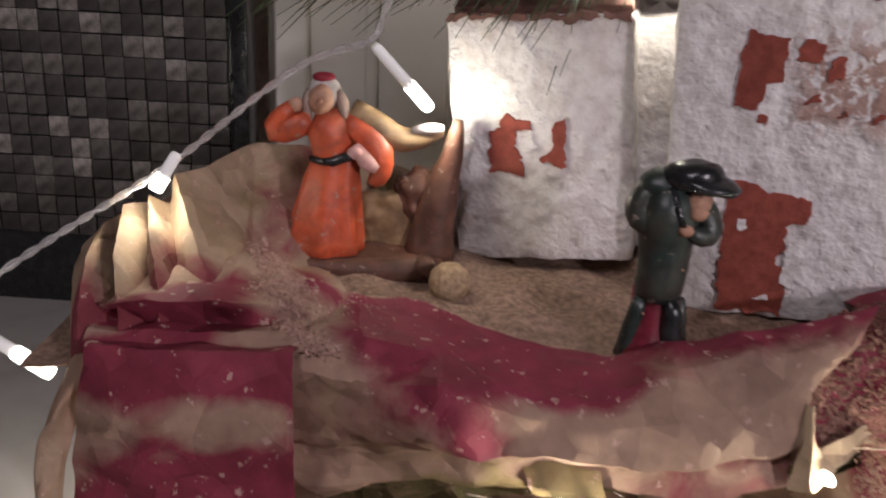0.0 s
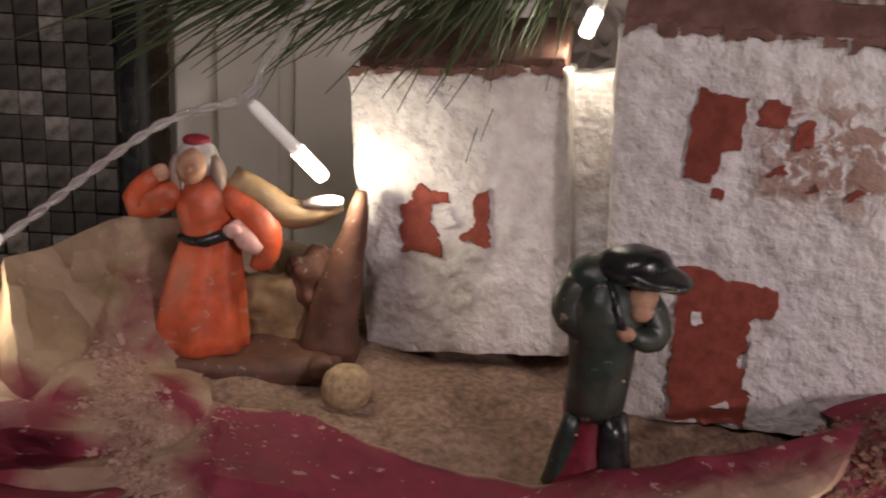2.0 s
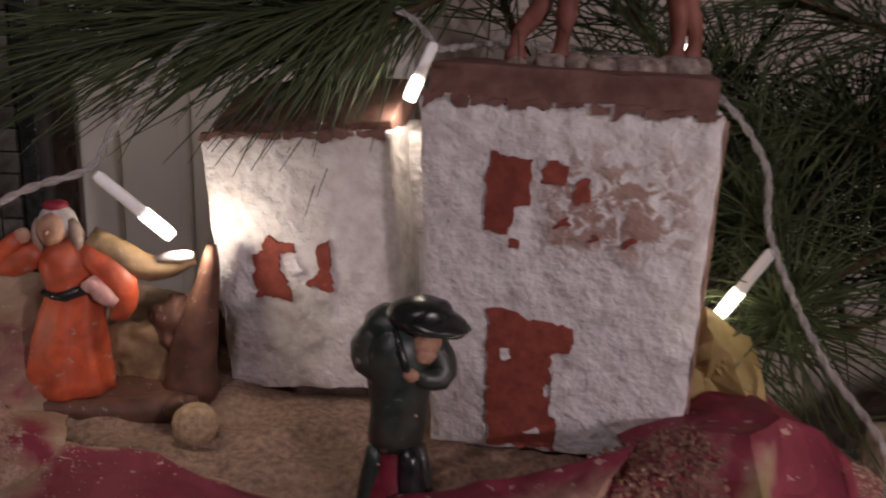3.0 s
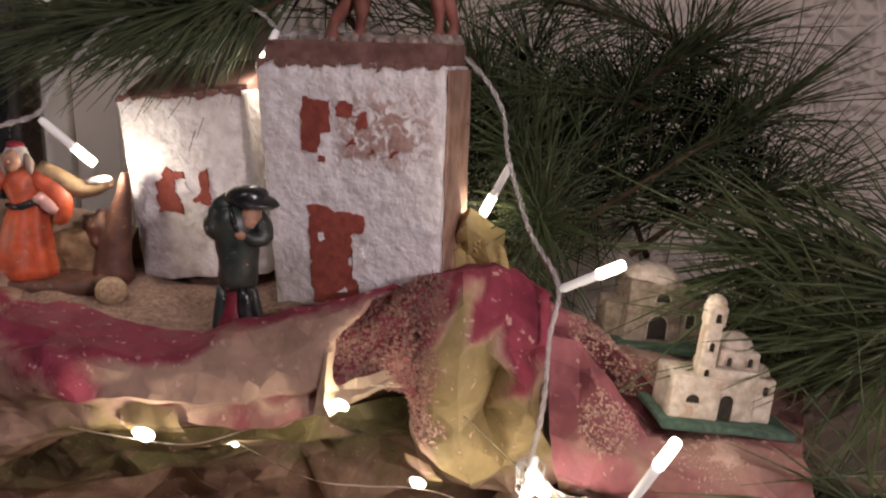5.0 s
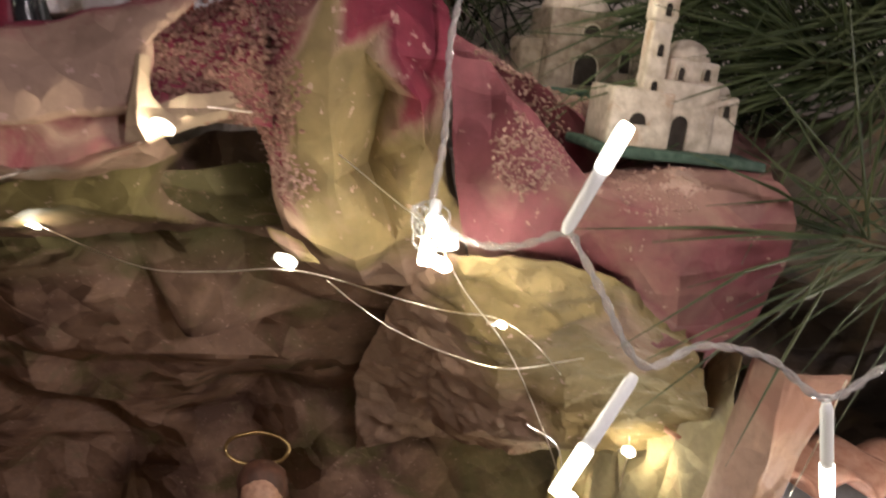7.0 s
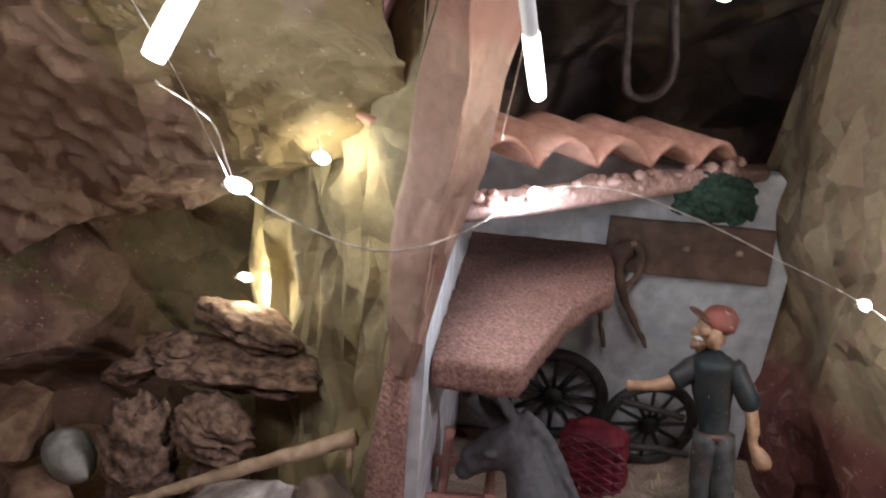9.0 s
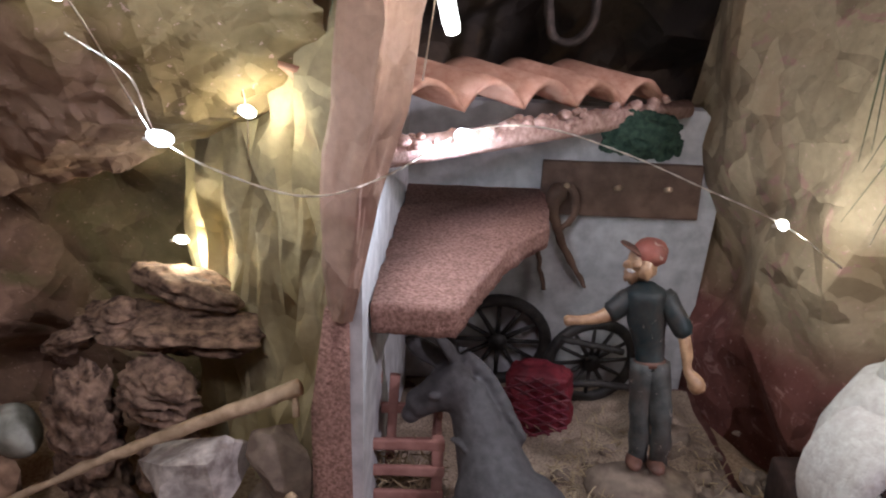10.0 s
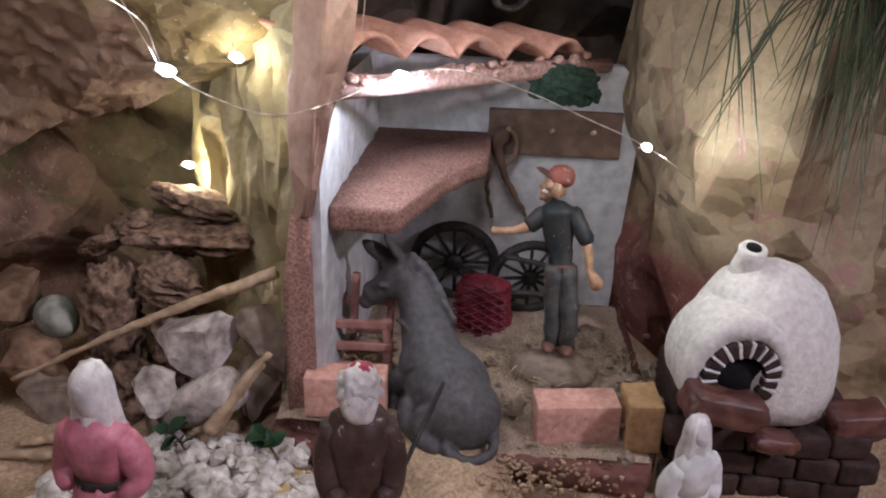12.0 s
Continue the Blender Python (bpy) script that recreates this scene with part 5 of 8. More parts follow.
def sprinkle(sheet_name, name, centre, radius, n, seed, material, label, big=0.16):
    """Crumbs glued on a paper sheet round a place."""
    rnd = random.Random(seed)
    me = bpy.data.objects[sheet_name].data
    c = Vector(centre) * CM
    near = [(v.co / CM, v.normal) for v in me.vertices if (v.co - c).length < radius * CM]
    if not near:
        return
    bm = bmesh.new()
    for k in range(n):
        p, nor = near[min(len(near) - 1, int(rnd.random() * len(near)))]
        side = Vector((rnd.gauss(0, 1), rnd.gauss(0, 1), rnd.gauss(0, 1)))
        side -= nor * side.dot(nor)
        r = big * rnd.uniform(0.2, 1.0) ** 1.6
        if nor.y > 0 and abs(nor.z) < 0.5:
            nor = -nor
        blob(bm, (r * 1.3, r, r * 0.8), at(*(p + side * 0.16 + nor * r * 0.3), rnd.uniform(0, 360), rnd.uniform(-40, 40), 0), 0.8, 1.8, k * 0.37, 1, 0, 0.3)
    tagged(ob_from(name, bm, material, False), label, "cork", "", "stuff")


# ---- toy buildings on the mound ----
def arch_recess(bm, m, x, z, w, h, pointed=True):
    """A small dark opening in the plane x, z of m."""
    pts = [(-w / 2, 0), (w / 2, 0)]
    pts += [(w / 2 * math.cos(a), h - w / 2 + w / 2 * math.sin(a)) for a in [math.pi * k / 8 for k in range(9)]]
    vs = [bm.verts.new(m @ Vector((x + px, -0.02, z + pz))) for px, pz in pts]
    vb = [bm.verts.new(m @ Vector((x + px, 0.12, z + pz))) for px, pz in pts]
    for k in range(len(vs)):
        j = (k + 1) % len(vs)
        bm.faces.new((vs[k], vs[j], vb[j], vb[k]))
    bm.faces.new(vs)


def opening(root, m, x, z, w, h, name="window"):
    bm = bmesh.new()
    arch_recess(bm, m, x, z, w, h)
    p = part(name, bm, M_WINDOWDARK, root, "dark arched opening", False)
    bm = bmesh.new()
    pts = [(-w / 2 - 0.03, 0)] + [((w / 2 + 0.03) * math.cos(a), h - w / 2 + (w / 2 + 0.03) * math.sin(a)) for a in [math.pi * (8 - k) / 8 for k in range(9)]] + [(w / 2 + 0.03, 0)]
    tube(bm, [m @ Vector((x + px, -0.03, z + pz)) for px, pz in pts], 0.045, 6)
    part("frame", bm, M_RESIN, p)


def toy_church():
    root = thing("toy_church", "cream resin toy church with domes and bell tower", "toy church")
    m = at(31.75, 22.55, 44.75, 5, 0, 8)
    bm = bmesh.new()
    box(bm, (6.0, 3.6, 0.35), m @ Matrix.Translation((2.6, 1.2, 0.05)), 0.1, 3, 0.05, 2)
    part("base", bm, M_GREENBASE, root, "green flocked base plate")
    bm = bmesh.new()
    box(bm, (2.2, 2.2, 1.9), m @ Matrix.Translation((1.1, 1.2, 1.15)), 0.1, 4, 0.04, 1)
    part("wing", bm, M_RESIN, root)
    bm = bmesh.new()
    box(bm, (2.3, 2.0, 2.3), m @ Matrix.Translation((2.7, 1.3, 1.35)), 0.1, 4, 0.04, 3)
    part("nave", bm, M_RESIN, root)
    bm = bmesh.new()
    box(bm, (1.3, 1.8, 2.0), m @ Matrix.Translation((4.1, 1.35, 1.2)), 0.1, 4, 0.05, 5)
    part("chapel", bm, M_RESIN, root)
    bm = bmesh.new()
    box(bm, (1.9, 1.7, 0.9), m @ Matrix.Translation((3.0, 1.6, 2.8)), 0.1, 3, 0.04, 7)
    part("upper_storey", bm, M_RESIN, root)
    for x, y, z, r in ((3.0, 1.6, 3.2, 0.85), (4.2, 1.4, 2.15, 0.6)):
        bm = bmesh.new()
        lathe(bm, [(r * math.cos(a), r * 0.85 * math.sin(a)) for a in [0.0, 0.25, 0.5, 0.75, 1.0, 1.25, 1.45, 1.55]], 20, m @ Matrix.Translation((x, y, z)))
        part("dome", bm, M_RESIN, root)
    bm = bmesh.new()
    box(bm, (0.72, 0.72, 3.4), m @ Matrix.Translation((1.45, 0.75, 2.7)), 0.08, 3, 0.03, 9)
    box(bm, (0.85, 0.85, 0.9), m @ Matrix.Translation((1.45, 0.75, 4.75)), 0.12, 3, 0.04, 10)
    lathe(bm, [(0.45, 0), (0.44, 0.15), (0.34, 0.36), (0.12, 0.5)], 14, m @ Matrix.Translation((1.45, 0.75, 5.15)))
    tower = part("bell_tower", bm, M_RESIN, root)
    for z in (2.0, 3.2, 4.5):
        opening(root, m @ Matrix.Translation((0, 0.38 if z < 4 else 0.31, 0)), 1.45, z, 0.24, 0.42)
    f = m @ Matrix.Translation((0, 0.08, 0))
    opening(root, f, 0.95, 0.95, 0.62, 0.4)
    opening(root, m @ Matrix.Translation((0, 0.27, 0)), 2.55, 0.25, 0.62, 1.15, "door")
    for x, z in ((2.5, 2.55), (3.45, 2.6)):
        opening(root, m @ Matrix.Translation((0, 0.72, 0)), x, z, 0.24, 0.42)
    opening(root, m @ Matrix.Translation((0, 0.42, 0)), 4.25, 1.5, 0.26, 0.42)
    opening(root, m @ Matrix.Translation((0, 0.42, 0)), 3.75, 0.6, 0.14, 0.6)


def toy_house():
    root = thing("toy_house", "dirty cream resin toy house on green base", "toy house")
    m = at(30.6, 28.6, 46.3, 8, 0, 6)
    bm = bmesh.new()
    box(bm, (6.4, 4.2, 0.5), m @ Matrix.Translation((2.6, 1.5, -0.1)), 0.12, 3, 0.06, 2)
    part("base", bm, M_GREENBASE, root, "green flocked base plate")
    bm = bmesh.new()
    box(bm, (2.9, 2.4, 3.2), m @ Matrix.Translation((1.9, 1.4, 1.6)), 0.12, 4, 0.05, 21)
    part("body", bm, M_RESINDARK, root)
    bm = bmesh.new()
    box(bm, (1.8, 2.2, 2.4), m @ Matrix.Translation((4.2, 1.5, 1.2)), 0.12, 4, 0.05, 23)
    part("wing", bm, M_RESINDARK, root)
    bm = bmesh.new()
    box(bm, (1.2, 1.6, 2.0), m @ Matrix.Translation((0.2, 1.7, 1.0)), 0.2, 4, 0.1, 25)
    part("annex", bm, M_RESINDARK, root)
    bm = bmesh.new()
    lathe(bm, [(1.45 * math.cos(a), 0.9 * math.sin(a)) for a in [0.0, 0.25, 0.5, 0.75, 1.0, 1.25, 1.45, 1.55]], 20, m @ Matrix.Translation((1.9, 1.4, 3.1)), 0.85)
    part("dome", bm, M_RESIN, root)
    opening(root, m @ Matrix.Translation((0, 0.18, 0)), 2.1, 0.3, 1.0, 1.2, "door")
    opening(root, m @ Matrix.Translation((0, 0.18, 0)), 2.2, 2.2, 0.75, 0.45)
    opening(root, m @ Matrix.Translation((0, 0.36, 0)), 3.85, 0.9, 0.45, 0.8)


toy_church()
toy_house()


# ---- fairy lights ----
def strand(name, pts, r, material, label, n=160, twist=True, category="light string"):
    """A cable of two wires twisted round each other."""
    line = spline(pts, n)
    bm = bmesh.new()
    if twist:
        for ph in (0, math.pi):
            out, side, run = [], Vector((0, 0.3, 1)), 0.0
            for i, p in enumerate(line):
                d = (line[min(i + 1, n - 1)] - line[max(i - 1, 0)]).normalized()
                run += (p - line[i - 1]).length if i else 0
                s = (side - d * side.dot(d)).normalized()
                u2 = d.cross(s)
                a = run * 4.8 + ph
                out.append(p + (s * math.cos(a) + u2 * math.sin(a)) * r * 0.85)
            tube(bm, out, r, 6)
    else:
        tube(bm, line, r, 5)
    return tagged(ob_from(name, bm, material), label, category)


def tube_led(base, tip, watts, r=0.24, colour=LED_WARM, reach=0.32, label="lit clear tube light of the fairy string"):
    """A holder, a clear sleeve and a glowing lens at its end."""
    root = thing("fairy_light", label, "fairy light", "tube lights of the string")
    base, tip = Vector(base), Vector(tip)
    d = tip - base
    bm = bmesh.new()
    tube(bm, [base, base + d * 0.06, base + d * 0.5, base + d * 0.62], [r * 0.55, r * 0.8, r * 0.85, r * 0.85], 10)
    part("holder", bm, M_STEMLIT, root, "translucent plastic holder")
    bm = bmesh.new()
    tube(bm, [base + d * 0.6, base + d * 0.62, base + d * 0.95, tip], [r * 0.8, r, r, r * 0.86], 12)
    part("lens", bm, M_LENS, root, "glowing white lens")
    led_lamp(tip + d.normalized() * reach, watts, colour)


def drop_led(p, watts, colour=LED_WARM, size=0.2, cool=False, way=(0, -0.95, -0.3), reach=0.0, label="tiny lit drop light on a fine wire"):
    root = thing("drop_light", label, "fairy light", "drop lights on wire")
    bm = bmesh.new()
    blob(bm, (size * 1.3, size * 0.7, size * 0.7), at(*p, 20, 0, 30), 0.2, 2, p[0], 2)
    part("lens", bm, M_LENSCOOL if cool else M_LENS, root)
    bm = bmesh.new()
    tube(bm, [Vector(p) + Vector((-0.5, 0, 0.1)), Vector(p) + Vector((-0.2, 0, 0.02))], 0.07, 6)
    part("collar", bm, M_WIRE, root)
    led_lamp(Vector(p) + Vector(way).normalized() * (size * 1.25 + 0.18 + reach), watts, colour, 0.15)


def fairy_lights():
    cable = "clear twisted cable of the fairy lights"
    strand("light_cable", [(-9, 21.5, 49.0), (-6.2, 23.2, 51.0), (-3.8, 24.6, 52.6), (-2.4, 25.2, 53.6), (1.2, 26.3, 56.5), (3.4, 27.3, 57.4), (3.9, 28.2, 58.6), (6.2, 29.5, 61.5), (10, 31, 63), (12.6, 32.0, 62.4), (13.9, 31.8, 61.2)],
           0.075, M_CABLE, cable, 420)
    strand("light_cable", [(13.9, 31.8, 61.2), (17, 34.5, 61.5), (21, 33.5, 61), (23.2, 30.6, 60.0), (24.8, 29.8, 57.8), (25.2, 29.6, 55.4), (26.0, 26.5, 52.4), (27.1, 24.0, 50.4), (26.7, 23.2, 48.2), (26.4, 22.3, 45.4), (25.9, 21.9, 43.2)],
           0.075, M_CABLE, cable, 420)
    strand("light_cable", [(25.9, 21.9, 43.2), (26.8, 21.0, 42.3), (28.2, 19.9, 42.3), (29.6, 19.0, 42.9), (29.8, 18.2, 42.6), (30.3, 17.8, 41.6), (31.4, 17.0, 39.5), (33.2, 17.2, 39.9), (35.0, 16.8, 39.6), (36.7, 16.5, 38.4), (38.8, 17.0, 39.1), (40.7, 16.8, 39.8), (44, 17, 41)],
           0.075, M_CABLE, cable, 420)
    for k in range(5):
        c = Vector((25.9, 21.8, 42.5))
        pts = [c + Vector((0.55 * math.cos(a + k) + 0.15 * math.sin(3 * a), 0.35 * math.sin(a * 1.3 + k), 0.8 * math.sin(a + k * 0.7))) for a in [6.6 * i / 11 for i in range(12)]]
        strand("cable_loop", pts, 0.04, M_CABLE, "tangled loop of clear light cable", 60, False)
    tube_led((3.5, 27.4, 57.2), (5.3, 28.75, 55.0), 0.013, reach=0.7)
    tube_led((-2.5, 25.0, 53.7), (-3.2, 24.7, 52.5), 0.006)
    tube_led((-8.6, 21.8, 48.9), (-5.6, 21.7, 47.2), 0.012)
    tube_led((13.7, 31.6, 61.4), (12.9, 31.0, 59.5), 0.005)
    tube_led((25.3, 29.5, 55.0), (24.0, 30.3, 52.4), 0.010)
    tube_led((27.2, 23.9, 50.2), (29.6, 22.6, 51.6), 0.020)
    tube_led((29.5, 18.7, 43.0), (30.74, 17.3, 46.2), 0.015)
    tube_led((31.2, 17.0, 39.2), (28.7, 15.75, 36.3), 0.015)
    tube_led((36.8, 16.6, 38.2), (38.86, 19.2, 33.4), 0.007)
    tube_led((26.1, 21.9, 43.4), (25.6, 21.3, 41.4), 0.020)
    tube_led((41.2, 19.0, 44.4), (42.8, 19.2, 43.8), 0.010)
    tube_led((44.6, 17.6, 41.5), (45.6, 19.6, 35.2), 0.018)
    tube_led((22.6, 33.0, 62.4), (22.4, 32.0, 60.9), 0.006)
    tube_led((5.2, 32.3, 64), (5.6, 31.9, 62.5), 0.008)
    wire = "fine silver wire with drop lights"
    strand("light_wire", [(7.5, 19.4, 45.6), (9.6, 20.0, 44.9), (12, 20.6, 44.4), (14.5, 21.3, 44.9), (17.0, 21.5, 45.4), (18.6, 21.9, 46.4), (20.4, 22.6, 46.2)], 0.03, M_WIRE, wire, 60, False)
    strand("light_wire", [(10, 24.6, 44.0), (12.3, 25.8, 42.1), (15.8, 25.2, 40.6), (18.4, 24.9, 40.4), (20.6, 24.6, 40.5), (22.4, 24.4, 40.2), (24.6, 23.4, 39.7), (26.6, 23.0, 39.2), (28.2, 23.0, 38.9), (29.4, 22.4, 38.2), (30.4, 22.2, 37.0)], 0.028, M_WIRE, wire, 80, False)
    strand("light_wire", [(22.4, 24.3, 40.1), (23.4, 23.6, 39.4), (24.8, 23.4, 38.4), (26.7, 23.2, 37.5), (28.7, 22.9, 37.0), (31.3, 22.6, 37.4)], 0.028, M_WIRE, wire, 60, False)
    strand("light_wire", [(22.6, 23.2, 45.1), (24.8, 22.3, 43.3), (25.9, 21.8, 42.4), (26.9, 21.4, 40.5), (28.3, 20.8, 38.5), (29.4, 20.0, 35.8), (30.4, 21.8, 33.0), (31.0, 23.6, 31.4)], 0.026, M_WIRE, wire, 70, False)
    strand("light_wire", [(29.5, 23.5, 34.5), lp(-6.6, 19.2, 20.8), lp(-5.8, 19.3, 19.0), lp(-3.8, 19.0, 17.8), lp(-1.4, 18.8, 17.2), lp(0.8, 17.6, 17.6), lp(3.2, 13.0, 18.0), lp(6.0, 12.6, 18.2), lp(9.2, 13.0, 17.4), lp(12, 13.6, 16.4), lp(14.85, 14.1, 15.3), lp(17.4, 13.8, 13.6)], 0.022, M_WIRE, wire, 200)
    strand("light_wire", [lp(-5.6, 12.0, 23.0), lp(-5.4, 12.4, 20.4), lp(-5.1, 12.4, 18.4), lp(-5.2, 12.2, 16.4)], 0.028, M_WIRE, wire, 40, False)
    strand("light_wire", [lp(2.6, 17.6, 26), lp(2.2, 17.0, 23), lp(1.8, 16.0, 20.4)], 0.028, M_WIRE, wire, 30, False)
    # lens sizes are swelled to hold the lights' glare as well
    drop_led((10.4, 19.5, 45.3), 0.010, size=0.36)
    # next three are added, no real drops: they imitate the tangle's glare
    drop_led((26.3, 21.2, 42.2), 0.004, size=0.36)
    drop_led((26.0, 21.3, 42.8), 0.002, size=0.3)
    drop_led((26.1, 21.1, 41.5), 0.004, size=0.34)
    drop_led((18.0, 21.0, 46.0), 0.012, size=0.3)
    drop_led((12.3, 25.6, 42.1), 0.0025, size=0.16)
    drop_led((21.0, 24.4, 40.85), 0.007, size=0.34)
    drop_led((28.3, 22.3, 38.9), 0.007, size=0.18)
    drop_led(tuple(lp(-5.8, 19.3, 19.0)), 0.016, LED_COOL, 0.36, True)
    drop_led(tuple(lp(-5.1, 12.3, 18.3)), 0.009, (1.0, 0.88, 0.6), 0.34, way=(0, -1.0, 0.0), reach=0.4)
    drop_led(tuple(lp(-9.6, 8.4, 11.4)), 0.014, (1.0, 0.88, 0.6), 0.3)
    drop_led(tuple(lp(3.2, 13.4, 17.9)), 0.034, LED_COOL, 0.46, True)
    drop_led(tuple(lp(14.85, 14.1, 15.3)), 0.022, (1.0, 0.93, 0.78), 0.30, way=LU - LV * 0.3, reach=0.9)


fairy_lights()
folded("paper_flap", [
    [(20.2, 25.6, 41.9, "o"), (20.9, 25.3, 41.7, "o"), (21.5, 25.4, 41.3, "o")],
    [(20.4, 25.3, 41.4, "o"), (21.1, 24.9, 41.1, "k"), (21.9, 25.1, 40.9, "o")],
    [(20.9, 25.4, 40.9, "o"), (21.5, 25.1, 40.6, "o"), (22.3, 25.3, 40.4, "o")],
], "torn yellowish paper flap under a drop light", seed=2.2, wrinkle=0.08)
folded("paper_flap", [
    [(9.0, 20.6, 46.2, "o"), (10.0, 20.4, 46.4, "o"), (11.4, 20.6, 45.9, "o")],
    [(9.2, 20.0, 45.6, "o"), (10.2, 19.9, 45.5, "o"), (11.6, 20.2, 45.2, "o")],
    [(9.4, 20.4, 45.0, "o"), (10.4, 20.3, 45.0, "o"), (11.8, 20.6, 44.8, "o")],
], "olive paper leaf behind a drop light", seed=2.7, wrinkle=0.08)
folded("paper_flap", [
    [(17.3, 21.7, 48.1, "k"), (17.45, 21.5, 48.1, "k"), (17.6, 21.9, 48.0, "k")],
    [(17.15, 21.1, 47.0, "k"), (17.4, 20.8, 47.0, "k"), (17.65, 21.4, 47.0, "k")],
    [(16.9, 21.0, 46.0, "k"), (17.4, 20.6, 46.1, "k"), (18.0, 21.3, 46.5, "k")],
    [(16.8, 21.0, 45.5, "k"), (17.6, 20.7, 45.6, "k"), (18.6, 21.5, 46.0, "k")],
], "torn pale paper edge beside a drop light", seed=2.6, wrinkle=0.05, material=M_TANCOAT)
folded("paper_flap", [
    [(17.4, 21.5, 46.5, "k"), (18.6, 21.9, 46.9, "k"), (19.8, 23.0, 46.9, "k"), (20.6, 23.2, 46.4, "k")],
    [(17.4, 20.9, 45.8, "k"), (18.6, 21.4, 46.2, "k"), (19.8, 22.8, 46.3, "k"), (20.7, 23.0, 46.0, "k")],
    [(17.4, 21.4, 45.4, "k"), (18.6, 22.0, 45.8, "k"), (19.8, 23.2, 46.0, "k"), (20.7, 23.4, 45.7, "k")],
], "torn pale paper edge along the lit wire", seed=3.1, wrinkle=0.05, material=M_TANCOAT)


# ---- pine garland ----
def pine_branch(stem, n, length, droop, seed, spread=70, back=0.15, thick=0.05, needle=None):
    """A twig with long needles in tufts that lean towards its tip."""
    rnd = random.Random(seed)
    root = thing("pine_branch", "dark green pine branch with long thin needles", "pine branch", "pine garland")
    line = spline(stem, 30)
    bm = bmesh.new()
    tube(bm, line, [0.22 - 0.12 * i / 29 for i in range(30)], 7)
    part("twig", bm, M_TWIG, root)
    bm = bmesh.new()
    for k in range(n):
        s = back + (1 - back) * rnd.random() ** 0.6
        i = min(28, int(s * 29))
        p = line[i]
        d = (line[i + 1] - line[i]).normalized()
        side = Vector((rnd.gauss(0, 1), rnd.gauss(0, 1), rnd.gauss(0, 1)))
        side = (side - d * side.dot(d)).normalized()
        a = radians(spread * rnd.uniform(0.15, 1.0))
        way = d * math.cos(a) + side * math.sin(a)
        ln = length * rnd.uniform(0.65, 1.1)
        mid = p + way * ln * 0.5 + Vector((0, 0, -droop * ln * 0.06)) + side * rnd.gauss(0, 0.12)
        tip = p + way * ln + Vector((0, 0, -droop * ln * 0.3)) + side * rnd.gauss(0, 0.3)
        tube(bm, [p, mid, tip], [thick * 0.8, thick, 0.012], 3, False)
    part("needles", bm, needle or M_NEEDLE, root, "", True)
    root.children[-1]["kind"] = "stuff"
    return root


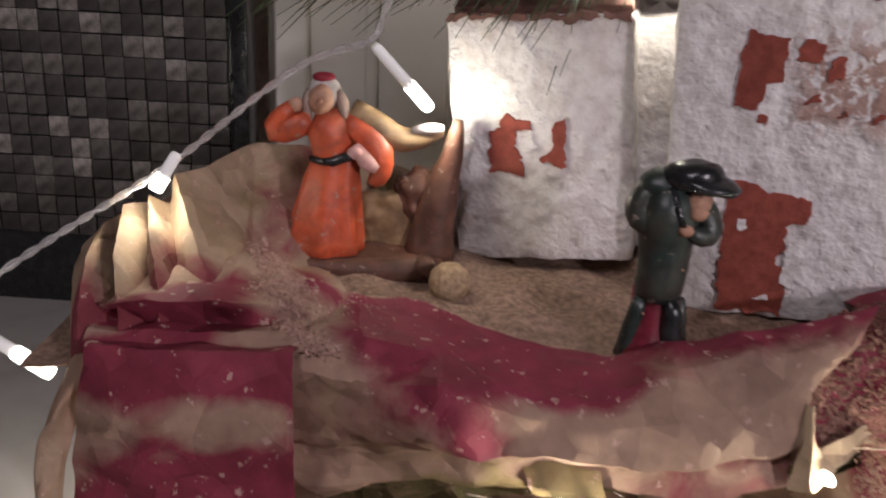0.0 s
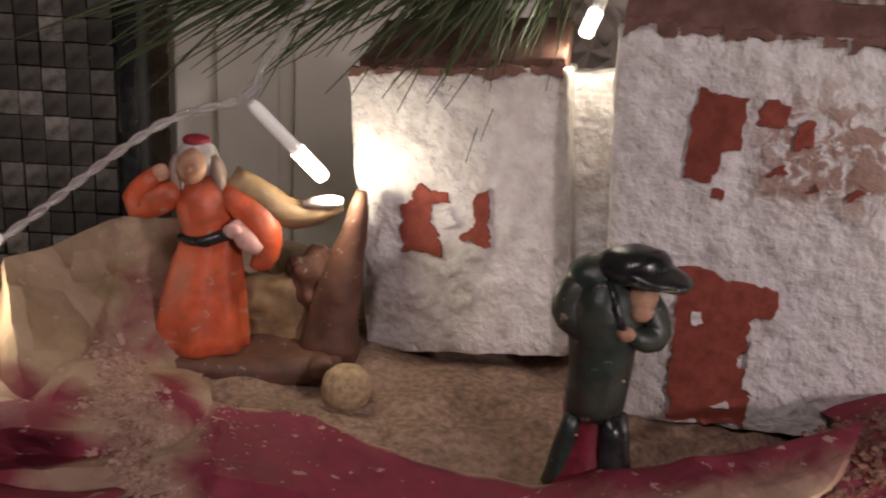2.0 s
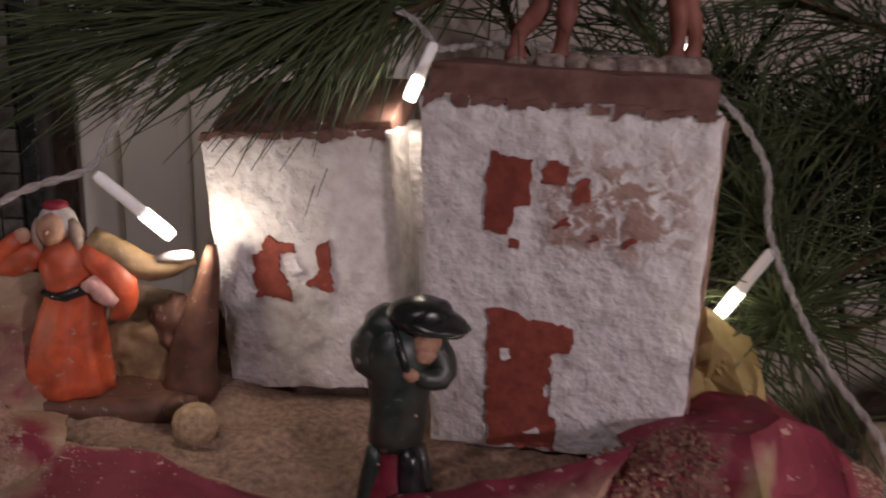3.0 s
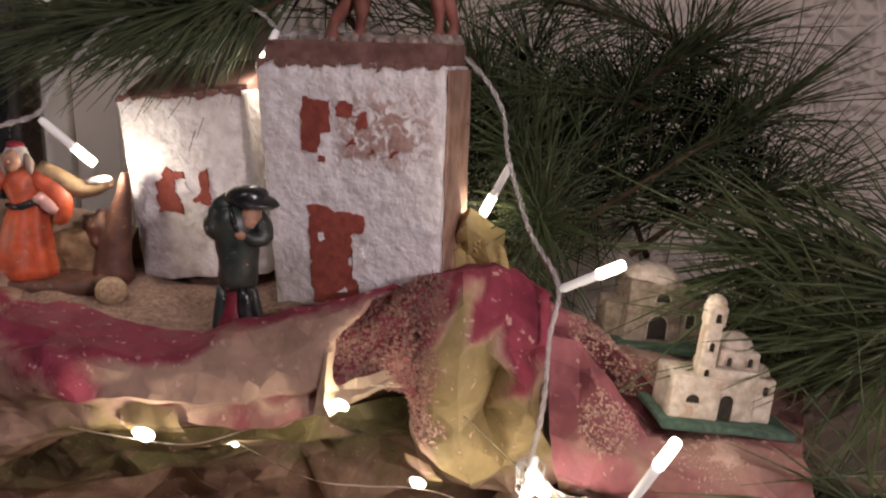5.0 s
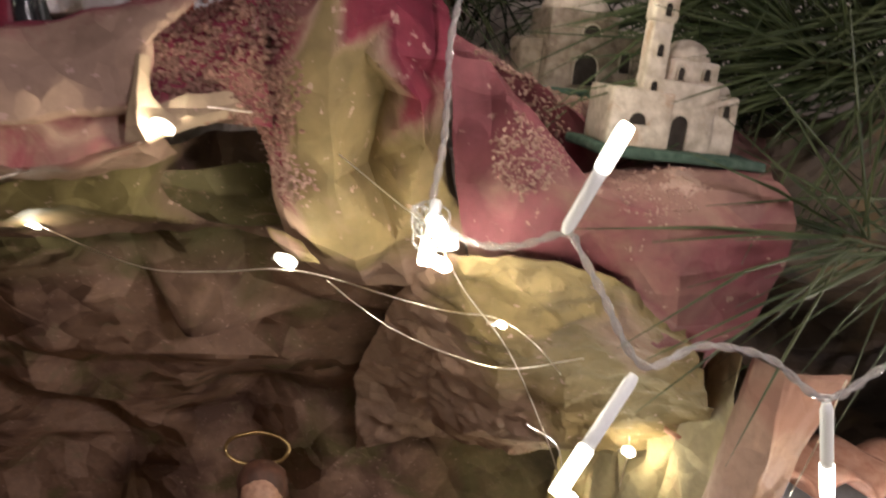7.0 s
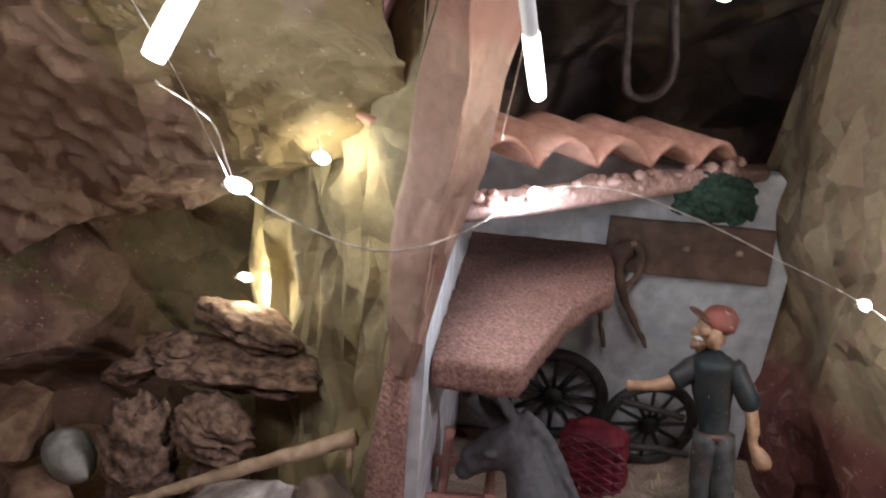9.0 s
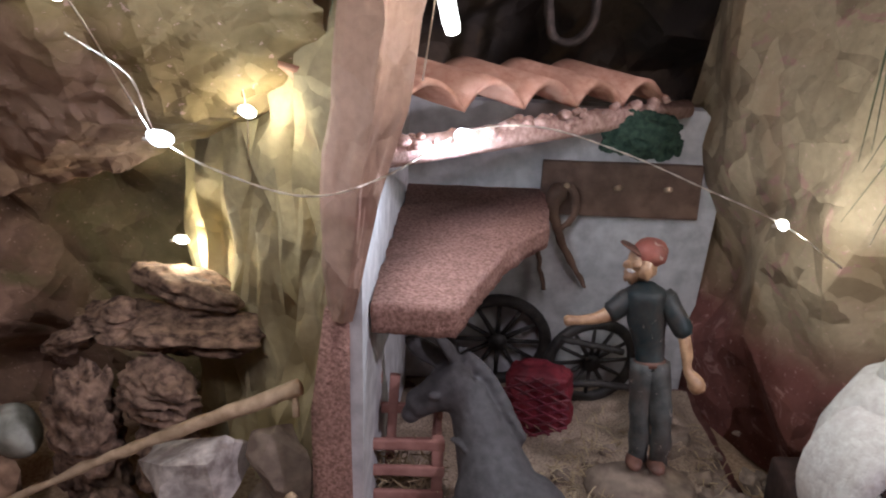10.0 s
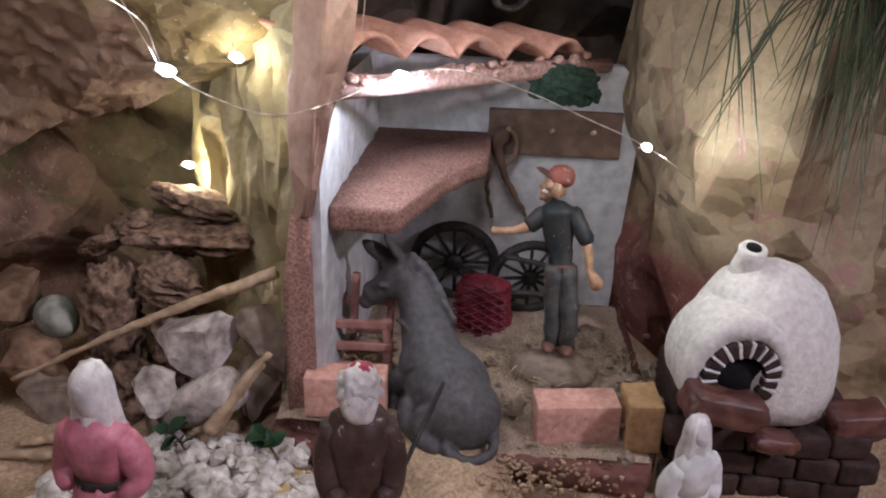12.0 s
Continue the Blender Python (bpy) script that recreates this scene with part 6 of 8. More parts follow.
def garland():
    B = pine_branch
    # over the left end of the ledge
    B([(15, 33, 65), (12, 31.6, 63.2), (8.6, 30.2, 62.2)], 150, 7.5, 0.15, 11, 50)
    B([(15, 35, 66), (11, 33, 64.5), (5, 31.5, 63.2)], 130, 7.0, 0.2, 12, 50)
    B([(16, 33, 64), (13, 32.6, 62.6), (9.8, 31.2, 61.0)], 110, 5.5, 0.35, 13, 55)
    B([(18, 36, 66), (14, 34.5, 64), (10, 33.8, 62.5)], 140, 6.5, 0.2, 14, 60)
    B([(16, 34, 64.5), (11, 32, 62.8), (6, 30.4, 61.9)], 90, 8.0, 0.1, 35, 32)
    B([(13, 34, 64), (8, 32.2, 62.6), (3, 30.6, 61.6)], 80, 7.5, 0.1, 36, 30)
    B([(12, 36, 63), (7, 34, 61.6), (2, 33, 61.0)], 110, 6.5, 0.2, 37, 45)
    # behind the houses
    B([(26, 40, 52), (25, 37, 58), (21, 36, 63)], 150, 7, 0.3, 15, 85)
    B([(38, 42, 56), (32, 39, 58), (26, 36, 58.5)], 150, 7.5, 0.3, 16, 70)
    B([(40, 44, 60), (34, 40, 62), (27, 38, 64)], 150, 8, 0.2, 17, 70)
    B([(28, 38, 48), (28, 36, 53), (26, 34.5, 55.5)], 150, 7, 0.4, 18, 75)
    B([(30, 42, 52), (33, 40, 58), (38, 37, 62)], 150, 8, 0.2, 19, 65)
    B([(30, 40, 50), (35, 38, 54), (41, 36, 58)], 150, 8, 0.3, 20, 65)
    B([(34, 42, 48), (38, 38, 52), (43, 35, 53)], 150, 8, 0.4, 21, 70)
    B([(24, 36, 48), (27, 33.5, 50.5), (27, 31.5, 52.5)], 200, 6, 0.7, 22, 85)
    B([(18, 40, 60), (16, 36, 64), (18, 33, 66)], 200, 7, 0.3, 23, 85)
    # right of the toy church
    # the lighter needles here stand in for lamp light on them
    B([(50, 30, 46), (45, 27, 46.5), (40, 25.5, 47.5)], 130, 10.5, 0.2, 24, 50, 0.2, 0.075, M_NEEDLELIT)
    B([(52, 26, 42), (46, 23, 43), (40.5, 20.4, 42.6)], 16, 9.5, 0.3, 25, 60, 0.2, 0.065, M_NEEDLE)
    B([(50, 34, 50), (44, 31, 50.5), (38.5, 29.5, 50.5)], 160, 11, 0.2, 26, 55, 0.2, 0.075, M_NEEDLELIT)
    B([(46, 36, 44), (42, 32, 45), (38, 30, 46)], 240, 7, 0.2, 27, 85)
    B([(48, 21, 40), (43, 19.8, 41.2), (38.4, 19.3, 42.4)], 34, 8.5, 0.3, 28, 85, 0.6, 0.065, M_NEEDLELIT)
    B([(52, 25, 47), (48, 24, 48.2), (43.5, 23.5, 50)], 150, 11, 0.3, 34, 60, 0.4, 0.075, M_NEEDLELIT)
    B([(50, 22, 40), (45, 22, 41), (41.5, 22, 41)], 16, 7, 0.6, 29, 60)
    # hanging in front of the right cliff
    B([(65, 17, 37), (62, 15, 35), (58.5, 13.0, 32.4)], 60, 10.5, 1.1, 30, 36)
    B([(66, 17, 36), (62.5, 13.8, 33.6), (59.6, 11.6, 30.5)], 60, 9.5, 1.0, 31, 45)
    B([(60, 20, 37), (56, 17, 34.5), (53.5, 15.2, 31.5)], 14, 8.0, 1.2, 32, 36)
    B([(68, 15, 35), (64, 12.4, 34), (61, 10.6, 32.4)], 120, 8, 0.9, 33, 65)
    # the mass further back, its shade put into the needle colour
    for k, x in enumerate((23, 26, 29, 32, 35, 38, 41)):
        B([(x + 4, 46, 47 + 2 * (k % 3)), (x + 1, 43, 52 + (k % 2)), (x - 2, 41, 57 + 2 * (k % 3))], 260, 7, 0.3, 50 + k, 95, 0.1, 0.06, M_NEEDLESHADE)


garland()


# ---- behind the crib: dark mosaic panel and cream door ----
def mosaic_panel():
    root = thing("mosaic_panel", "dark glossy mosaic panel with grey and black tiles", "panel")
    m, nt, b = mat("mosaic_tile")
    info = nt.nodes.new("ShaderNodeObjectInfo")
    c = ramp(nt, info.outputs["Random"], [(0.0, (0.055, 0.05, 0.046)), (0.6, (0.11, 0.10, 0.092)), (0.82, (0.19, 0.175, 0.16)), (1.0, (0.38, 0.35, 0.32))])
    c = mixed(nt, ramp(nt, noise_of(nt, 140, 4), [(0.4, grey(0)), (0.65, grey(0.8))]), c, (0.03, 0.027, 0.025))
    nt.links.new(c, b.inputs["Base Color"])
    b.inputs["Roughness"].default_value = 0.42
    bump(nt, b, noise_of(nt, 120, 4), 0.6, 0.0012)
    bm = bmesh.new()
    box(bm, (34, 1.2, 40), Matrix.Translation((-22.3, 41.2, 59.3)), 0.1)
    part("backing", bm, M_BLACKGLOSS, root)
    bm = bmesh.new()
    box(bm, (0.8, 1.6, 40), Matrix.Translation((-5.0, 40.9, 59.3)), 0.1)
    part("edge_trim", bm, M_BLACKGLOSS, root)
    bm = bmesh.new()
    box(bm, (1.02, 0.3, 1.02), Matrix(), 0.03)
    proto = part("tile", bm, m, root)
    proto.location = (-0.062, 0.4048, 0.46)
    rnd = random.Random(5)
    for i in range(15):
        for j in range(20):
            if i == 0 and j == 0:
                continue
            t = proto.copy()
            scene.collection.objects.link(t)
            t.location = (-0.062 - 0.0105 * i, 0.4048 + rnd.uniform(-0.0004, 0.0004), 0.46 + 0.0105 * j)
            t.scale = (rnd.choice((0.92, 0.97, 1.0)), 1, rnd.choice((0.92, 0.97, 1.0)))
            t.rotation_euler = (radians(rnd.uniform(-2.5, 2.5)), 0, radians(rnd.uniform(-2.5, 2.5)))
    return root


def cream_door():
    root = thing("cupboard_door", "cream painted cupboard door with raised moulding", "door")
    mm = speckled("cream_gloss_paint", (0.76, 0.72, 0.66), (0.82, 0.78, 0.72), 30, 0.45, 0.05, 12, blotch=0.15)
    bm = bmesh.new()
    box(bm, (17, 1.6, 40), Matrix.Translation((3.9, 44.6, 68)), 0.15)
    part("leaf", bm, mm, root)
    for x, w, t in ((-3.2, 1.8, 0.9), (1.0, 0.7, 0.5), (5.6, 1.2, 0.7)):
        bm = bmesh.new()
        box(bm, (w, t, 40), Matrix.Translation((x, 43.6, 68)), 0.2)
        part("moulding", bm, mm, root)
    bm = bmesh.new()
    box(bm, (3.4, 1.8, 40), Matrix.Translation((9.2, 43.2, 68)), 0.2)
    part("frame", bm, speckled("brown_door_frame", (0.14, 0.10, 0.075), (0.20, 0.15, 0.115), 40, 0.6, 0.1), root, "dark brown door frame")


mosaic_panel()
cream_door()
bm = bmesh.new()
box(bm, (40, 30, 3), Matrix.Translation((-25.5, 26, 40)), 0.3)
tagged(ob_from("white_shelf", bm, speckled("white_shelf_paint", (0.50, 0.48, 0.46), (0.58, 0.56, 0.54), 40, 0.5, 0.05)), "white painted shelf board beside the crib", "shelf", "", "structure")


# ---- the stable ----
def slab(bm, outline, c0, c1, rough=0.0, seed=0.0, step=0.5, axes="ab"):
    """A plate with the given outline in the crib's frame (a, b), from c0 to c1; with axes "ac" it stands upright."""
    pts = []
    for (x0, y0), (x1, y1) in zip(outline, outline[1:] + outline[:1]):
        n = max(1, int(math.hypot(x1 - x0, y1 - y0) / step)) if rough else 1
        for k in range(n):
            p = Vector((x0 + (x1 - x0) * k / n, y0 + (y1 - y0) * k / n, seed))
            w = noise.noise_vector(p * 0.9) * rough + noise.noise_vector(p * 2.3) * rough * 0.6
            pts.append((p.x + w.x, p.y + w.y))
    layers = [c0, c0 + (c1 - c0) * 0.3, c0 + (c1 - c0) * 0.7, c1] if rough else [c0, c1]
    rings = []
    for k, c in enumerate(layers):
        ring = []
        for x, y in pts:
            w = noise.noise_vector(Vector((x, y, c)) * 2.0) * rough * (0.8 if 0 < k < 3 else 0.3)
            q = (x + w.x, y + w.y, c + w.z * 0.3)
            ring.append(bm.verts.new(lp(*q) if axes == "ab" else lp(q[0], q[2], q[1])))
        rings.append(ring)
    n = len(pts)
    for lo, hi in zip(rings, rings[1:]):
        for k in range(n):
            bm.faces.new((lo[k], lo[(k + 1) % n], hi[(k + 1) % n], hi[k]))
    bm.faces.new(rings[0][::-1])
    bm.faces.new(rings[-1])


def stable():
    root = thing("stable", "white plastered open stable with terracotta tile roof", "stable")
    m_lime = speckled("lime_wash", (0.42, 0.405, 0.40), (0.60, 0.585, 0.575), 110, 0.9, 0.5, 40, blotch=0.3)
    bm = bmesh.new()
    slab(bm, [(-0.9, -1.2), (15.9, -1.2), (16.2, 5.0), (16.8, 14.3), (16.3, 15.4), (15.3, 16.4), (-0.9, 16.6)], -0.9, 0.0, 0.0, 0, axes="ac")
    part("back_wall", bm, m_lime, root, "", False)
    bm = bmesh.new()
    slab(bm, [(-0.9, 0.02), (0.0, 0.02), (-0.15, 16.7), (-0.75, 16.7)], -1.2, 17.2)
    part("side_wall", bm, m_lime, root, "", False)
    bm = bmesh.new()
    slab(bm, [(0.03, 0.03), (7.2, 0.03), (7.25, 5.4), (6.2, 7.0), (5.0, 9.2), (4.2, 12.2), (3.2, 15.3), (-0.05, 15.3)], 10.7, 11.9, 0.16, 3.0, 0.3)
    part("loft_slab", bm, M_CORK, root, "broken reddish cork loft slab")
    bm = bmesh.new()
    slab(bm, [(-2.1, 14.4), (-0.92, 14.4), (-0.62, 16.95), (-2.0, 17.0)], -1.3, 12.4, 0.16, 7.0, 0.35)
    back = LM.inverted()
    for v in bm.verts:
        q = back @ v.co
        if q.z > 8.0 and q.x < -1.2:
            q.x += (q.z - 8.0) * 0.13
            v.co = LM @ q
    part("post", bm, M_CORK, root, "rough red-brown cork corner post")
    bm = bmesh.new()
    tube(bm, [lp(-0.6, 15.4, 17.5), lp(3, 12.0, 17.3), lp(8, 6.6, 17.0), lp(14.2, 0.4, 16.6)], [0.5, 0.52, 0.5, 0.42], 12)
    for v in bm.verts:
        v.co += noise.noise_vector(v.co * 1.8) * 0.24
    beam = part("beam", bm, M_CORKPALE, root, "grey-brown crumbly beam under the tiles")
    bm = bmesh.new()
    rnd = random.Random(8)
    for k in range(110):
        s = rnd.random()
        p = lp(-0.3 + 13.5 * s, 15.2 - 14.2 * s + rnd.uniform(0, 0.8), 17.9 - 0.9 * s + rnd.uniform(-0.3, 0.3))
        r = rnd.uniform(0.12, 0.34)
        blob(bm, (r, r, r * 0.8), Matrix.Translation(p), 0.4, 2, k, 1)
    part("crumb_crust", bm, M_CORKPALE, root)["kind"] = "stuff"
    # corrugated tiles from the front corner to the back wall
    a0, a1 = Vector((0.2, 14.0, 18.75)), Vector((12.9, 1.2, 16.85))
    along = a1 - a0
    into = Vector((-0.92, -0.22, 0.24)) * 4.2
    waves = 5.18
    for k in range(4):
        bm = bmesh.new()
        top, low = [], []
        lo, hi = k / 4, (k + 1) / 4 + 0.012
        for i in range(33):
            s = lo + (hi - lo) * i / 32
            h = 1.15 * abs(math.cos(math.pi * (s * waves + 0.327))) ** 0.8 + (0.04 if k % 2 else 0.0)
            row_t, row_l = [], []
            for j in range(7):
                t = j / 6
                p = a0 + along * s + into * t + Vector((0, 0, h * (1 - 0.25 * t)))
                w = noise.noise(p * 0.8) * 0.06
                row_t.append(bm.verts.new(lp(p.x, p.y, p.z + 0.14 + w)))
                row_l.append(bm.verts.new(lp(p.x, p.y, p.z - 0.10 + w)))
            top.append(row_t)
            low.append(row_l)
        for i in range(32):
            for j in range(6):
                bm.faces.new((top[i][j], top[i + 1][j], top[i + 1][j + 1], top[i][j + 1]))
                bm.faces.new((low[i][j], low[i][j + 1], low[i + 1][j + 1], low[i + 1][j]))
            bm.faces.new((top[i][0], low[i][0], low[i + 1][0], top[i + 1][0]))
            bm.faces.new((top[i][6], top[i + 1][6], low[i + 1][6], low[i][6]))
        for r_t, r_l in ((top[0], low[0]), (top[32], low[32])):
            for j in range(6):
                bm.faces.new((r_t[j], r_t[j + 1], r_l[j + 1], r_l[j]))
        part("roof_tile", bm, M_TERRA, root)
    # peg board on the back wall
    bm = bmesh.new()
    box(bm, (8.4, 0.5, 2.95), lframe(11.3, 0.28, 12.1), 0.08, 3, 0.04, 4)
    board = part("peg_board", bm, M_PLANK, root, "dark brown wooden peg board")
    for a in (8.3, 11.0, 13.6):
        bm = bmesh.new()
        tube(bm, [lp(a, 0.4, 12.2), lp(a + 0.1, 1.2, 12.5)], [0.12, 0.15], 8)
        part("peg", bm, M_STICK, board)
    bm = bmesh.new()
    slab(bm, [(-3.1, 16.8), (-0.5, 18.2), (2.5, 19.2), (5.5, 19.6), (8.9, 17.9), (12.5, 18.3), (16.0, 18.8), (17.4, 14.5), (16.6, -0.4), (-1.0, -0.4), (-2.8, 10)], -1.28, -0.02, 0.2, 9.0, 0.6)
    part("base_board", bm, M_BASEEDGE, root, "dark red-brown base board under sawdust")


M_BASEEDGE = speckled("red_brown_board", (0.13, 0.05, 0.04), (0.24, 0.11, 0.085), 120, 0.8, 0.5, 40)
stable()

paper_sheet("sawdust_bed", [[lp(a, b, c) for a, c in zip((-2.6, 1, 5, 9, 13, 16.4), cs)] for b, cs in (
    (0.3, (0.1, 0.1, 0.15, 0.2, 0.2, 0.1)), (6, (0.3, 0.4, 0.3, 0.6, 1.3, 0.3)), (11, (0.8, 0.9, 0.5, 1.2, 2.0, 0.6)),
    (15.0, (1.6, 1.7, 0.3, 0.3, 0.35, 0.2)), (17.7, (1.2, 1.2, 0.6, 0.05, 0.05, 0.1)))],
    24, 26, M_BED, "pale sawdust and straw bed on the stable floor", 0.15, 2.5, 6.0, "ground", fold=0.12, split=60)

paper_sheet("sawdust_heap", [[lp(a, b, c) for a, c in zip((2.0, 4.2, 6.2, 7.9, 9.4), cs)] for b, cs in (
    (16.4, (0.3, 0.4, 0.5, 0.3, 0.0)), (18.4, (0.2, 0.7, 0.8, 0.4, -0.3)), (20.6, (-0.8, 0.3, 0.6, 0.0, -1.2)), (23.0, (-1.3, -0.7, -0.3, -0.7, -1.3)), (25.0, (-1.45, -1.4, -1.4, -1.4, -1.45)))],
    18, 18, M_SAND, "loose heap of pale sawdust spilling over the board", 0.12, 2.0, 6.6, "sawdust", fold=0.10, split=60)


def paper_drape():
    """The folded kraft paper strip that runs up the corner post."""
    rows = [
        [(-0.6, 16.2, 26.0), (-0.4, 17.5, 26.0), (0.2, 17.9, 26.0), (0.7, 18.2, 26.0), (1.2, 18.0, 26.0), (2.0, 17.2, 26.0), (2.9, 16.4, 26.0)],
        [(-0.9, 16.2, 22.5), (-0.7, 17.4, 22.5), (0.0, 17.8, 22.5), (0.70, 18.2, 22.5), (0.85, 18.0, 22.5), (1.25, 17.3, 22.5), (1.8, 16.5, 22.5)],
        [(-1.2, 16.2, 19.5), (-1.0, 17.4, 19.5), (-0.3, 17.7, 19.5), (0.35, 18.1, 19.5), (0.5, 17.9, 19.5), (0.9, 17.3, 19.5), (1.45, 16.6, 19.5)],
        [(-1.6, 16.2, 16.7), (-1.4, 17.3, 16.7), (-0.7, 17.6, 16.7), (-0.12, 17.9, 16.7), (0.0, 17.7, 16.7), (0.25, 17.3, 16.7), (0.55, 17.0, 16.7)],
        [(-1.5, 16.6, 14.0), (-1.25, 17.2, 14.0), (-0.8, 17.4, 14.0), (-0.45, 17.6, 14.0), (-0.35, 17.4, 14.0), (-0.2, 17.2, 14.0), (-0.05, 17.0, 14.0)],
        [(-1.3, 16.9, 12.0), (-1.05, 17.1, 12.0), (-0.9, 17.2, 12.0), (-0.75, 17.3, 12.0), (-0.65, 17.2, 12.0), (-0.55, 17.1, 12.0), (-0.45, 17.1, 12.0)],
    ]
    paper_sheet("paper_drape", [[lp(*p) for p in r] for r in rows], 10, 12, M_DRAPE, "pinkish kraft paper folded round the corner post", 0.03, 4.0, 3.7, fold=0.05, split=30, soft=1, jitter=0.06)
    rows = []
    for c, lean in ((25, 0.6), (18, 0.0), (9, -0.2), (-1.3, 0.0)):
        row = []
        for k in range(10):
            t = k / 9
            pleat = (0.5 if k % 2 else -0.45) * (0.55 + 0.6 * math.sin(k * 2.3 + c * 0.11))
            row.append((-9.6 + 8.5 * t + lean * (1 - t), 7.0 + 7.6 * t ** 1.2 + pleat * (1 - 0.6 * t), c))
        rows.append(row)
    paper_sheet("paper_side", [[lp(*p) for p in r] for r in rows], 12, 18, M_CLIFF2, "kraft paper standing in folds beside the post", 0.3, 5.0, 8.3, fold=0.22, soft=1)


M_CLIFF2 = paper("olive_kraft", (0.46, 0.38, 0.22), (0.38, 0.30, 0.14), (0.30, 0.20, 0.12), 0.50, 0.62, 12)
M_DRAPE = paper("pinkish_kraft", (0.38, 0.24, 0.175), (0.30, 0.16, 0.12), (0.24, 0.11, 0.09), 0.54, 0.62, 18)
paper_drape()


CART = thing("toy_cart", "dark wooden toy cart with two spoked wheels", "cart")


def cart_wheel(a, b, c, r, yaw, lean, label):
    m = lframe(a, b, c, yaw, lean, 0)
    bm = bmesh.new()
    n = 40
    pts = [m @ Vector((r * math.cos(2 * math.pi * k / n), 0, r * math.sin(2 * math.pi * k / n))) for k in range(n + 1)]
    tube(bm, pts, r * 0.13, 8, False)
    root = part("wheel", bm, M_WHEEL, CART, label)
    bm = bmesh.new()
    tube(bm, [m @ Vector((0, -0.45, 0)), m @ Vector((0, -0.2, 0)), m @ Vector((0, 0.35, 0))], [r * 0.13, r * 0.2, r * 0.2], 12)
    part("hub", bm, M_WHEEL, root)
    for k in range(12):
        t = 2 * math.pi * k / 12
        bm = bmesh.new()
        tube(bm, [m @ Vector((r * 0.15 * math.cos(t), 0, r * 0.15 * math.sin(t))), m @ Vector((r * 0.92 * math.cos(t), 0, r * 0.92 * math.sin(t)))], [r * 0.055, r * 0.045], 6)
        part("spoke", bm, M_WHEEL, root)


cart_wheel(5.25, 0.75, 3.05, 2.7, 0, -8, "blackened toy cart wheel leaning on the wall")
cart_wheel(10.3, 2.6, 3.0, 2.4, -12, -6, "dark toy cart wheel behind the herdsman")


def red_sack():
    """Crimson netted bundle."""
    root = thing("netted_sack", "crimson netted sack in front of the wheels", "sack")
    m = lframe(7.4, 4.8, 1.95, 10, 0, 0)
    bm = bmesh.new()
    box(bm, (3.5, 2.2, 3.7), m, 0.7, 7, 0.22, 3)
    part("sack_body", bm, M_REDSACK, root)
    for s in (-1, 1):
        for k in range(-3, 4):
            bm = bmesh.new()
            pts = []
            for i in range(13):
                x = -1.7 + 3.4 * i / 12
                z = 0.55 * k + s * 0.45 * x
                q = 1 - (x / 1.75) ** 4 - (z / 1.85) ** 4
                if q > 0.03:
                    pts.append(m @ Vector((x, 1.16, z)))
            if len(pts) > 3:
                tube(bm, pts, 0.075, 5)
                part("cord", bm, M_DARKRED, root)
            else:
                bm.free()


red_sack()


def manger():
    root = thing("manger", "pinkish slatted wooden toy manger", "manger")
    m = lframe(1.05, 13.9, 1.4, -3)
    for z in (0.9, 2.15, 3.45):
        bm = bmesh.new()
        box(bm, (3.6, 0.26, 0.48), m @ Matrix.Translation((0, 0, z)), 0.06, 2, 0.04, z)
        part("rail", bm, M_PINKWOOD, root)
    for x in (-1.6, 1.5):
        bm = bmesh.new()
        box(bm, (0.5, 0.4, 4.0), m @ Matrix.Translation((x, -0.12, 1.75)), 0.06, 2, 0.04, x)
        part("post", bm, M_PINKWOOD, root)
    for x, h in ((-1.35, 5.3), (-0.55, 5.2), (1.45, 4.4)):
        bm = bmesh.new()
        box(bm, (0.42, 0.4, h), m @ at(x, -2.5, h / 2, 0, 4, 3), 0.06, 2, 0.04, x)
        part("back_post", bm, M_PINKWOOD, root)
    for z in (1.8, 3.6):
        bm = bmesh.new()
        box(bm, (3.0, 0.26, 0.45), m @ Matrix.Translation((0, -2.55, z)), 0.06, 2, 0.04, z)
        part("back_rail", bm, M_PINKWOOD, root)
    for x in (-1.6, 1.55):
        for z in (0.9, 3.3):
            bm = bmesh.new()
            box(bm, (0.25, 2.3, 0.4), m @ Matrix.Translation((x, -1.3, z)), 0.06, 2, 0.04, x + z)
            part("side_rail", bm, M_PINKWOOD, root)
    bm = bmesh.new()
    rnd = random.Random(2)
    for k in range(120):
        p = Vector((rnd.uniform(-1.3, 1.7), rnd.uniform(-2.2, -0.2), rnd.uniform(0.2, 2.0)))
        d = Vector((rnd.gauss(0, 1), rnd.gauss(0, 1), rnd.gauss(0, 0.5))).normalized() * 0.6
        tube(bm, [m @ (p - d), m @ (p + d * 0.2), m @ (p + d)], [0.03, 0.035, 0.02], 3, False)
    hay = ob_from("hay", bm, M_STRAW)
    tagged(hay, "loose pale hay lying in the manger", "hay", "", "stuff")


manger()


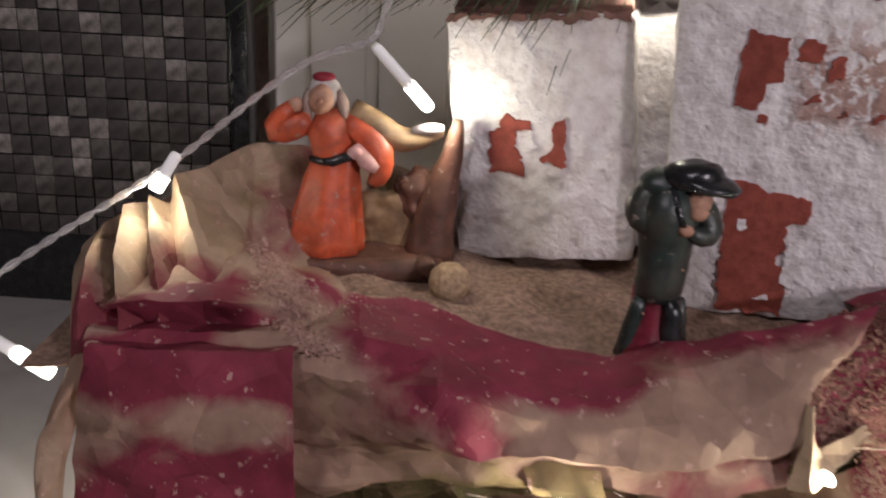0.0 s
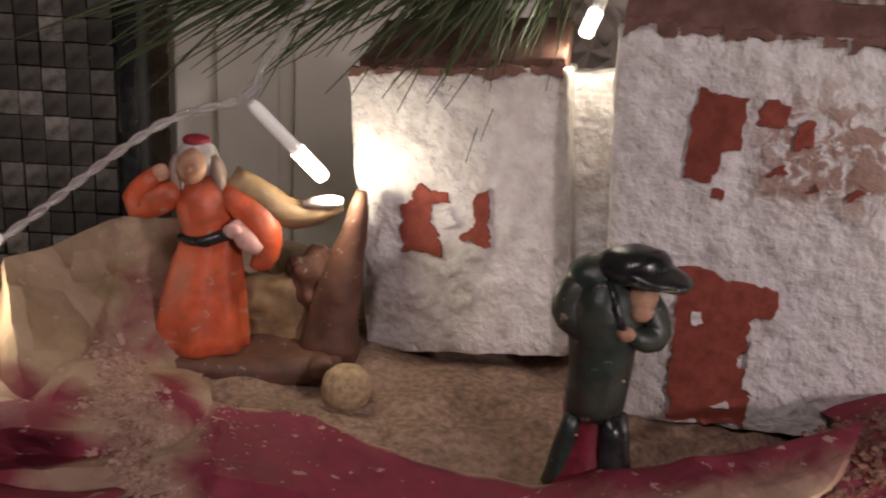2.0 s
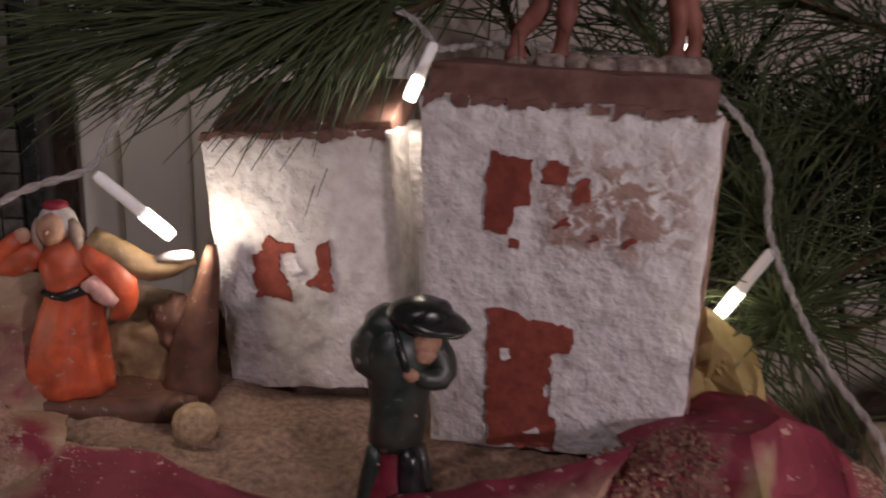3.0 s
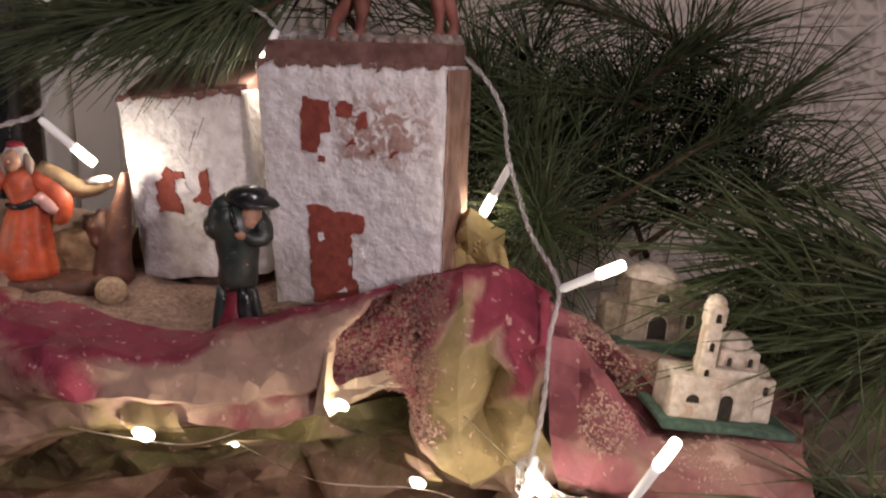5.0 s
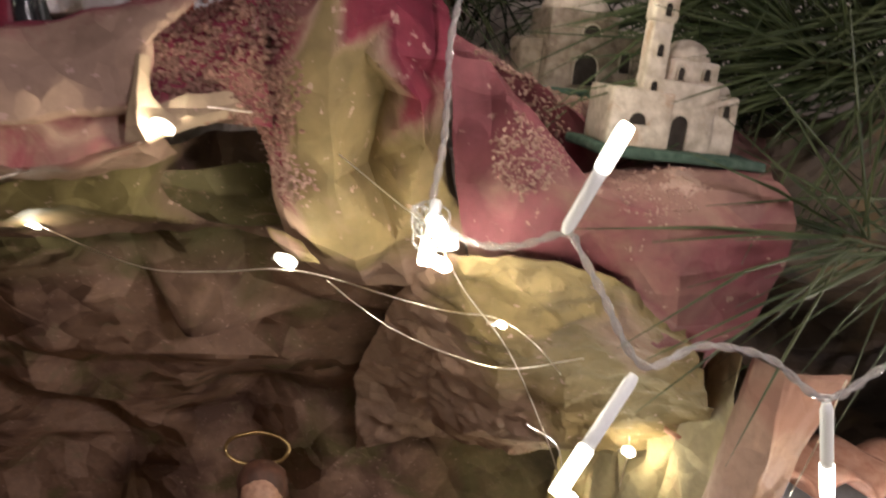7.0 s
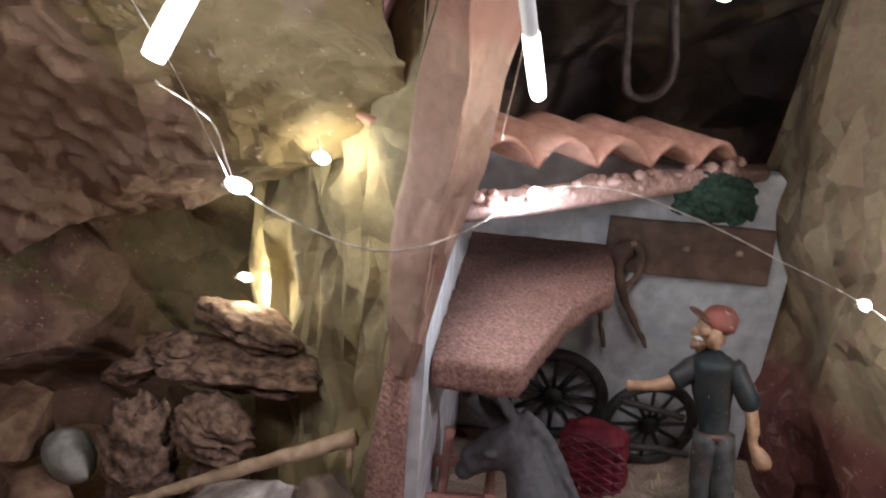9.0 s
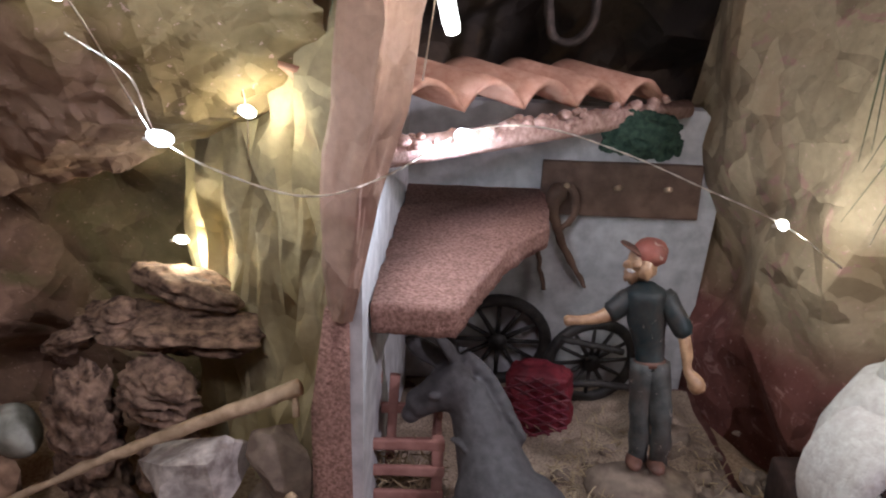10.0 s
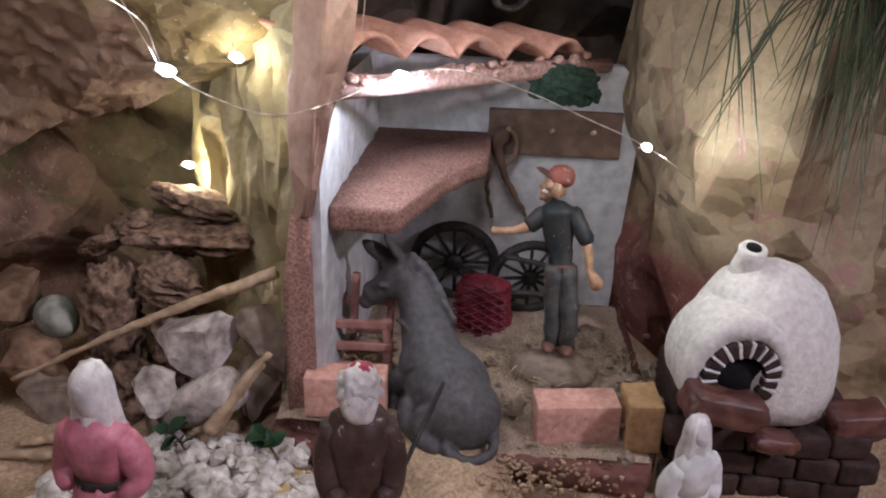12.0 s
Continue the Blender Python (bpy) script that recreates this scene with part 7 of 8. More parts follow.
def donkey():
    """Lying grey donkey figurine with raised head."""
    bm = bmesh.new()
    P = lambda a, b, c: lp(a, b, c)  # noqa: E731
    blob(bm, (2.2, 2.3, 2.1), lframe(6.0, 15.7, 2.5, 12, -12, 0), 0.03, 1.4, 2, 4)
    blob(bm, (2.15, 2.0, 2.0), lframe(6.7, 16.9, 1.8, 0), 0.03, 1.4, 4, 4)
    blob(bm, (1.5, 1.6, 1.7), lframe(4.8, 14.7, 3.1, 0), 0.03, 1.4, 5, 4)
    tube(bm, spline([P(5.3, 15.0, 3.2), P(4.7, 13.9, 4.5), P(4.0, 13.1, 6.1), P(3.4, 12.75, 7.1)], 14), [1.8, 1.72, 1.62, 1.52, 1.42, 1.32, 1.22, 1.14, 1.06, 1.0, 0.96, 0.92, 0.9, 0.84], 18)
    tube(bm, spline([P(3.9, 12.6, 7.3), P(2.9, 12.75, 6.95), P(2.0, 12.9, 6.5), P(1.25, 13.0, 6.05)], 12), [0.8, 1.0, 1.06, 1.04, 0.98, 0.90, 0.80, 0.72, 0.66, 0.66, 0.58, 0.3], 16)
    blob(bm, (0.42, 0.3, 0.42), lframe(1.35, 13.1, 5.85), 0.05, 2, 3, 3)
    blob(bm, (0.34, 0.2, 0.2), lframe(2.3, 13.72, 7.15, 0, 0, 20), 0.1, 2, 6, 2)
    tube(bm, spline([P(2.9, 12.4, 7.8), P(2.0, 12.2, 8.3), P(1.3, 12.2, 8.75), P(0.95, 12.2, 9.0)], 9), [0.24, 0.36, 0.44, 0.46, 0.44, 0.38, 0.3, 0.2, 0.06], 10, True, 0, 0.5)
    tube(bm, spline([P(3.3, 12.5, 7.9), P(2.9, 12.6, 8.6), P(2.45, 12.6, 9.2), P(2.2, 12.6, 9.6)], 9), [0.24, 0.34, 0.40, 0.42, 0.38, 0.32, 0.26, 0.18, 0.06], 10, True, 0, 0.5)
    crest = spline([P(3.6, 12.4, 8.1), P(4.5, 12.5, 7.5), P(5.2, 12.9, 6.5), P(6.0, 13.6, 5.3)], 13)
    for k, q in enumerate(crest):
        blob(bm, (0.30, 0.24, 0.46), Matrix.Translation(q) @ Euler((0, 0.5, 0.4 * k)).to_matrix().to_4x4(), 0.3, 3, k, 3)
    # folded forelegs, hind leg along the ground, tail curled round the rump
    tube(bm, spline([P(4.2, 15.2, 2.8), P(3.3, 15.0, 2.2), P(2.9, 14.9, 1.4), P(3.3, 15.8, 0.8)], 10), [0.85, 0.8, 0.74, 0.68, 0.62, 0.56, 0.5, 0.46, 0.44, 0.36], 12)
    tube(bm, spline([P(5.0, 16.4, 2.0), P(4.1, 16.9, 1.9), P(4.3, 17.6, 1.2), P(5.2, 18.4, 0.7)], 10), [0.8, 0.76, 0.7, 0.62, 0.55, 0.5, 0.46, 0.42, 0.42, 0.36], 12)
    tube(bm, spline([P(5.9, 17.4, 2.4), P(4.9, 17.9, 1.6), P(5.1, 18.4, 1.0), P(5.9, 18.9, 0.8)], 10), [0.9, 0.84, 0.76, 0.66, 0.56, 0.5, 0.46, 0.44, 0.42, 0.34], 12)
    tube(bm, spline([P(8.4, 17.4, 1.6), P(8.5, 18.4, 0.7), P(7.4, 19.1, 0.5), P(6.4, 19.0, 0.8), P(6.1, 18.9, 1.4)], 14), [0.36, 0.3, 0.28, 0.27, 0.27, 0.27, 0.27, 0.28, 0.3, 0.34, 0.36, 0.34, 0.26, 0.1], 10)
    tube(bm, spline([P(3.1, 14.2, 5.5), P(4.2, 14.7, 4.95), P(5.4, 14.3, 4.9), P(6.0, 13.2, 5.4)], 10), 0.13, 8)
    ob = figure("donkey_figurine", bm, [M_DONKEY], "lying grey clay donkey figurine with cropped mane")
    fuse = ob.modifiers.new("fuse", "REMESH")
    fuse.mode, fuse.voxel_size, fuse.use_smooth_shade = "VOXEL", 0.0009, True
    sm = ob.modifiers.new("soften", "SMOOTH")
    sm.factor, sm.iterations = 0.5, 4


donkey()


def herdsman():
    bm = bmesh.new()
    P = lambda x, y, z: lp(11.85 + x * 0.95, 11.2 + y * 0.95, 2.75 + z * 0.95)  # noqa: E731
    for x, s in ((-0.45, 0.0), (0.5, 0.25)):
        tube(bm, spline([P(x, s, 0.2), P(x - 0.02, s, 1.6), P(x * 0.9 - 0.1, s - 0.4, 3.0), P(x * 0.6 - 0.2, -0.8, 4.9)], 12),
             [0.46, 0.40, 0.44, 0.52, 0.44, 0.45, 0.52, 0.54, 0.54, 0.58, 0.6, 0.62], 10, True, 0)
        blob(bm, (0.42, 0.7, 0.28), lframe(11.7 + x, 11.5 + s, 2.95), 0.12, 2, x, 2, 4)
    # jacket with shoulders, short sleeves, belt
    tube(bm, spline([P(-0.15, -0.8, 4.55), P(-0.3, -1.15, 5.6), P(-0.5, -1.5, 6.9), P(-0.6, -1.8, 7.9), P(-0.62, -1.9, 8.45)], 14),
         [0.66, 0.62, 0.64, 0.66, 0.70, 0.76, 0.82, 0.88, 0.95, 1.0, 0.98, 0.85, 0.55, 0.34], 16, True, 1)
    tube(bm, [P(-0.18, -0.85, 4.75), P(-0.2, -0.9, 4.98)], [0.7, 0.7], 14, True, 4)
    tube(bm, spline([P(-1.3, -1.7, 7.85), P(-1.9, -1.55, 7.2), P(-2.3, -1.45, 6.95)], 7), [0.4, 0.5, 0.52, 0.50, 0.48, 0.47, 0.3], 12, True, 1)
    tube(bm, spline([P(-2.0, -1.5, 7.05), P(-2.9, -1.3, 6.75), P(-3.9, -1.1, 6.7), P(-4.3, -1.1, 6.65)], 9), [0.3, 0.32, 0.29, 0.26, 0.23, 0.21, 0.24, 0.26, 0.12], 10, True, 3)
    tube(bm, spline([P(0.1, -1.75, 8.0), P(0.75, -1.2, 7.1), P(1.25, -0.7, 6.35)], 8), [0.45, 0.55, 0.54, 0.5, 0.48, 0.47, 0.46, 0.3], 12, True, 1)
    tube(bm, spline([P(1.1, -0.85, 6.5), P(1.3, -0.45, 5.6), P(1.35, -0.2, 4.9), P(1.75, 0.1, 4.4), P(1.8, 0.2, 3.95)], 12),
         [0.3, 0.3, 0.28, 0.26, 0.23, 0.21, 0.22, 0.3, 0.36, 0.38, 0.34, 0.16], 10, True, 3)
    # head turned to the wheels: brow, nose, beard
    c = P(-0.85, -2.15, 9.25)
    h = LM.to_3x3().to_4x4()
    h.translation = c

    def lump(radii, x, y, z, rough, seed, k, ry=0):
        blob(bm, radii, h @ turn_z(0, (x, y, z), 0, ry), rough, 3.2, seed, 3, k)

    lump((0.66, 0.62, 0.78), 0, 0, 0, 0.22, 6, 3)
    lump((0.2, 0.17, 0.2), -0.66, 0.22, 0.0, 0.1, 7, 3)
    lump((0.34, 0.36, 0.36), -0.42, 0.2, -0.48, 0.5, 8, 3)
    lump((0.2, 0.34, 0.1), -0.52, 0.24, -0.2, 0.4, 11, 2)
    lump((0.26, 0.2, 0.2), -0.3, 0.5, 0.12, 0.3, 13, 3)
    lump((0.30, 0.30, 0.5), 0.12, 0.55, -0.1, 0.3, 15, 3)
    lump((0.78, 0.74, 0.66), 0.28, -0.05, 0.52, 0.06, 9, 5)
    lump((0.62, 0.56, 0.12), -0.52, 0.1, 0.74, 0.06, 10, 4, 28)
    figure("herdsman_figurine", bm, [M_TROUSER, M_NAVY, M_OFFWHITE, M_GOLDSKIN, M_BROWNCLAY, M_REDCAP, M_STONEBROWN], "clay herdsman figurine with red cap and dark jacket")


herdsman()


def harness():
    bm = bmesh.new()
    tube(bm, spline([lp(8.2, 0.8, 12.4), lp(7.7, 1.0, 11.4), lp(8.0, 1.1, 10.2), lp(8.6, 1.0, 8.8), lp(9.4, 0.9, 7.4), lp(9.9, 0.9, 6.6)], 20), [0.3, 0.45, 0.55, 0.5, 0.42, 0.36, 0.3, 0.28, 0.24, 0.22, 0.2, 0.2, 0.18, 0.18, 0.16, 0.15, 0.14, 0.14, 0.12, 0.1], 8)
    tube(bm, spline([lp(8.2, 0.8, 12.4), lp(8.9, 0.9, 12.0), lp(8.9, 1.0, 10.8), lp(8.2, 1.0, 10.0)], 12), 0.2, 7)
    tube(bm, spline([lp(7.5, 0.9, 10.2), lp(7.2, 0.9, 8.6), lp(7.6, 0.9, 6.4)], 12), 0.12, 6)
    for v in bm.verts:
        v.co += noise.noise_vector(v.co * 2.2) * 0.16
    tagged(ob_from("harness", bm, M_PLANK), "dark worn harness hanging from the peg board", "harness")


harness()


def cart_shafts():
    for pts, r in ((((6.3, 5.6, 2.6), (9.6, 5.0, 3.0), (12.2, 4.2, 2.4)), 0.2), (((8.4, 4.4, 5.2), (10.2, 4.6, 5.0), (11.6, 4.4, 4.6)), 0.18)):
        bm = bmesh.new()
        tube(bm, spline([lp(*p) for p in pts], 10), r, 8)
        for v in bm.verts:
            v.co += noise.noise_vector(v.co * 2.0) * 0.08
        part("shaft", bm, M_WHEEL, CART)


cart_shafts()


def brick(a, b, c, size, yaw, material, seed, label="pinkish toy brick with pale worn top"):
    bm = bmesh.new()
    box(bm, size, lframe(a, b, c + size[2] / 2, yaw), 0.09, 4, 0.05, seed)
    tagged(ob_from("toy_brick", bm, material), label, "brick", "toy bricks")


brick(12.65, 15.6, 0.05, (4.3, 1.9, 2.3), -8, M_BRICK, 1)
brick(15.95, 15.6, 0.05, (1.75, 2.4, 2.75), -6, M_BRICKOCHRE, 2, "ochre toy brick standing beside a pink one")
brick(0.95, 16.9, 1.5, (4.1, 1.6, 2.3), -4, M_BRICK, 3, "pinkish toy brick against the corner post")


def oven():
    root = thing("bread_oven", "white plastered dome oven with brick arch", "oven")
    m = lframe(21.5, 14.4, 3.5, -10) @ Matrix.Diagonal((1.03, 0.98, 1.0, 1))
    bm = bmesh.new()
    prof = [(3.85, -0.5), (3.85, 0.6), (3.8, 1.8), (3.6, 3.0), (3.2, 4.2), (2.6, 5.3), (1.6, 6.1), (0.6, 6.5), (0.05, 6.6)]
    lathe(bm, prof, 48, m, 0.95)
    for v in bm.verts:
        v.co += noise.noise_vector(v.co * 0.9) * 0.10
    part("dome", bm, M_OVENWHITE, root)
    # front wall with the brick arch
    bm = bmesh.new()
    f = lframe(19.7, 18.2, 4.0, -8)
    outer, inner = [], []
    for k in range(25):
        t = -0.75 + (math.pi + 1.15) * k / 24
        inner.append((1.88 * math.cos(t), 1.75 + 1.85 * math.sin(t)))
        outer.append((0.1 + 2.65 * math.cos(t) * (0.95 if t < math.pi / 2 else 1.0), max(0.0, 1.6 + 2.95 * math.sin(t))))
    rows = []
    for ring, y, k in ((outer, -3.4, 1.00), (outer, -2.2, 1.02), (outer, -1.2, 1.02), (outer, -0.5, 1.01), (outer, -0.1, 0.98), (inner, 0.0, 1.03), (inner, -0.5, 1.0), (inner, -1.5, 0.97)):
        rows.append([bm.verts.new(f @ Vector((x * k, y, 1.6 + (z - 1.6) * k))) for x, z in ring])
    for r0, r1 in zip(rows, rows[1:]):
        for k in range(24):
            bm.faces.new((r0[k], r0[k + 1], r1[k + 1], r1[k]))
    for v in bm.verts:
        v.co += noise.noise_vector(v.co * 0.9) * 0.07 + noise.noise_vector(v.co * 2.5) * 0.03
    part("collar", bm, M_OVENWHITE, root)
    # flat black caps on mouth and flue stand in for their dark inside
    bm = bmesh.new()
    lathe(bm, [(1.9, 0.0), (1.85, 0.5), (1.8, 2.4), (0.05, 2.6)], 24, f @ Matrix.Translation((0, -0.25, 1.7)) @ Euler((radians(90), 0, 0)).to_matrix().to_4x4())
    part("mouth", bm, M_DARKINSIDE, root, "black cap in the oven mouth")
    for k in range(12):
        t = -0.62 + (math.pi + 0.9) * k / 11
        x, z = 1.48 * math.cos(t), 1.75 + 1.46 * math.sin(t)
        bm = bmesh.new()
        box(bm, (0.78, 0.8, 0.40), f @ Matrix.Translation((x, -0.18, z)) @ Euler((0, -t, 0)).to_matrix().to_4x4(), 0.08, 2, 0.05, k)
        part("arch_brick", bm, M_OVENBRICK, root)
        if k < 11:
            t2 = t + (math.pi + 0.9) / 22
            bm = bmesh.new()
            box(bm, (0.76, 0.74, 0.13), f @ Matrix.Translation((1.5 * math.cos(t2), -0.10, 1.75 + 1.48 * math.sin(t2))) @ Euler((0, -t2, 0)).to_matrix().to_4x4(), 0.04, 2, 0.05, k)
            part("mortar", bm, M_WHITE, root)
    bm = bmesh.new()
    c = lframe(20.2, 14.2, 8.7, 0, -14, 4) @ Matrix.Diagonal((0.82, 0.82, 0.95, 1))
    prof = [(1.0, 0), (0.9, 1.0), (0.84, 1.8), (0.86, 2.2), (0.7, 2.35), (0.5, 2.3)]
    lathe(bm, prof, 24, c)
    for v in bm.verts:
        v.co += noise.noise_vector(v.co * 1.4) * 0.08
    ch = part("chimney", bm, M_OVENWHITE, root)
    bm = bmesh.new()
    lathe(bm, [(0.46, 2.28), (0.44, 2.36), (0.05, 2.36)], 16, c)
    part("flue", bm, M_DARKINSIDE, ch)
    for x, y, z, s, tilt in ((18.9, 19.0, 4.6, (3.7, 2.0, 1.5), 14), (26.1, 16.6, 2.8, (3.0, 2.0, 1.5), -4), (21.6, 18.6, 2.6, (2.4, 1.5, 1.1), 10)):
        bm = bmesh.new()
        box(bm, s, lframe(x, y, z, -8, 0, tilt), 0.45, 4, 0.2, x)
        part("sill_stone", bm, M_OVENSILL, root, "glossy red-brown sill stone")
    rnd = random.Random(6)
    for i in range(5):
        for j in range(3):
            bm = bmesh.new()
            box(bm, (1.9, 1.2, 1.25), lframe(17.8 + i * 1.95 + (0.6 if j % 2 else 0), 17.4 + rnd.uniform(-0.15, 0.15), -0.65 + j * 1.3, rnd.uniform(-6, 6)), 0.2, 2, 0.1, i + 7 * j)
            part("base_brick", bm, M_OVENBRICK, root)
    bm = bmesh.new()
    box(bm, (8.4, 6.0, 4.7), lframe(21.6, 13.9, 1.0), 0.2, 3, 0.1, 5)
    part("plinth", bm, M_OVENBRICK, root)


oven()


# ---- figurines in front: plain shapes seen from behind ----
def robe_figure(name, a, b, c0, h, yaw, mats, label, veil=True, lean=0):
    """Skirt, bodice, belt, arms, head and veil in one mesh; mats: robe, belt, head cover."""
    bm = bmesh.new()
    m = lframe(a, b, c0, yaw, lean, 0)
    k = h / 10.0
    S = Matrix.Diagonal((k * 0.74, k * 0.74, k, 1))
    lathe(bm, [(0.5, 0), (2.3, 0.05), (2.2, 0.8), (1.9, 2.6), (1.65, 4.4), (1.4, 5.4)], 36, m @ S, 0.8, 0, 0.05, 9)
    lathe(bm, [(1.38, 5.3), (1.55, 6.1), (1.85, 6.9), (1.7, 7.5), (0.9, 8.0)], 30, m @ S, 0.72, 0, 0.02, 5)
    lathe(bm, [(1.36, 5.1), (1.48, 5.18), (1.48, 5.42), (1.4, 5.5)], 30, m @ S, 0.8, 1)
    for s in (-1, 1):
        tube(bm, spline([m @ S @ Vector(p) for p in ((s * 1.3, 0.0, 7.3), (s * 1.9, 0.2, 6.3), (s * 2.1, 0.0, 5.4), (s * 1.5, -0.9, 5.0))], 10), [v * 0.5 * k for v in (1, 1.15, 1.2, 1.2, 1.15, 1.1, 1.0, 0.9, 0.8, 0.5)], 10, True, 0)
    blob(bm, (0.9 * k, 0.95 * k, 1.1 * k), m @ S @ Matrix.Translation((0, 0, 9.0)), 0.05, 2, 3, 3, 2)
    if veil:
        lathe(bm, [(1.15, 6.0), (1.35, 6.6), (1.3, 7.6), (1.1, 8.6), (1.0, 9.4), (0.6, 10.0), (0.1, 10.12)], 30, m @ S @ Matrix.Translation((0, 0.3, 0)), 0.8, 2, 0.11, 7)
    return figure(name, bm, mats, label)


robe_figure("pink_figurine", -6.9, 26.8, -1.3, 10.6, 190, [M_PINK2, M_WHEEL, M_OFFWHITE], "pink-robed clay figurine with long white veil")
robe_figure("veiled_figurine", 16.9, 23.2, -1.3, 7.9, 150, [M_WHITE, M_WHITE, M_OFFWHITE], "white veiled kneeling clay figurine")


def shepherd():
    bm = bmesh.new()
    m = lframe(3.6, 27.6, -1.3, 170)
    k = 1.2
    S = Matrix.Diagonal((k * 0.56, k * 0.58, k, 1))
    lathe(bm, [(0.5, 0), (1.7, 0.05), (1.75, 1.5), (1.6, 3.5), (1.55, 5.0), (1.75, 6.6), (1.9, 7.6), (1.5, 8.3), (0.8, 8.6)], 32, m @ S, 0.78, 0, 0.04, 6)
    for s in (-1, 1):
        tube(bm, spline([m @ S @ Vector(p) for p in ((s * 1.3, 0, 8.0), (s * 1.7, -0.2, 6.8), (s * 1.6, -0.9, 5.8), (s * 1.0, -1.6, 6.0))], 10), [v * 0.42 * k for v in (1, 1.1, 1.15, 1.15, 1.1, 1.0, 0.9, 0.8, 0.7, 0.5)], 10, True, 0)
    blob(bm, (0.95 * k, 0.95 * k, 0.66 * k), m @ S @ Matrix.Translation((0, 0, 9.15)), 0.30, 3.2, 3, 4, 1)
    blob(bm, (0.8 * k, 0.6 * k, 0.5 * k), m @ S @ Matrix.Translation((0.0, -0.7, 8.8)), 0.2, 2.4, 5, 3, 1)
    blob(bm, (0.50 * k, 0.46 * k, 0.16 * k), m @ S @ Matrix.Translation((-0.1, 0.25, 9.80)), 0.06, 2, 7, 3, 2)
    tube(bm, spline([lp(3.9, 30.5, 4.4), lp(5.2, 27.6, 6.4), lp(6.4, 25.0, 8.6)], 8), 0.1, 6, True, 3)
    figure("shepherd_figurine", bm, [M_COAT, M_OFFWHITE, M_CRIMSON, M_WHEEL], "brown-coated clay shepherd figurine with red cap and stick")


shepherd()


def haloed_figure():
    bm = bmesh.new()
    m = at(18.2, 31.6, 18.6, -10) @ Matrix.Scale(0.9, 4)
    lathe(bm, [(0.5, 0), (2.4, 0.1), (2.3, 2), (1.9, 4.5), (1.8, 6.5), (1.9, 8.2), (1.2, 9.4), (0.5, 9.8)], 32, m, 0.8, 0, 0.05, 7)
    blob(bm, (1.05, 1.05, 1.3), m @ Matrix.Translation((0.5, -0.3, 9.9)), 0.06, 2, 3, 3, 1)
    blob(bm, (1.35, 1.15, 1.5), m @ Matrix.Translation((0.4, 0.25, 10.2)), 0.12, 2, 4, 3, 2)
    blob(bm, (0.85, 0.6, 0.9), m @ Matrix.Translation((0.5, -0.95, 9.1)), 0.1, 2, 5, 3, 2)
    tube(bm, spline([m @ Vector(p) for p in ((1.9, 0, 9.0), (2.2, -0.8, 7.8), (0.8, -1.7, 7.6))], 8), [0.7, 0.7, 0.72, 0.7, 0.62, 0.54, 0.46, 0.3], 10, True, 3)
    n = 32
    tube(bm, [m @ Vector((1.75 * math.cos(2 * math.pi * k / n), 1.1 + 0.35 * math.sin(2 * math.pi * k / n), 11.9 + 0.75 * math.sin(2 * math.pi * k / n))) for k in range(n + 1)], 0.09, 6, False, 4)
    figure("haloed_figurine", bm, [M_COAT, M_SKIN, M_BROWNCLAY, M_YELLOWED, M_BRASS], "dark clay figurine with thin brass halo in the cave")


M_BRASS = speckled("brass", (0.50, 0.34, 0.14), (0.62, 0.44, 0.20), 200, 0.35, 0.05, 60, metal=1.0)
haloed_figure()


# ---- rocks, bark, sticks, gravel ----
M_STONEGREEN = speckled("grey_green_stone", (0.20, 0.20, 0.16), (0.42, 0.41, 0.34), 90, 0.8, 0.6, 30)
M_STONERUST = speckled("rusty_stone", (0.13, 0.075, 0.045), (0.32, 0.20, 0.125), 100, 0.85, 0.7, 30)


def rock(a, b, c, r, yaw, tilt, roll, material, seed, label, smooth=False):
    bm = bmesh.new()
    rnd = random.Random(int(seed * 7))
    b2 = bmesh.new()
    for k in range(15):
        v = Vector((rnd.gauss(0, 1), rnd.gauss(0, 1), rnd.gauss(0, 1))).normalized()
        b2.verts.new(Vector((v.x * r[0], v.y * r[1], v.z * r[2])) * 1.12)
    bmesh.ops.convex_hull(b2, input=list(b2.verts))
    loose = [v for v in b2.verts if not v.link_faces]
    bmesh.ops.delete(b2, geom=loose, context="VERTS")
    bmesh.ops.subdivide_edges(b2, edges=list(b2.edges), cuts=3, use_grid_fill=True)
    for _ in range(2 if smooth else 1):
        bmesh.ops.smooth_vert(b2, verts=list(b2.verts), factor=0.5 if smooth else 0.22, use_axis_x=True, use_axis_y=True, use_axis_z=True)
    b2.normal_update()
    for v in b2.verts:
        v.co += v.normal * (0.20 * noise.noise(v.co * 0.9 + Vector((seed, 0, 0))) + 0.10 * noise.noise(v.co * 2.6))
    if smooth:
        for _ in range(5):
            bmesh.ops.smooth_vert(b2, verts=list(b2.verts), factor=0.5, use_axis_x=True, use_axis_y=True, use_axis_z=True)
    join(bm, b2, lframe(a, b, c, yaw, tilt, roll))
    tagged(ob_from("rock", bm if smooth else creased(bm, 21), material), label, "rock", "rocks of the crib")


rock(-7.1, 15.2, 4.2, (2.35, 1.7, 2.25), 10, 6, -10, M_STONE, 1.0, "angular grey stone with pale crystal patches")
rock(-6.3, 17.0, 1.6, (3.5, 1.7, 1.55), -8, 6, -38, M_STONE, 2.0, "long smooth pinkish grey stone leaning on others", True)
rock(-9.0, 17.0, 1.7, (1.3, 1.0, 1.6), 30, 10, 12, M_STONE, 3.0, "small angular grey stone")
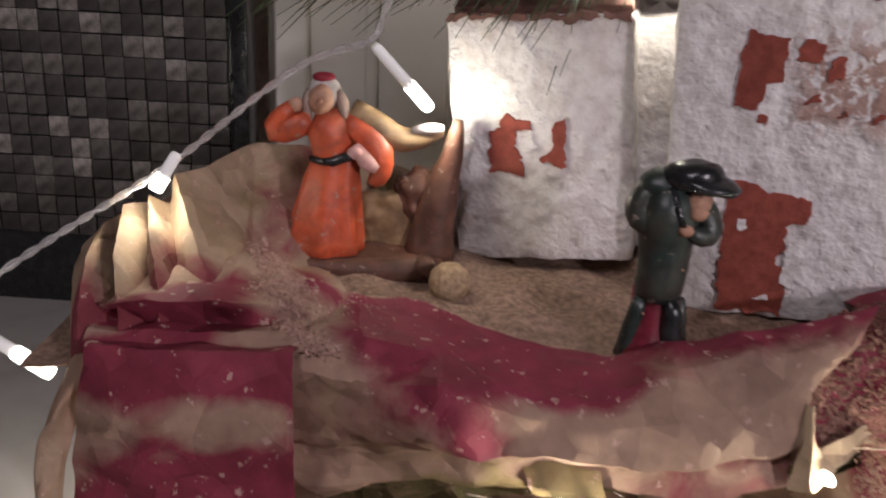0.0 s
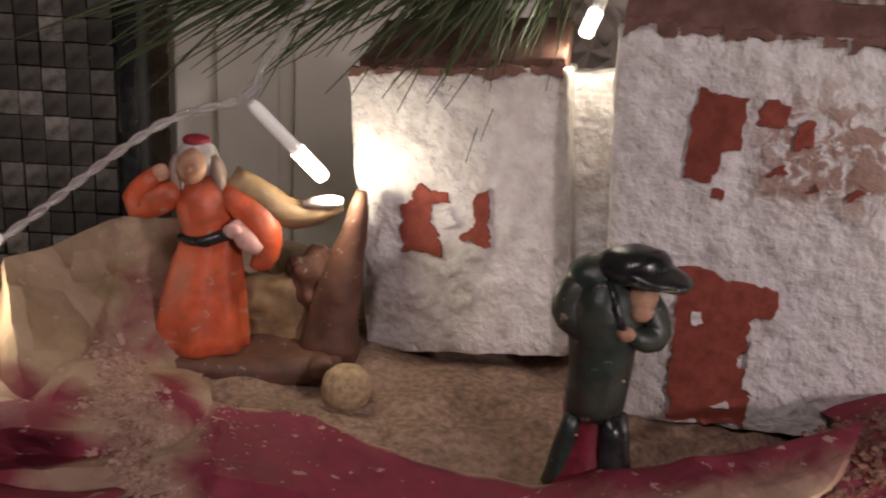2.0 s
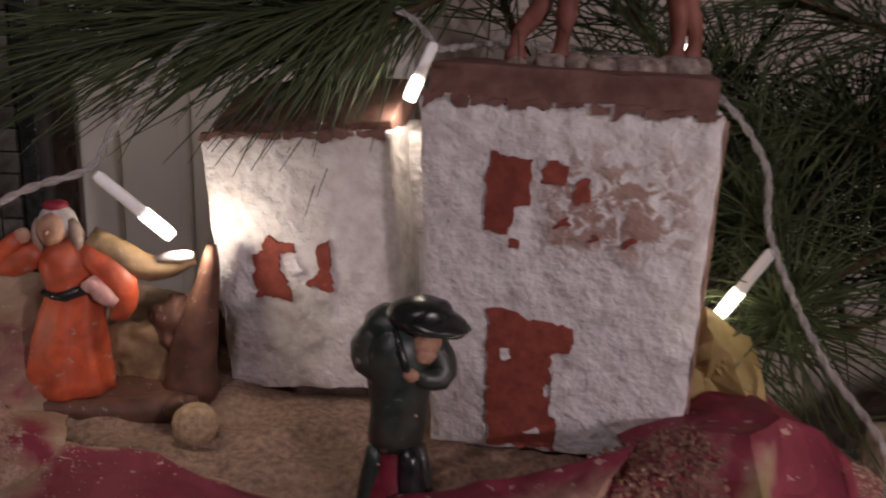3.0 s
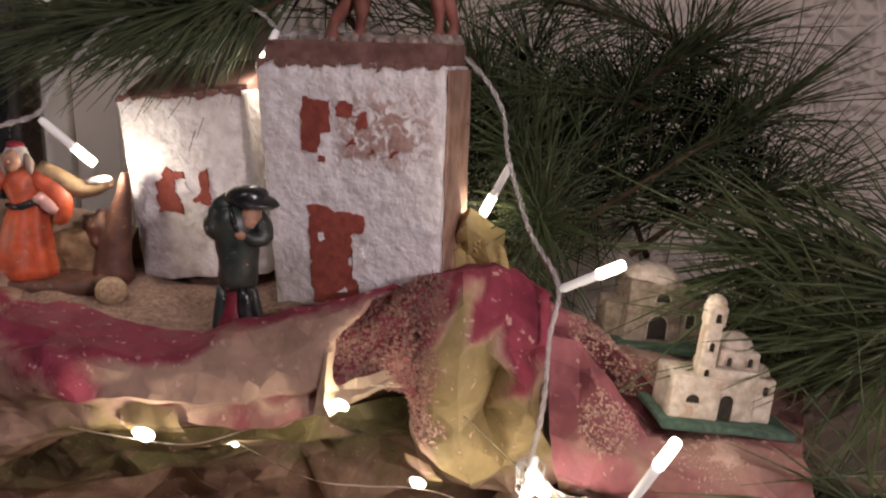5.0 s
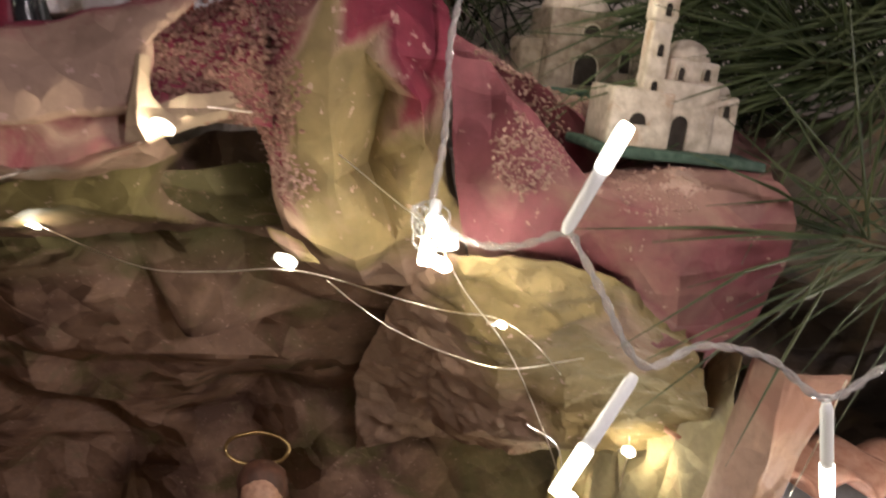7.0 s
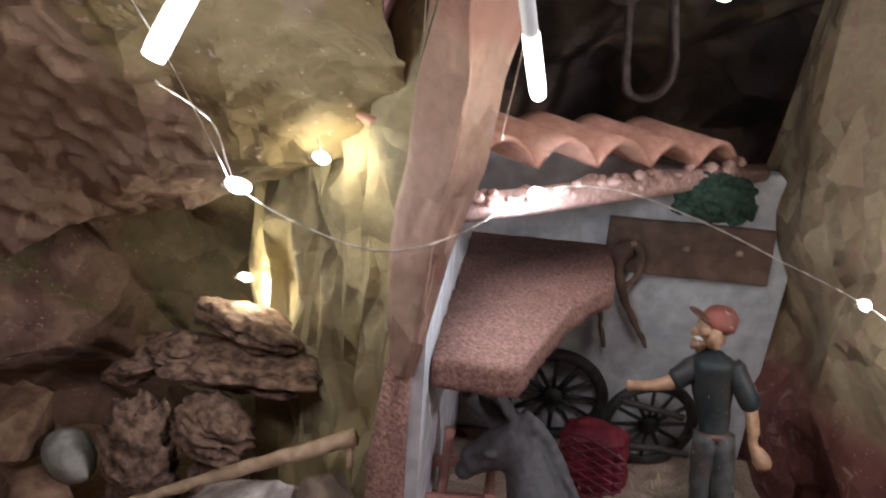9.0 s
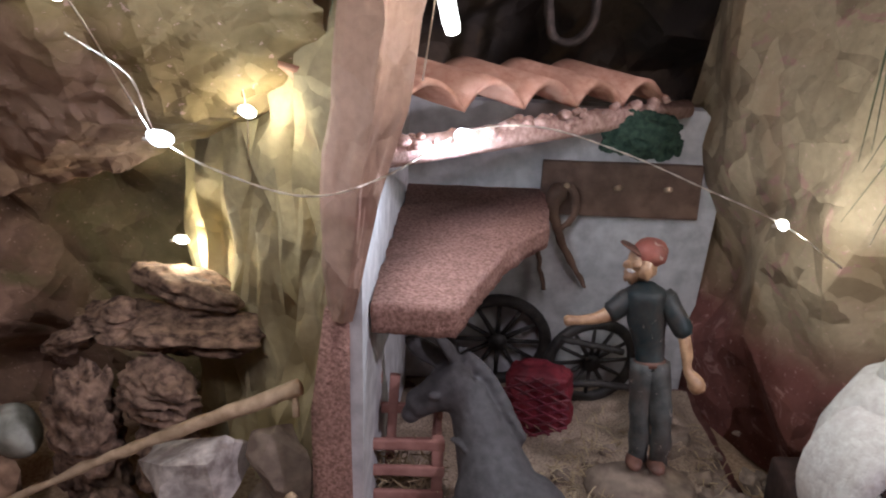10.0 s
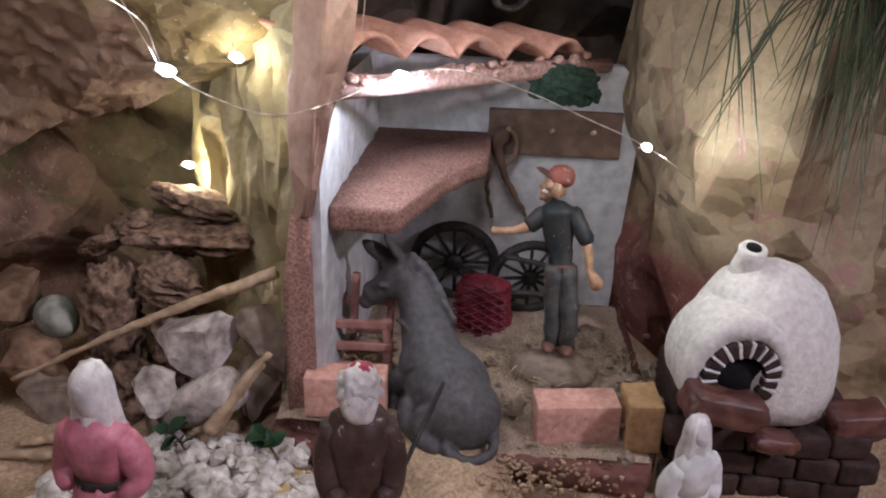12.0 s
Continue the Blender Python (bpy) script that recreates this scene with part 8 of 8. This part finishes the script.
rock(11.9, 11.4, 1.55, (3.0, 2.3, 1.05), 20, 0, 0, M_STONEBROWN, 17.0, "brown earth clod under the herdsman", True)
rock(-8.9, 16.4, -0.2, (1.5, 1.1, 1.1), 70, 0, 5, M_STONEBROWN, 13.0, "small brown stone under a grey one")
rock(-3.7, 15.0, 4.0, (1.7, 1.2, 2.3), 12, -6, -14, M_STONEBROWN, 4.0, "tall brown stone beside the corner post")
rock(-4.3, 14.6, 0.8, (1.7, 1.3, 1.8), 50, 6, 0, M_STONEBROWN, 9.0, "brown stone under another stone")
rock(-16.6, 11.6, 2.8, (2.2, 1.5, 1.6), 15, 10, -14, M_STONEGREEN, 5.0, "pale grey green stone near bark", True)
rock(-18.2, 13.0, 0.4, (2.7, 1.9, 1.8), 40, -12, 6, M_STONERUST, 6.0, "rusty brown stone on the earth")
rock(-15.6, 14.8, -0.5, (2.3, 1.6, 1.3), 5, 6, 8, M_STONEBROWN, 7.0, "dark brown stone on the earth")
rock(-20.5, 10.0, 3.2, (2.8, 1.8, 1.6), 75, 6, 0, M_STONERUST, 8.0, "dull brown stone in the shade")


def bark(a, b, c, r, yaw, rx, ry, seed, label):
    bm = bmesh.new()
    b2 = bmesh.new()
    bmesh.ops.create_icosphere(b2, subdivisions=5, radius=1)
    for v in b2.verts:
        d = v.co.copy()
        q = Vector((d.x * r[0], d.y * r[1], d.z * r[2]))
        g = Vector((q.x * 0.4, q.y * 0.9, q.z * 1.5)) + Vector((seed, seed * 1.7, 0))
        k = 0.34 * noise.noise(g * 0.8) + 0.20 * noise.ridged_multi_fractal(g * 1.2, 1.0, 2.2, 4, 1.0, 2.0) - 0.26
        q = q * (1 + k)
        s = q.z / 0.5 + 0.8 * noise.noise(g * 0.5)
        edge = (abs((s % 1.0) - 0.5) - 0.25) * 0.5
        v.co = Vector((q.x + d.x * edge, q.y + d.y * edge, q.z)) + noise.noise_vector(q * 2.4) * 0.12
    join(bm, b2, lframe(a, b, c, yaw, rx, ry))
    tagged(ob_from("bark_piece", bm, M_BARK), label, "bark", "bark pieces")


bark(-9.3, 10.2, 7.9, (4.4, 2.3, 1.0), 4, 6, 2, 1.0, "flat ragged slab of dark brown bark")
bark(-9.0, 9.7, 9.6, (2.5, 1.7, 0.9), 15, 8, 12, 2.0, "ragged upper piece of pale bark")
bark(-11.6, 11.0, 9.0, (0.9, 0.8, 0.5), 40, 0, 0, 9.0, "small rounded lump of pale bark")
bark(-9.6, 12.7, 6.0, (1.9, 1.4, 1.4), 30, 5, 8, 3.0, "knotty upright chunk of bark")
bark(-9.6, 12.2, 2.2, (1.9, 1.4, 2.4), 70, 3, 0, 10.0, "dark chunk of bark behind the stones")
bark(-13.2, 12.2, 2.9, (1.75, 1.4, 4.6), 12, -5, 6, 4.0, "upright earthy trunk of brown bark")
bark(-12.0, 14.0, -0.2, (2.0, 1.5, 1.8), 60, 6, 8, 5.0, "brown bark chunk at the foot of the stones")
bark(-14.0, 10.8, 7.3, (1.9, 1.2, 0.6), 20, 6, -24, 6.0, "thin curled flake of bark")


def stick(p, q, r, label):
    bm = bmesh.new()
    line = spline([lp(*p), (lp(*p) + lp(*q)) / 2 + Vector((0.1, 0, 0.25)), lp(*q)], 22)
    tube(bm, line, [r * (0.5 + 0.75 * i / 21 + 0.10 * math.sin(i * 1.9)) for i in range(22)], 8)
    for v in bm.verts:
        v.co += noise.noise_vector(v.co * 1.5) * 0.1
    tagged(ob_from("stick", bm, M_STICK), label, "stick", "bare sticks")


stick((-17.2, 16.4, 1.5), (-2.75, 15.6, 8.4), 0.26, "pale peeled stick lying across stones")
stick((-2.7, 17.6, 5.0), (-5.9, 18.2, 0.5), 0.34, "pale split stick leaning on stones")
stick((-3.1, 17.5, 4.2), (-5.6, 17.9, 0.6), 0.3, "pale splinter beside a split stick")
stick((-3.1, 15.6, 8.0), (-2.85, 15.9, 7.3), 0.12, "short stub of a broken twig")
stick((-16, 18.6, -0.9), (-11.4, 17.9, -0.8), 0.35, "weathered flat stick on the earth")
stick((-18, 20, -0.9), (-10.6, 19.6, -0.7), 0.3, "weathered brown stick on the earth")


def gravel():
    rnd = random.Random(9)
    bm = bmesh.new()
    for k in range(1500):
        a, b = rnd.uniform(-12.5, 3.6), rnd.uniform(17.0, 27.5)
        if b < 17.6 + 0.1 * abs(a) or (a > -1 and b < 20):
            continue
        r = rnd.uniform(0.26, 0.6)
        blob(bm, (r * rnd.uniform(0.9, 1.4), r, r * 0.75), lframe(a, b, -1.05 + r * 0.5 + rnd.uniform(0, 0.8), rnd.uniform(0, 360), rnd.uniform(-30, 30)), 0.5, 1.6, k * 0.7, 1, 0, 0.25)
    tagged(ob_from("gravel", bm, M_GRAVEL, False), "white gravel strewn in front of the stones", "gravel", "", "stuff")
    bm = bmesh.new()
    for k in range(900):
        s = rnd.random()
        a, b = rnd.gauss(7, 4), rnd.gauss(19.4, 1.6)
        r = rnd.uniform(0.05, 0.13)
        blob(bm, (r * 1.5, r, r), lframe(a, b, -0.2 + rnd.uniform(0, 0.5) - (0.9 if b > 20.6 else 0), rnd.uniform(0, 360), 20), 0.3, 2, k, 1)
    tagged(ob_from("wood_crumbs", bm, M_SAND), "loose pale sawdust crumbs", "sawdust", "", "stuff")
    bm = bmesh.new()
    for k in range(520):
        a, b = rnd.gauss(11.5, 2.6), rnd.gauss(11.2, 2.4)
        p = lp(a, b, 1.2 + rnd.uniform(-0.6, 0.6))
        d = Vector((rnd.gauss(0, 1), rnd.gauss(0, 1), abs(rnd.gauss(0, 0.45)))).normalized() * rnd.uniform(0.4, 1.0)
        tube(bm, [p, p + d * 0.55 + Vector((0, 0, 0.1)), p + d], [0.03, 0.03, 0.012], 3, False)
    tagged(ob_from("straw", bm, M_STRAW), "dry straw tufts behind the bricks", "straw", "", "stuff")


gravel()


def rubble():
    rnd = random.Random(21)
    bm = bmesh.new()
    for k in range(170):
        a, b = rnd.gauss(13.2, 1.9), rnd.gauss(11.0, 2.2)
        r = rnd.uniform(0.12, 0.55)
        blob(bm, (r * rnd.uniform(1.0, 1.6), r, r * 0.8), lframe(a, b, 1.5 - 0.10 * abs(a - 13) - 0.08 * abs(b - 11) + rnd.uniform(-0.3, 0.4), rnd.uniform(0, 360), rnd.uniform(-30, 30)), 0.6, 1.7, k * 0.53, 2, 0, 0.3)
    tagged(ob_from("rubble", bm, M_STONEBROWN, False), "brown earth clods round the herdsman", "rubble", "", "stuff")


rubble()


sprinkle("paper_arch", "cork_crumbs", (19.6, 23.6, 48.2), 2.7, 2200, 3, M_CORK, "reddish cork crumbs glued on the paper ridge", 0.125)
sprinkle("paper_mound", "cork_crumbs", (20.9, 23.9, 49.4), 1.7, 1100, 4, M_CORK, "reddish cork crumbs glued on the paper crest", 0.125)
sprinkle("paper_mound", "cork_crumbs", (20.9, 23.4, 46.6), 1.5, 800, 24, M_CORK, "reddish cork crumbs glued on the paper slope", 0.115)
sprinkle("paper_mound", "cork_crumbs", (21.1, 23.8, 44.0), 1.1, 520, 14, M_CORKPALE, "pale cork crumbs low on the paper slope", 0.09)
sprinkle("paper_bench", "cork_crumbs", (29.6, 27.4, 47.0), 1.9, 900, 5, M_CORKPALE, "pinkish cork crumbs below the toy house", 0.1)
sprinkle("paper_bench", "cork_crumbs", (31.6, 27.0, 45.6), 1.5, 700, 25, M_CORKPALE, "pinkish cork crumbs beside the toy house", 0.1)
sprinkle("paper_bench", "cork_crumbs", (29.1, 22.4, 44.8), 1.35, 800, 6, M_CORKPALE, "pinkish cork crumbs on the paper fold", 0.09)
sprinkle("paper_bench", "cork_crumbs", (33.2, 21.3, 44.0), 1.5, 700, 7, M_CORKPALE, "pale cork crumbs below the toy church", 0.07)
sprinkle("ground_ledge", "cork_crumbs", (3.5, 25.2, 48.7), 3.6, 900, 8, M_SAND, "tan cork crumbs along the dusty ledge", 0.06)
for spot, reach in (((0.2, 25.8, 50.1), 0.9), ((0.9, 24.6, 49.9), 0.9), ((1.4, 23.2, 49.8), 1.0), ((2.2, 22.3, 49.3), 1.2), ((3.3, 21.4, 49.3), 1.2)):
    sprinkle("paper_terrace", "cork_crumbs", spot, reach, 620, int(spot[0] * 10) + 60, M_CORKPALE, "tan cork crumbs running down the paper folds", 0.075)
sprinkle("paper_lip", "cork_crumbs", (3.5, 24.6, 49), 3.0, 500, 9, M_CORKPALE, "tan cork crumbs spilt on the red paper", 0.06)


def leaf_sprig(a, b, c, seed, n=7):
    root = thing("leaf_sprig", "dark green leafy sprig lying on the gravel", "sprig", "leafy sprigs")
    rnd = random.Random(seed)
    base = lp(a, b, c)
    tip = lp(a + 2.2, b + 2.2, c - 0.3)
    line = spline([base, (base + tip) / 2 + Vector((0, 0, 0.5)), tip], 12)
    bm = bmesh.new()
    tube(bm, line, 0.07, 6)
    part("stem", bm, M_TWIG, root)
    for k in range(n):
        bm = bmesh.new()
        p = line[min(11, 1 + k)]
        m = Matrix.Translation(p) @ Euler((rnd.uniform(-0.7, 0.7), rnd.uniform(-0.6, 0.6), rnd.uniform(0, 6.3))).to_matrix().to_4x4()
        L = rnd.uniform(0.7, 1.15)
        rows = []
        for i in range(7):
            t = i / 6
            w = 0.42 * L * math.sin(math.pi * min(0.97, t * 0.9 + 0.06))
            rows.append([bm.verts.new(m @ Vector((L * t, s * w, 0.12 * abs(s) + 0.25 * t * (1 - t)))) for s in (-1, 0, 1)])
        for r0, r1 in zip(rows, rows[1:]):
            for j in range(2):
                bm.faces.new((r0[j], r0[j + 1], r1[j + 1], r1[j]))
        part("leaf", bm, M_LEAF, root)


leaf_sprig(-8.2, 18.0, 0.2, 3)
leaf_sprig(-3.8, 17.8, 0.3, 5)


def moss_lump():
    bm = bmesh.new()
    blob(bm, (2.4, 0.8, 1.15), lframe(11.4, 3.6, 15.9, -30, 0, 12), 0.35, 2.2, 4, 5)
    for v in bm.verts:
        v.co += noise.noise_vector(v.co * 4) * 0.14
    tagged(ob_from("moss", bm, M_MOSS), "dark green moss tuft on the beam", "moss")


moss_lump()
bm = bmesh.new()
box(bm, (3.6, 3.2, 0.9), lframe(-0.6, 21.6, -0.75, 30), 0.12, 3, 0.05, 3)
tagged(ob_from("wood_block", bm, M_YELLOWWOOD), "flat ochre wooden block on the gravel", "block")


def strap_loop():
    """Dark strap that hangs in a loop behind the tiles."""
    bm = bmesh.new()
    tube(bm, spline([lp(6.7, -1.4, 26.5), lp(6.9, -1.2, 22.6), lp(7.1, -1.0, 20.2), lp(7.7, -0.9, 19.5), lp(8.7, -0.9, 19.8), lp(9.35, -1.0, 21.0), lp(9.1, -1.2, 23.0), lp(8.6, -1.4, 26.5)], 40), 0.4, 10, True, 0, 0.6)
    for v in bm.verts:
        v.co += noise.noise_vector(v.co * 1.6) * 0.1
    tagged(ob_from("strap", bm, M_STRAP), "dark brown leather strap hanging in a loop", "strap")


M_STRAP = speckled("dark_leather", (0.05, 0.038, 0.032), (0.12, 0.09, 0.075), 160, 0.7, 0.6, 50)
strap_loop()
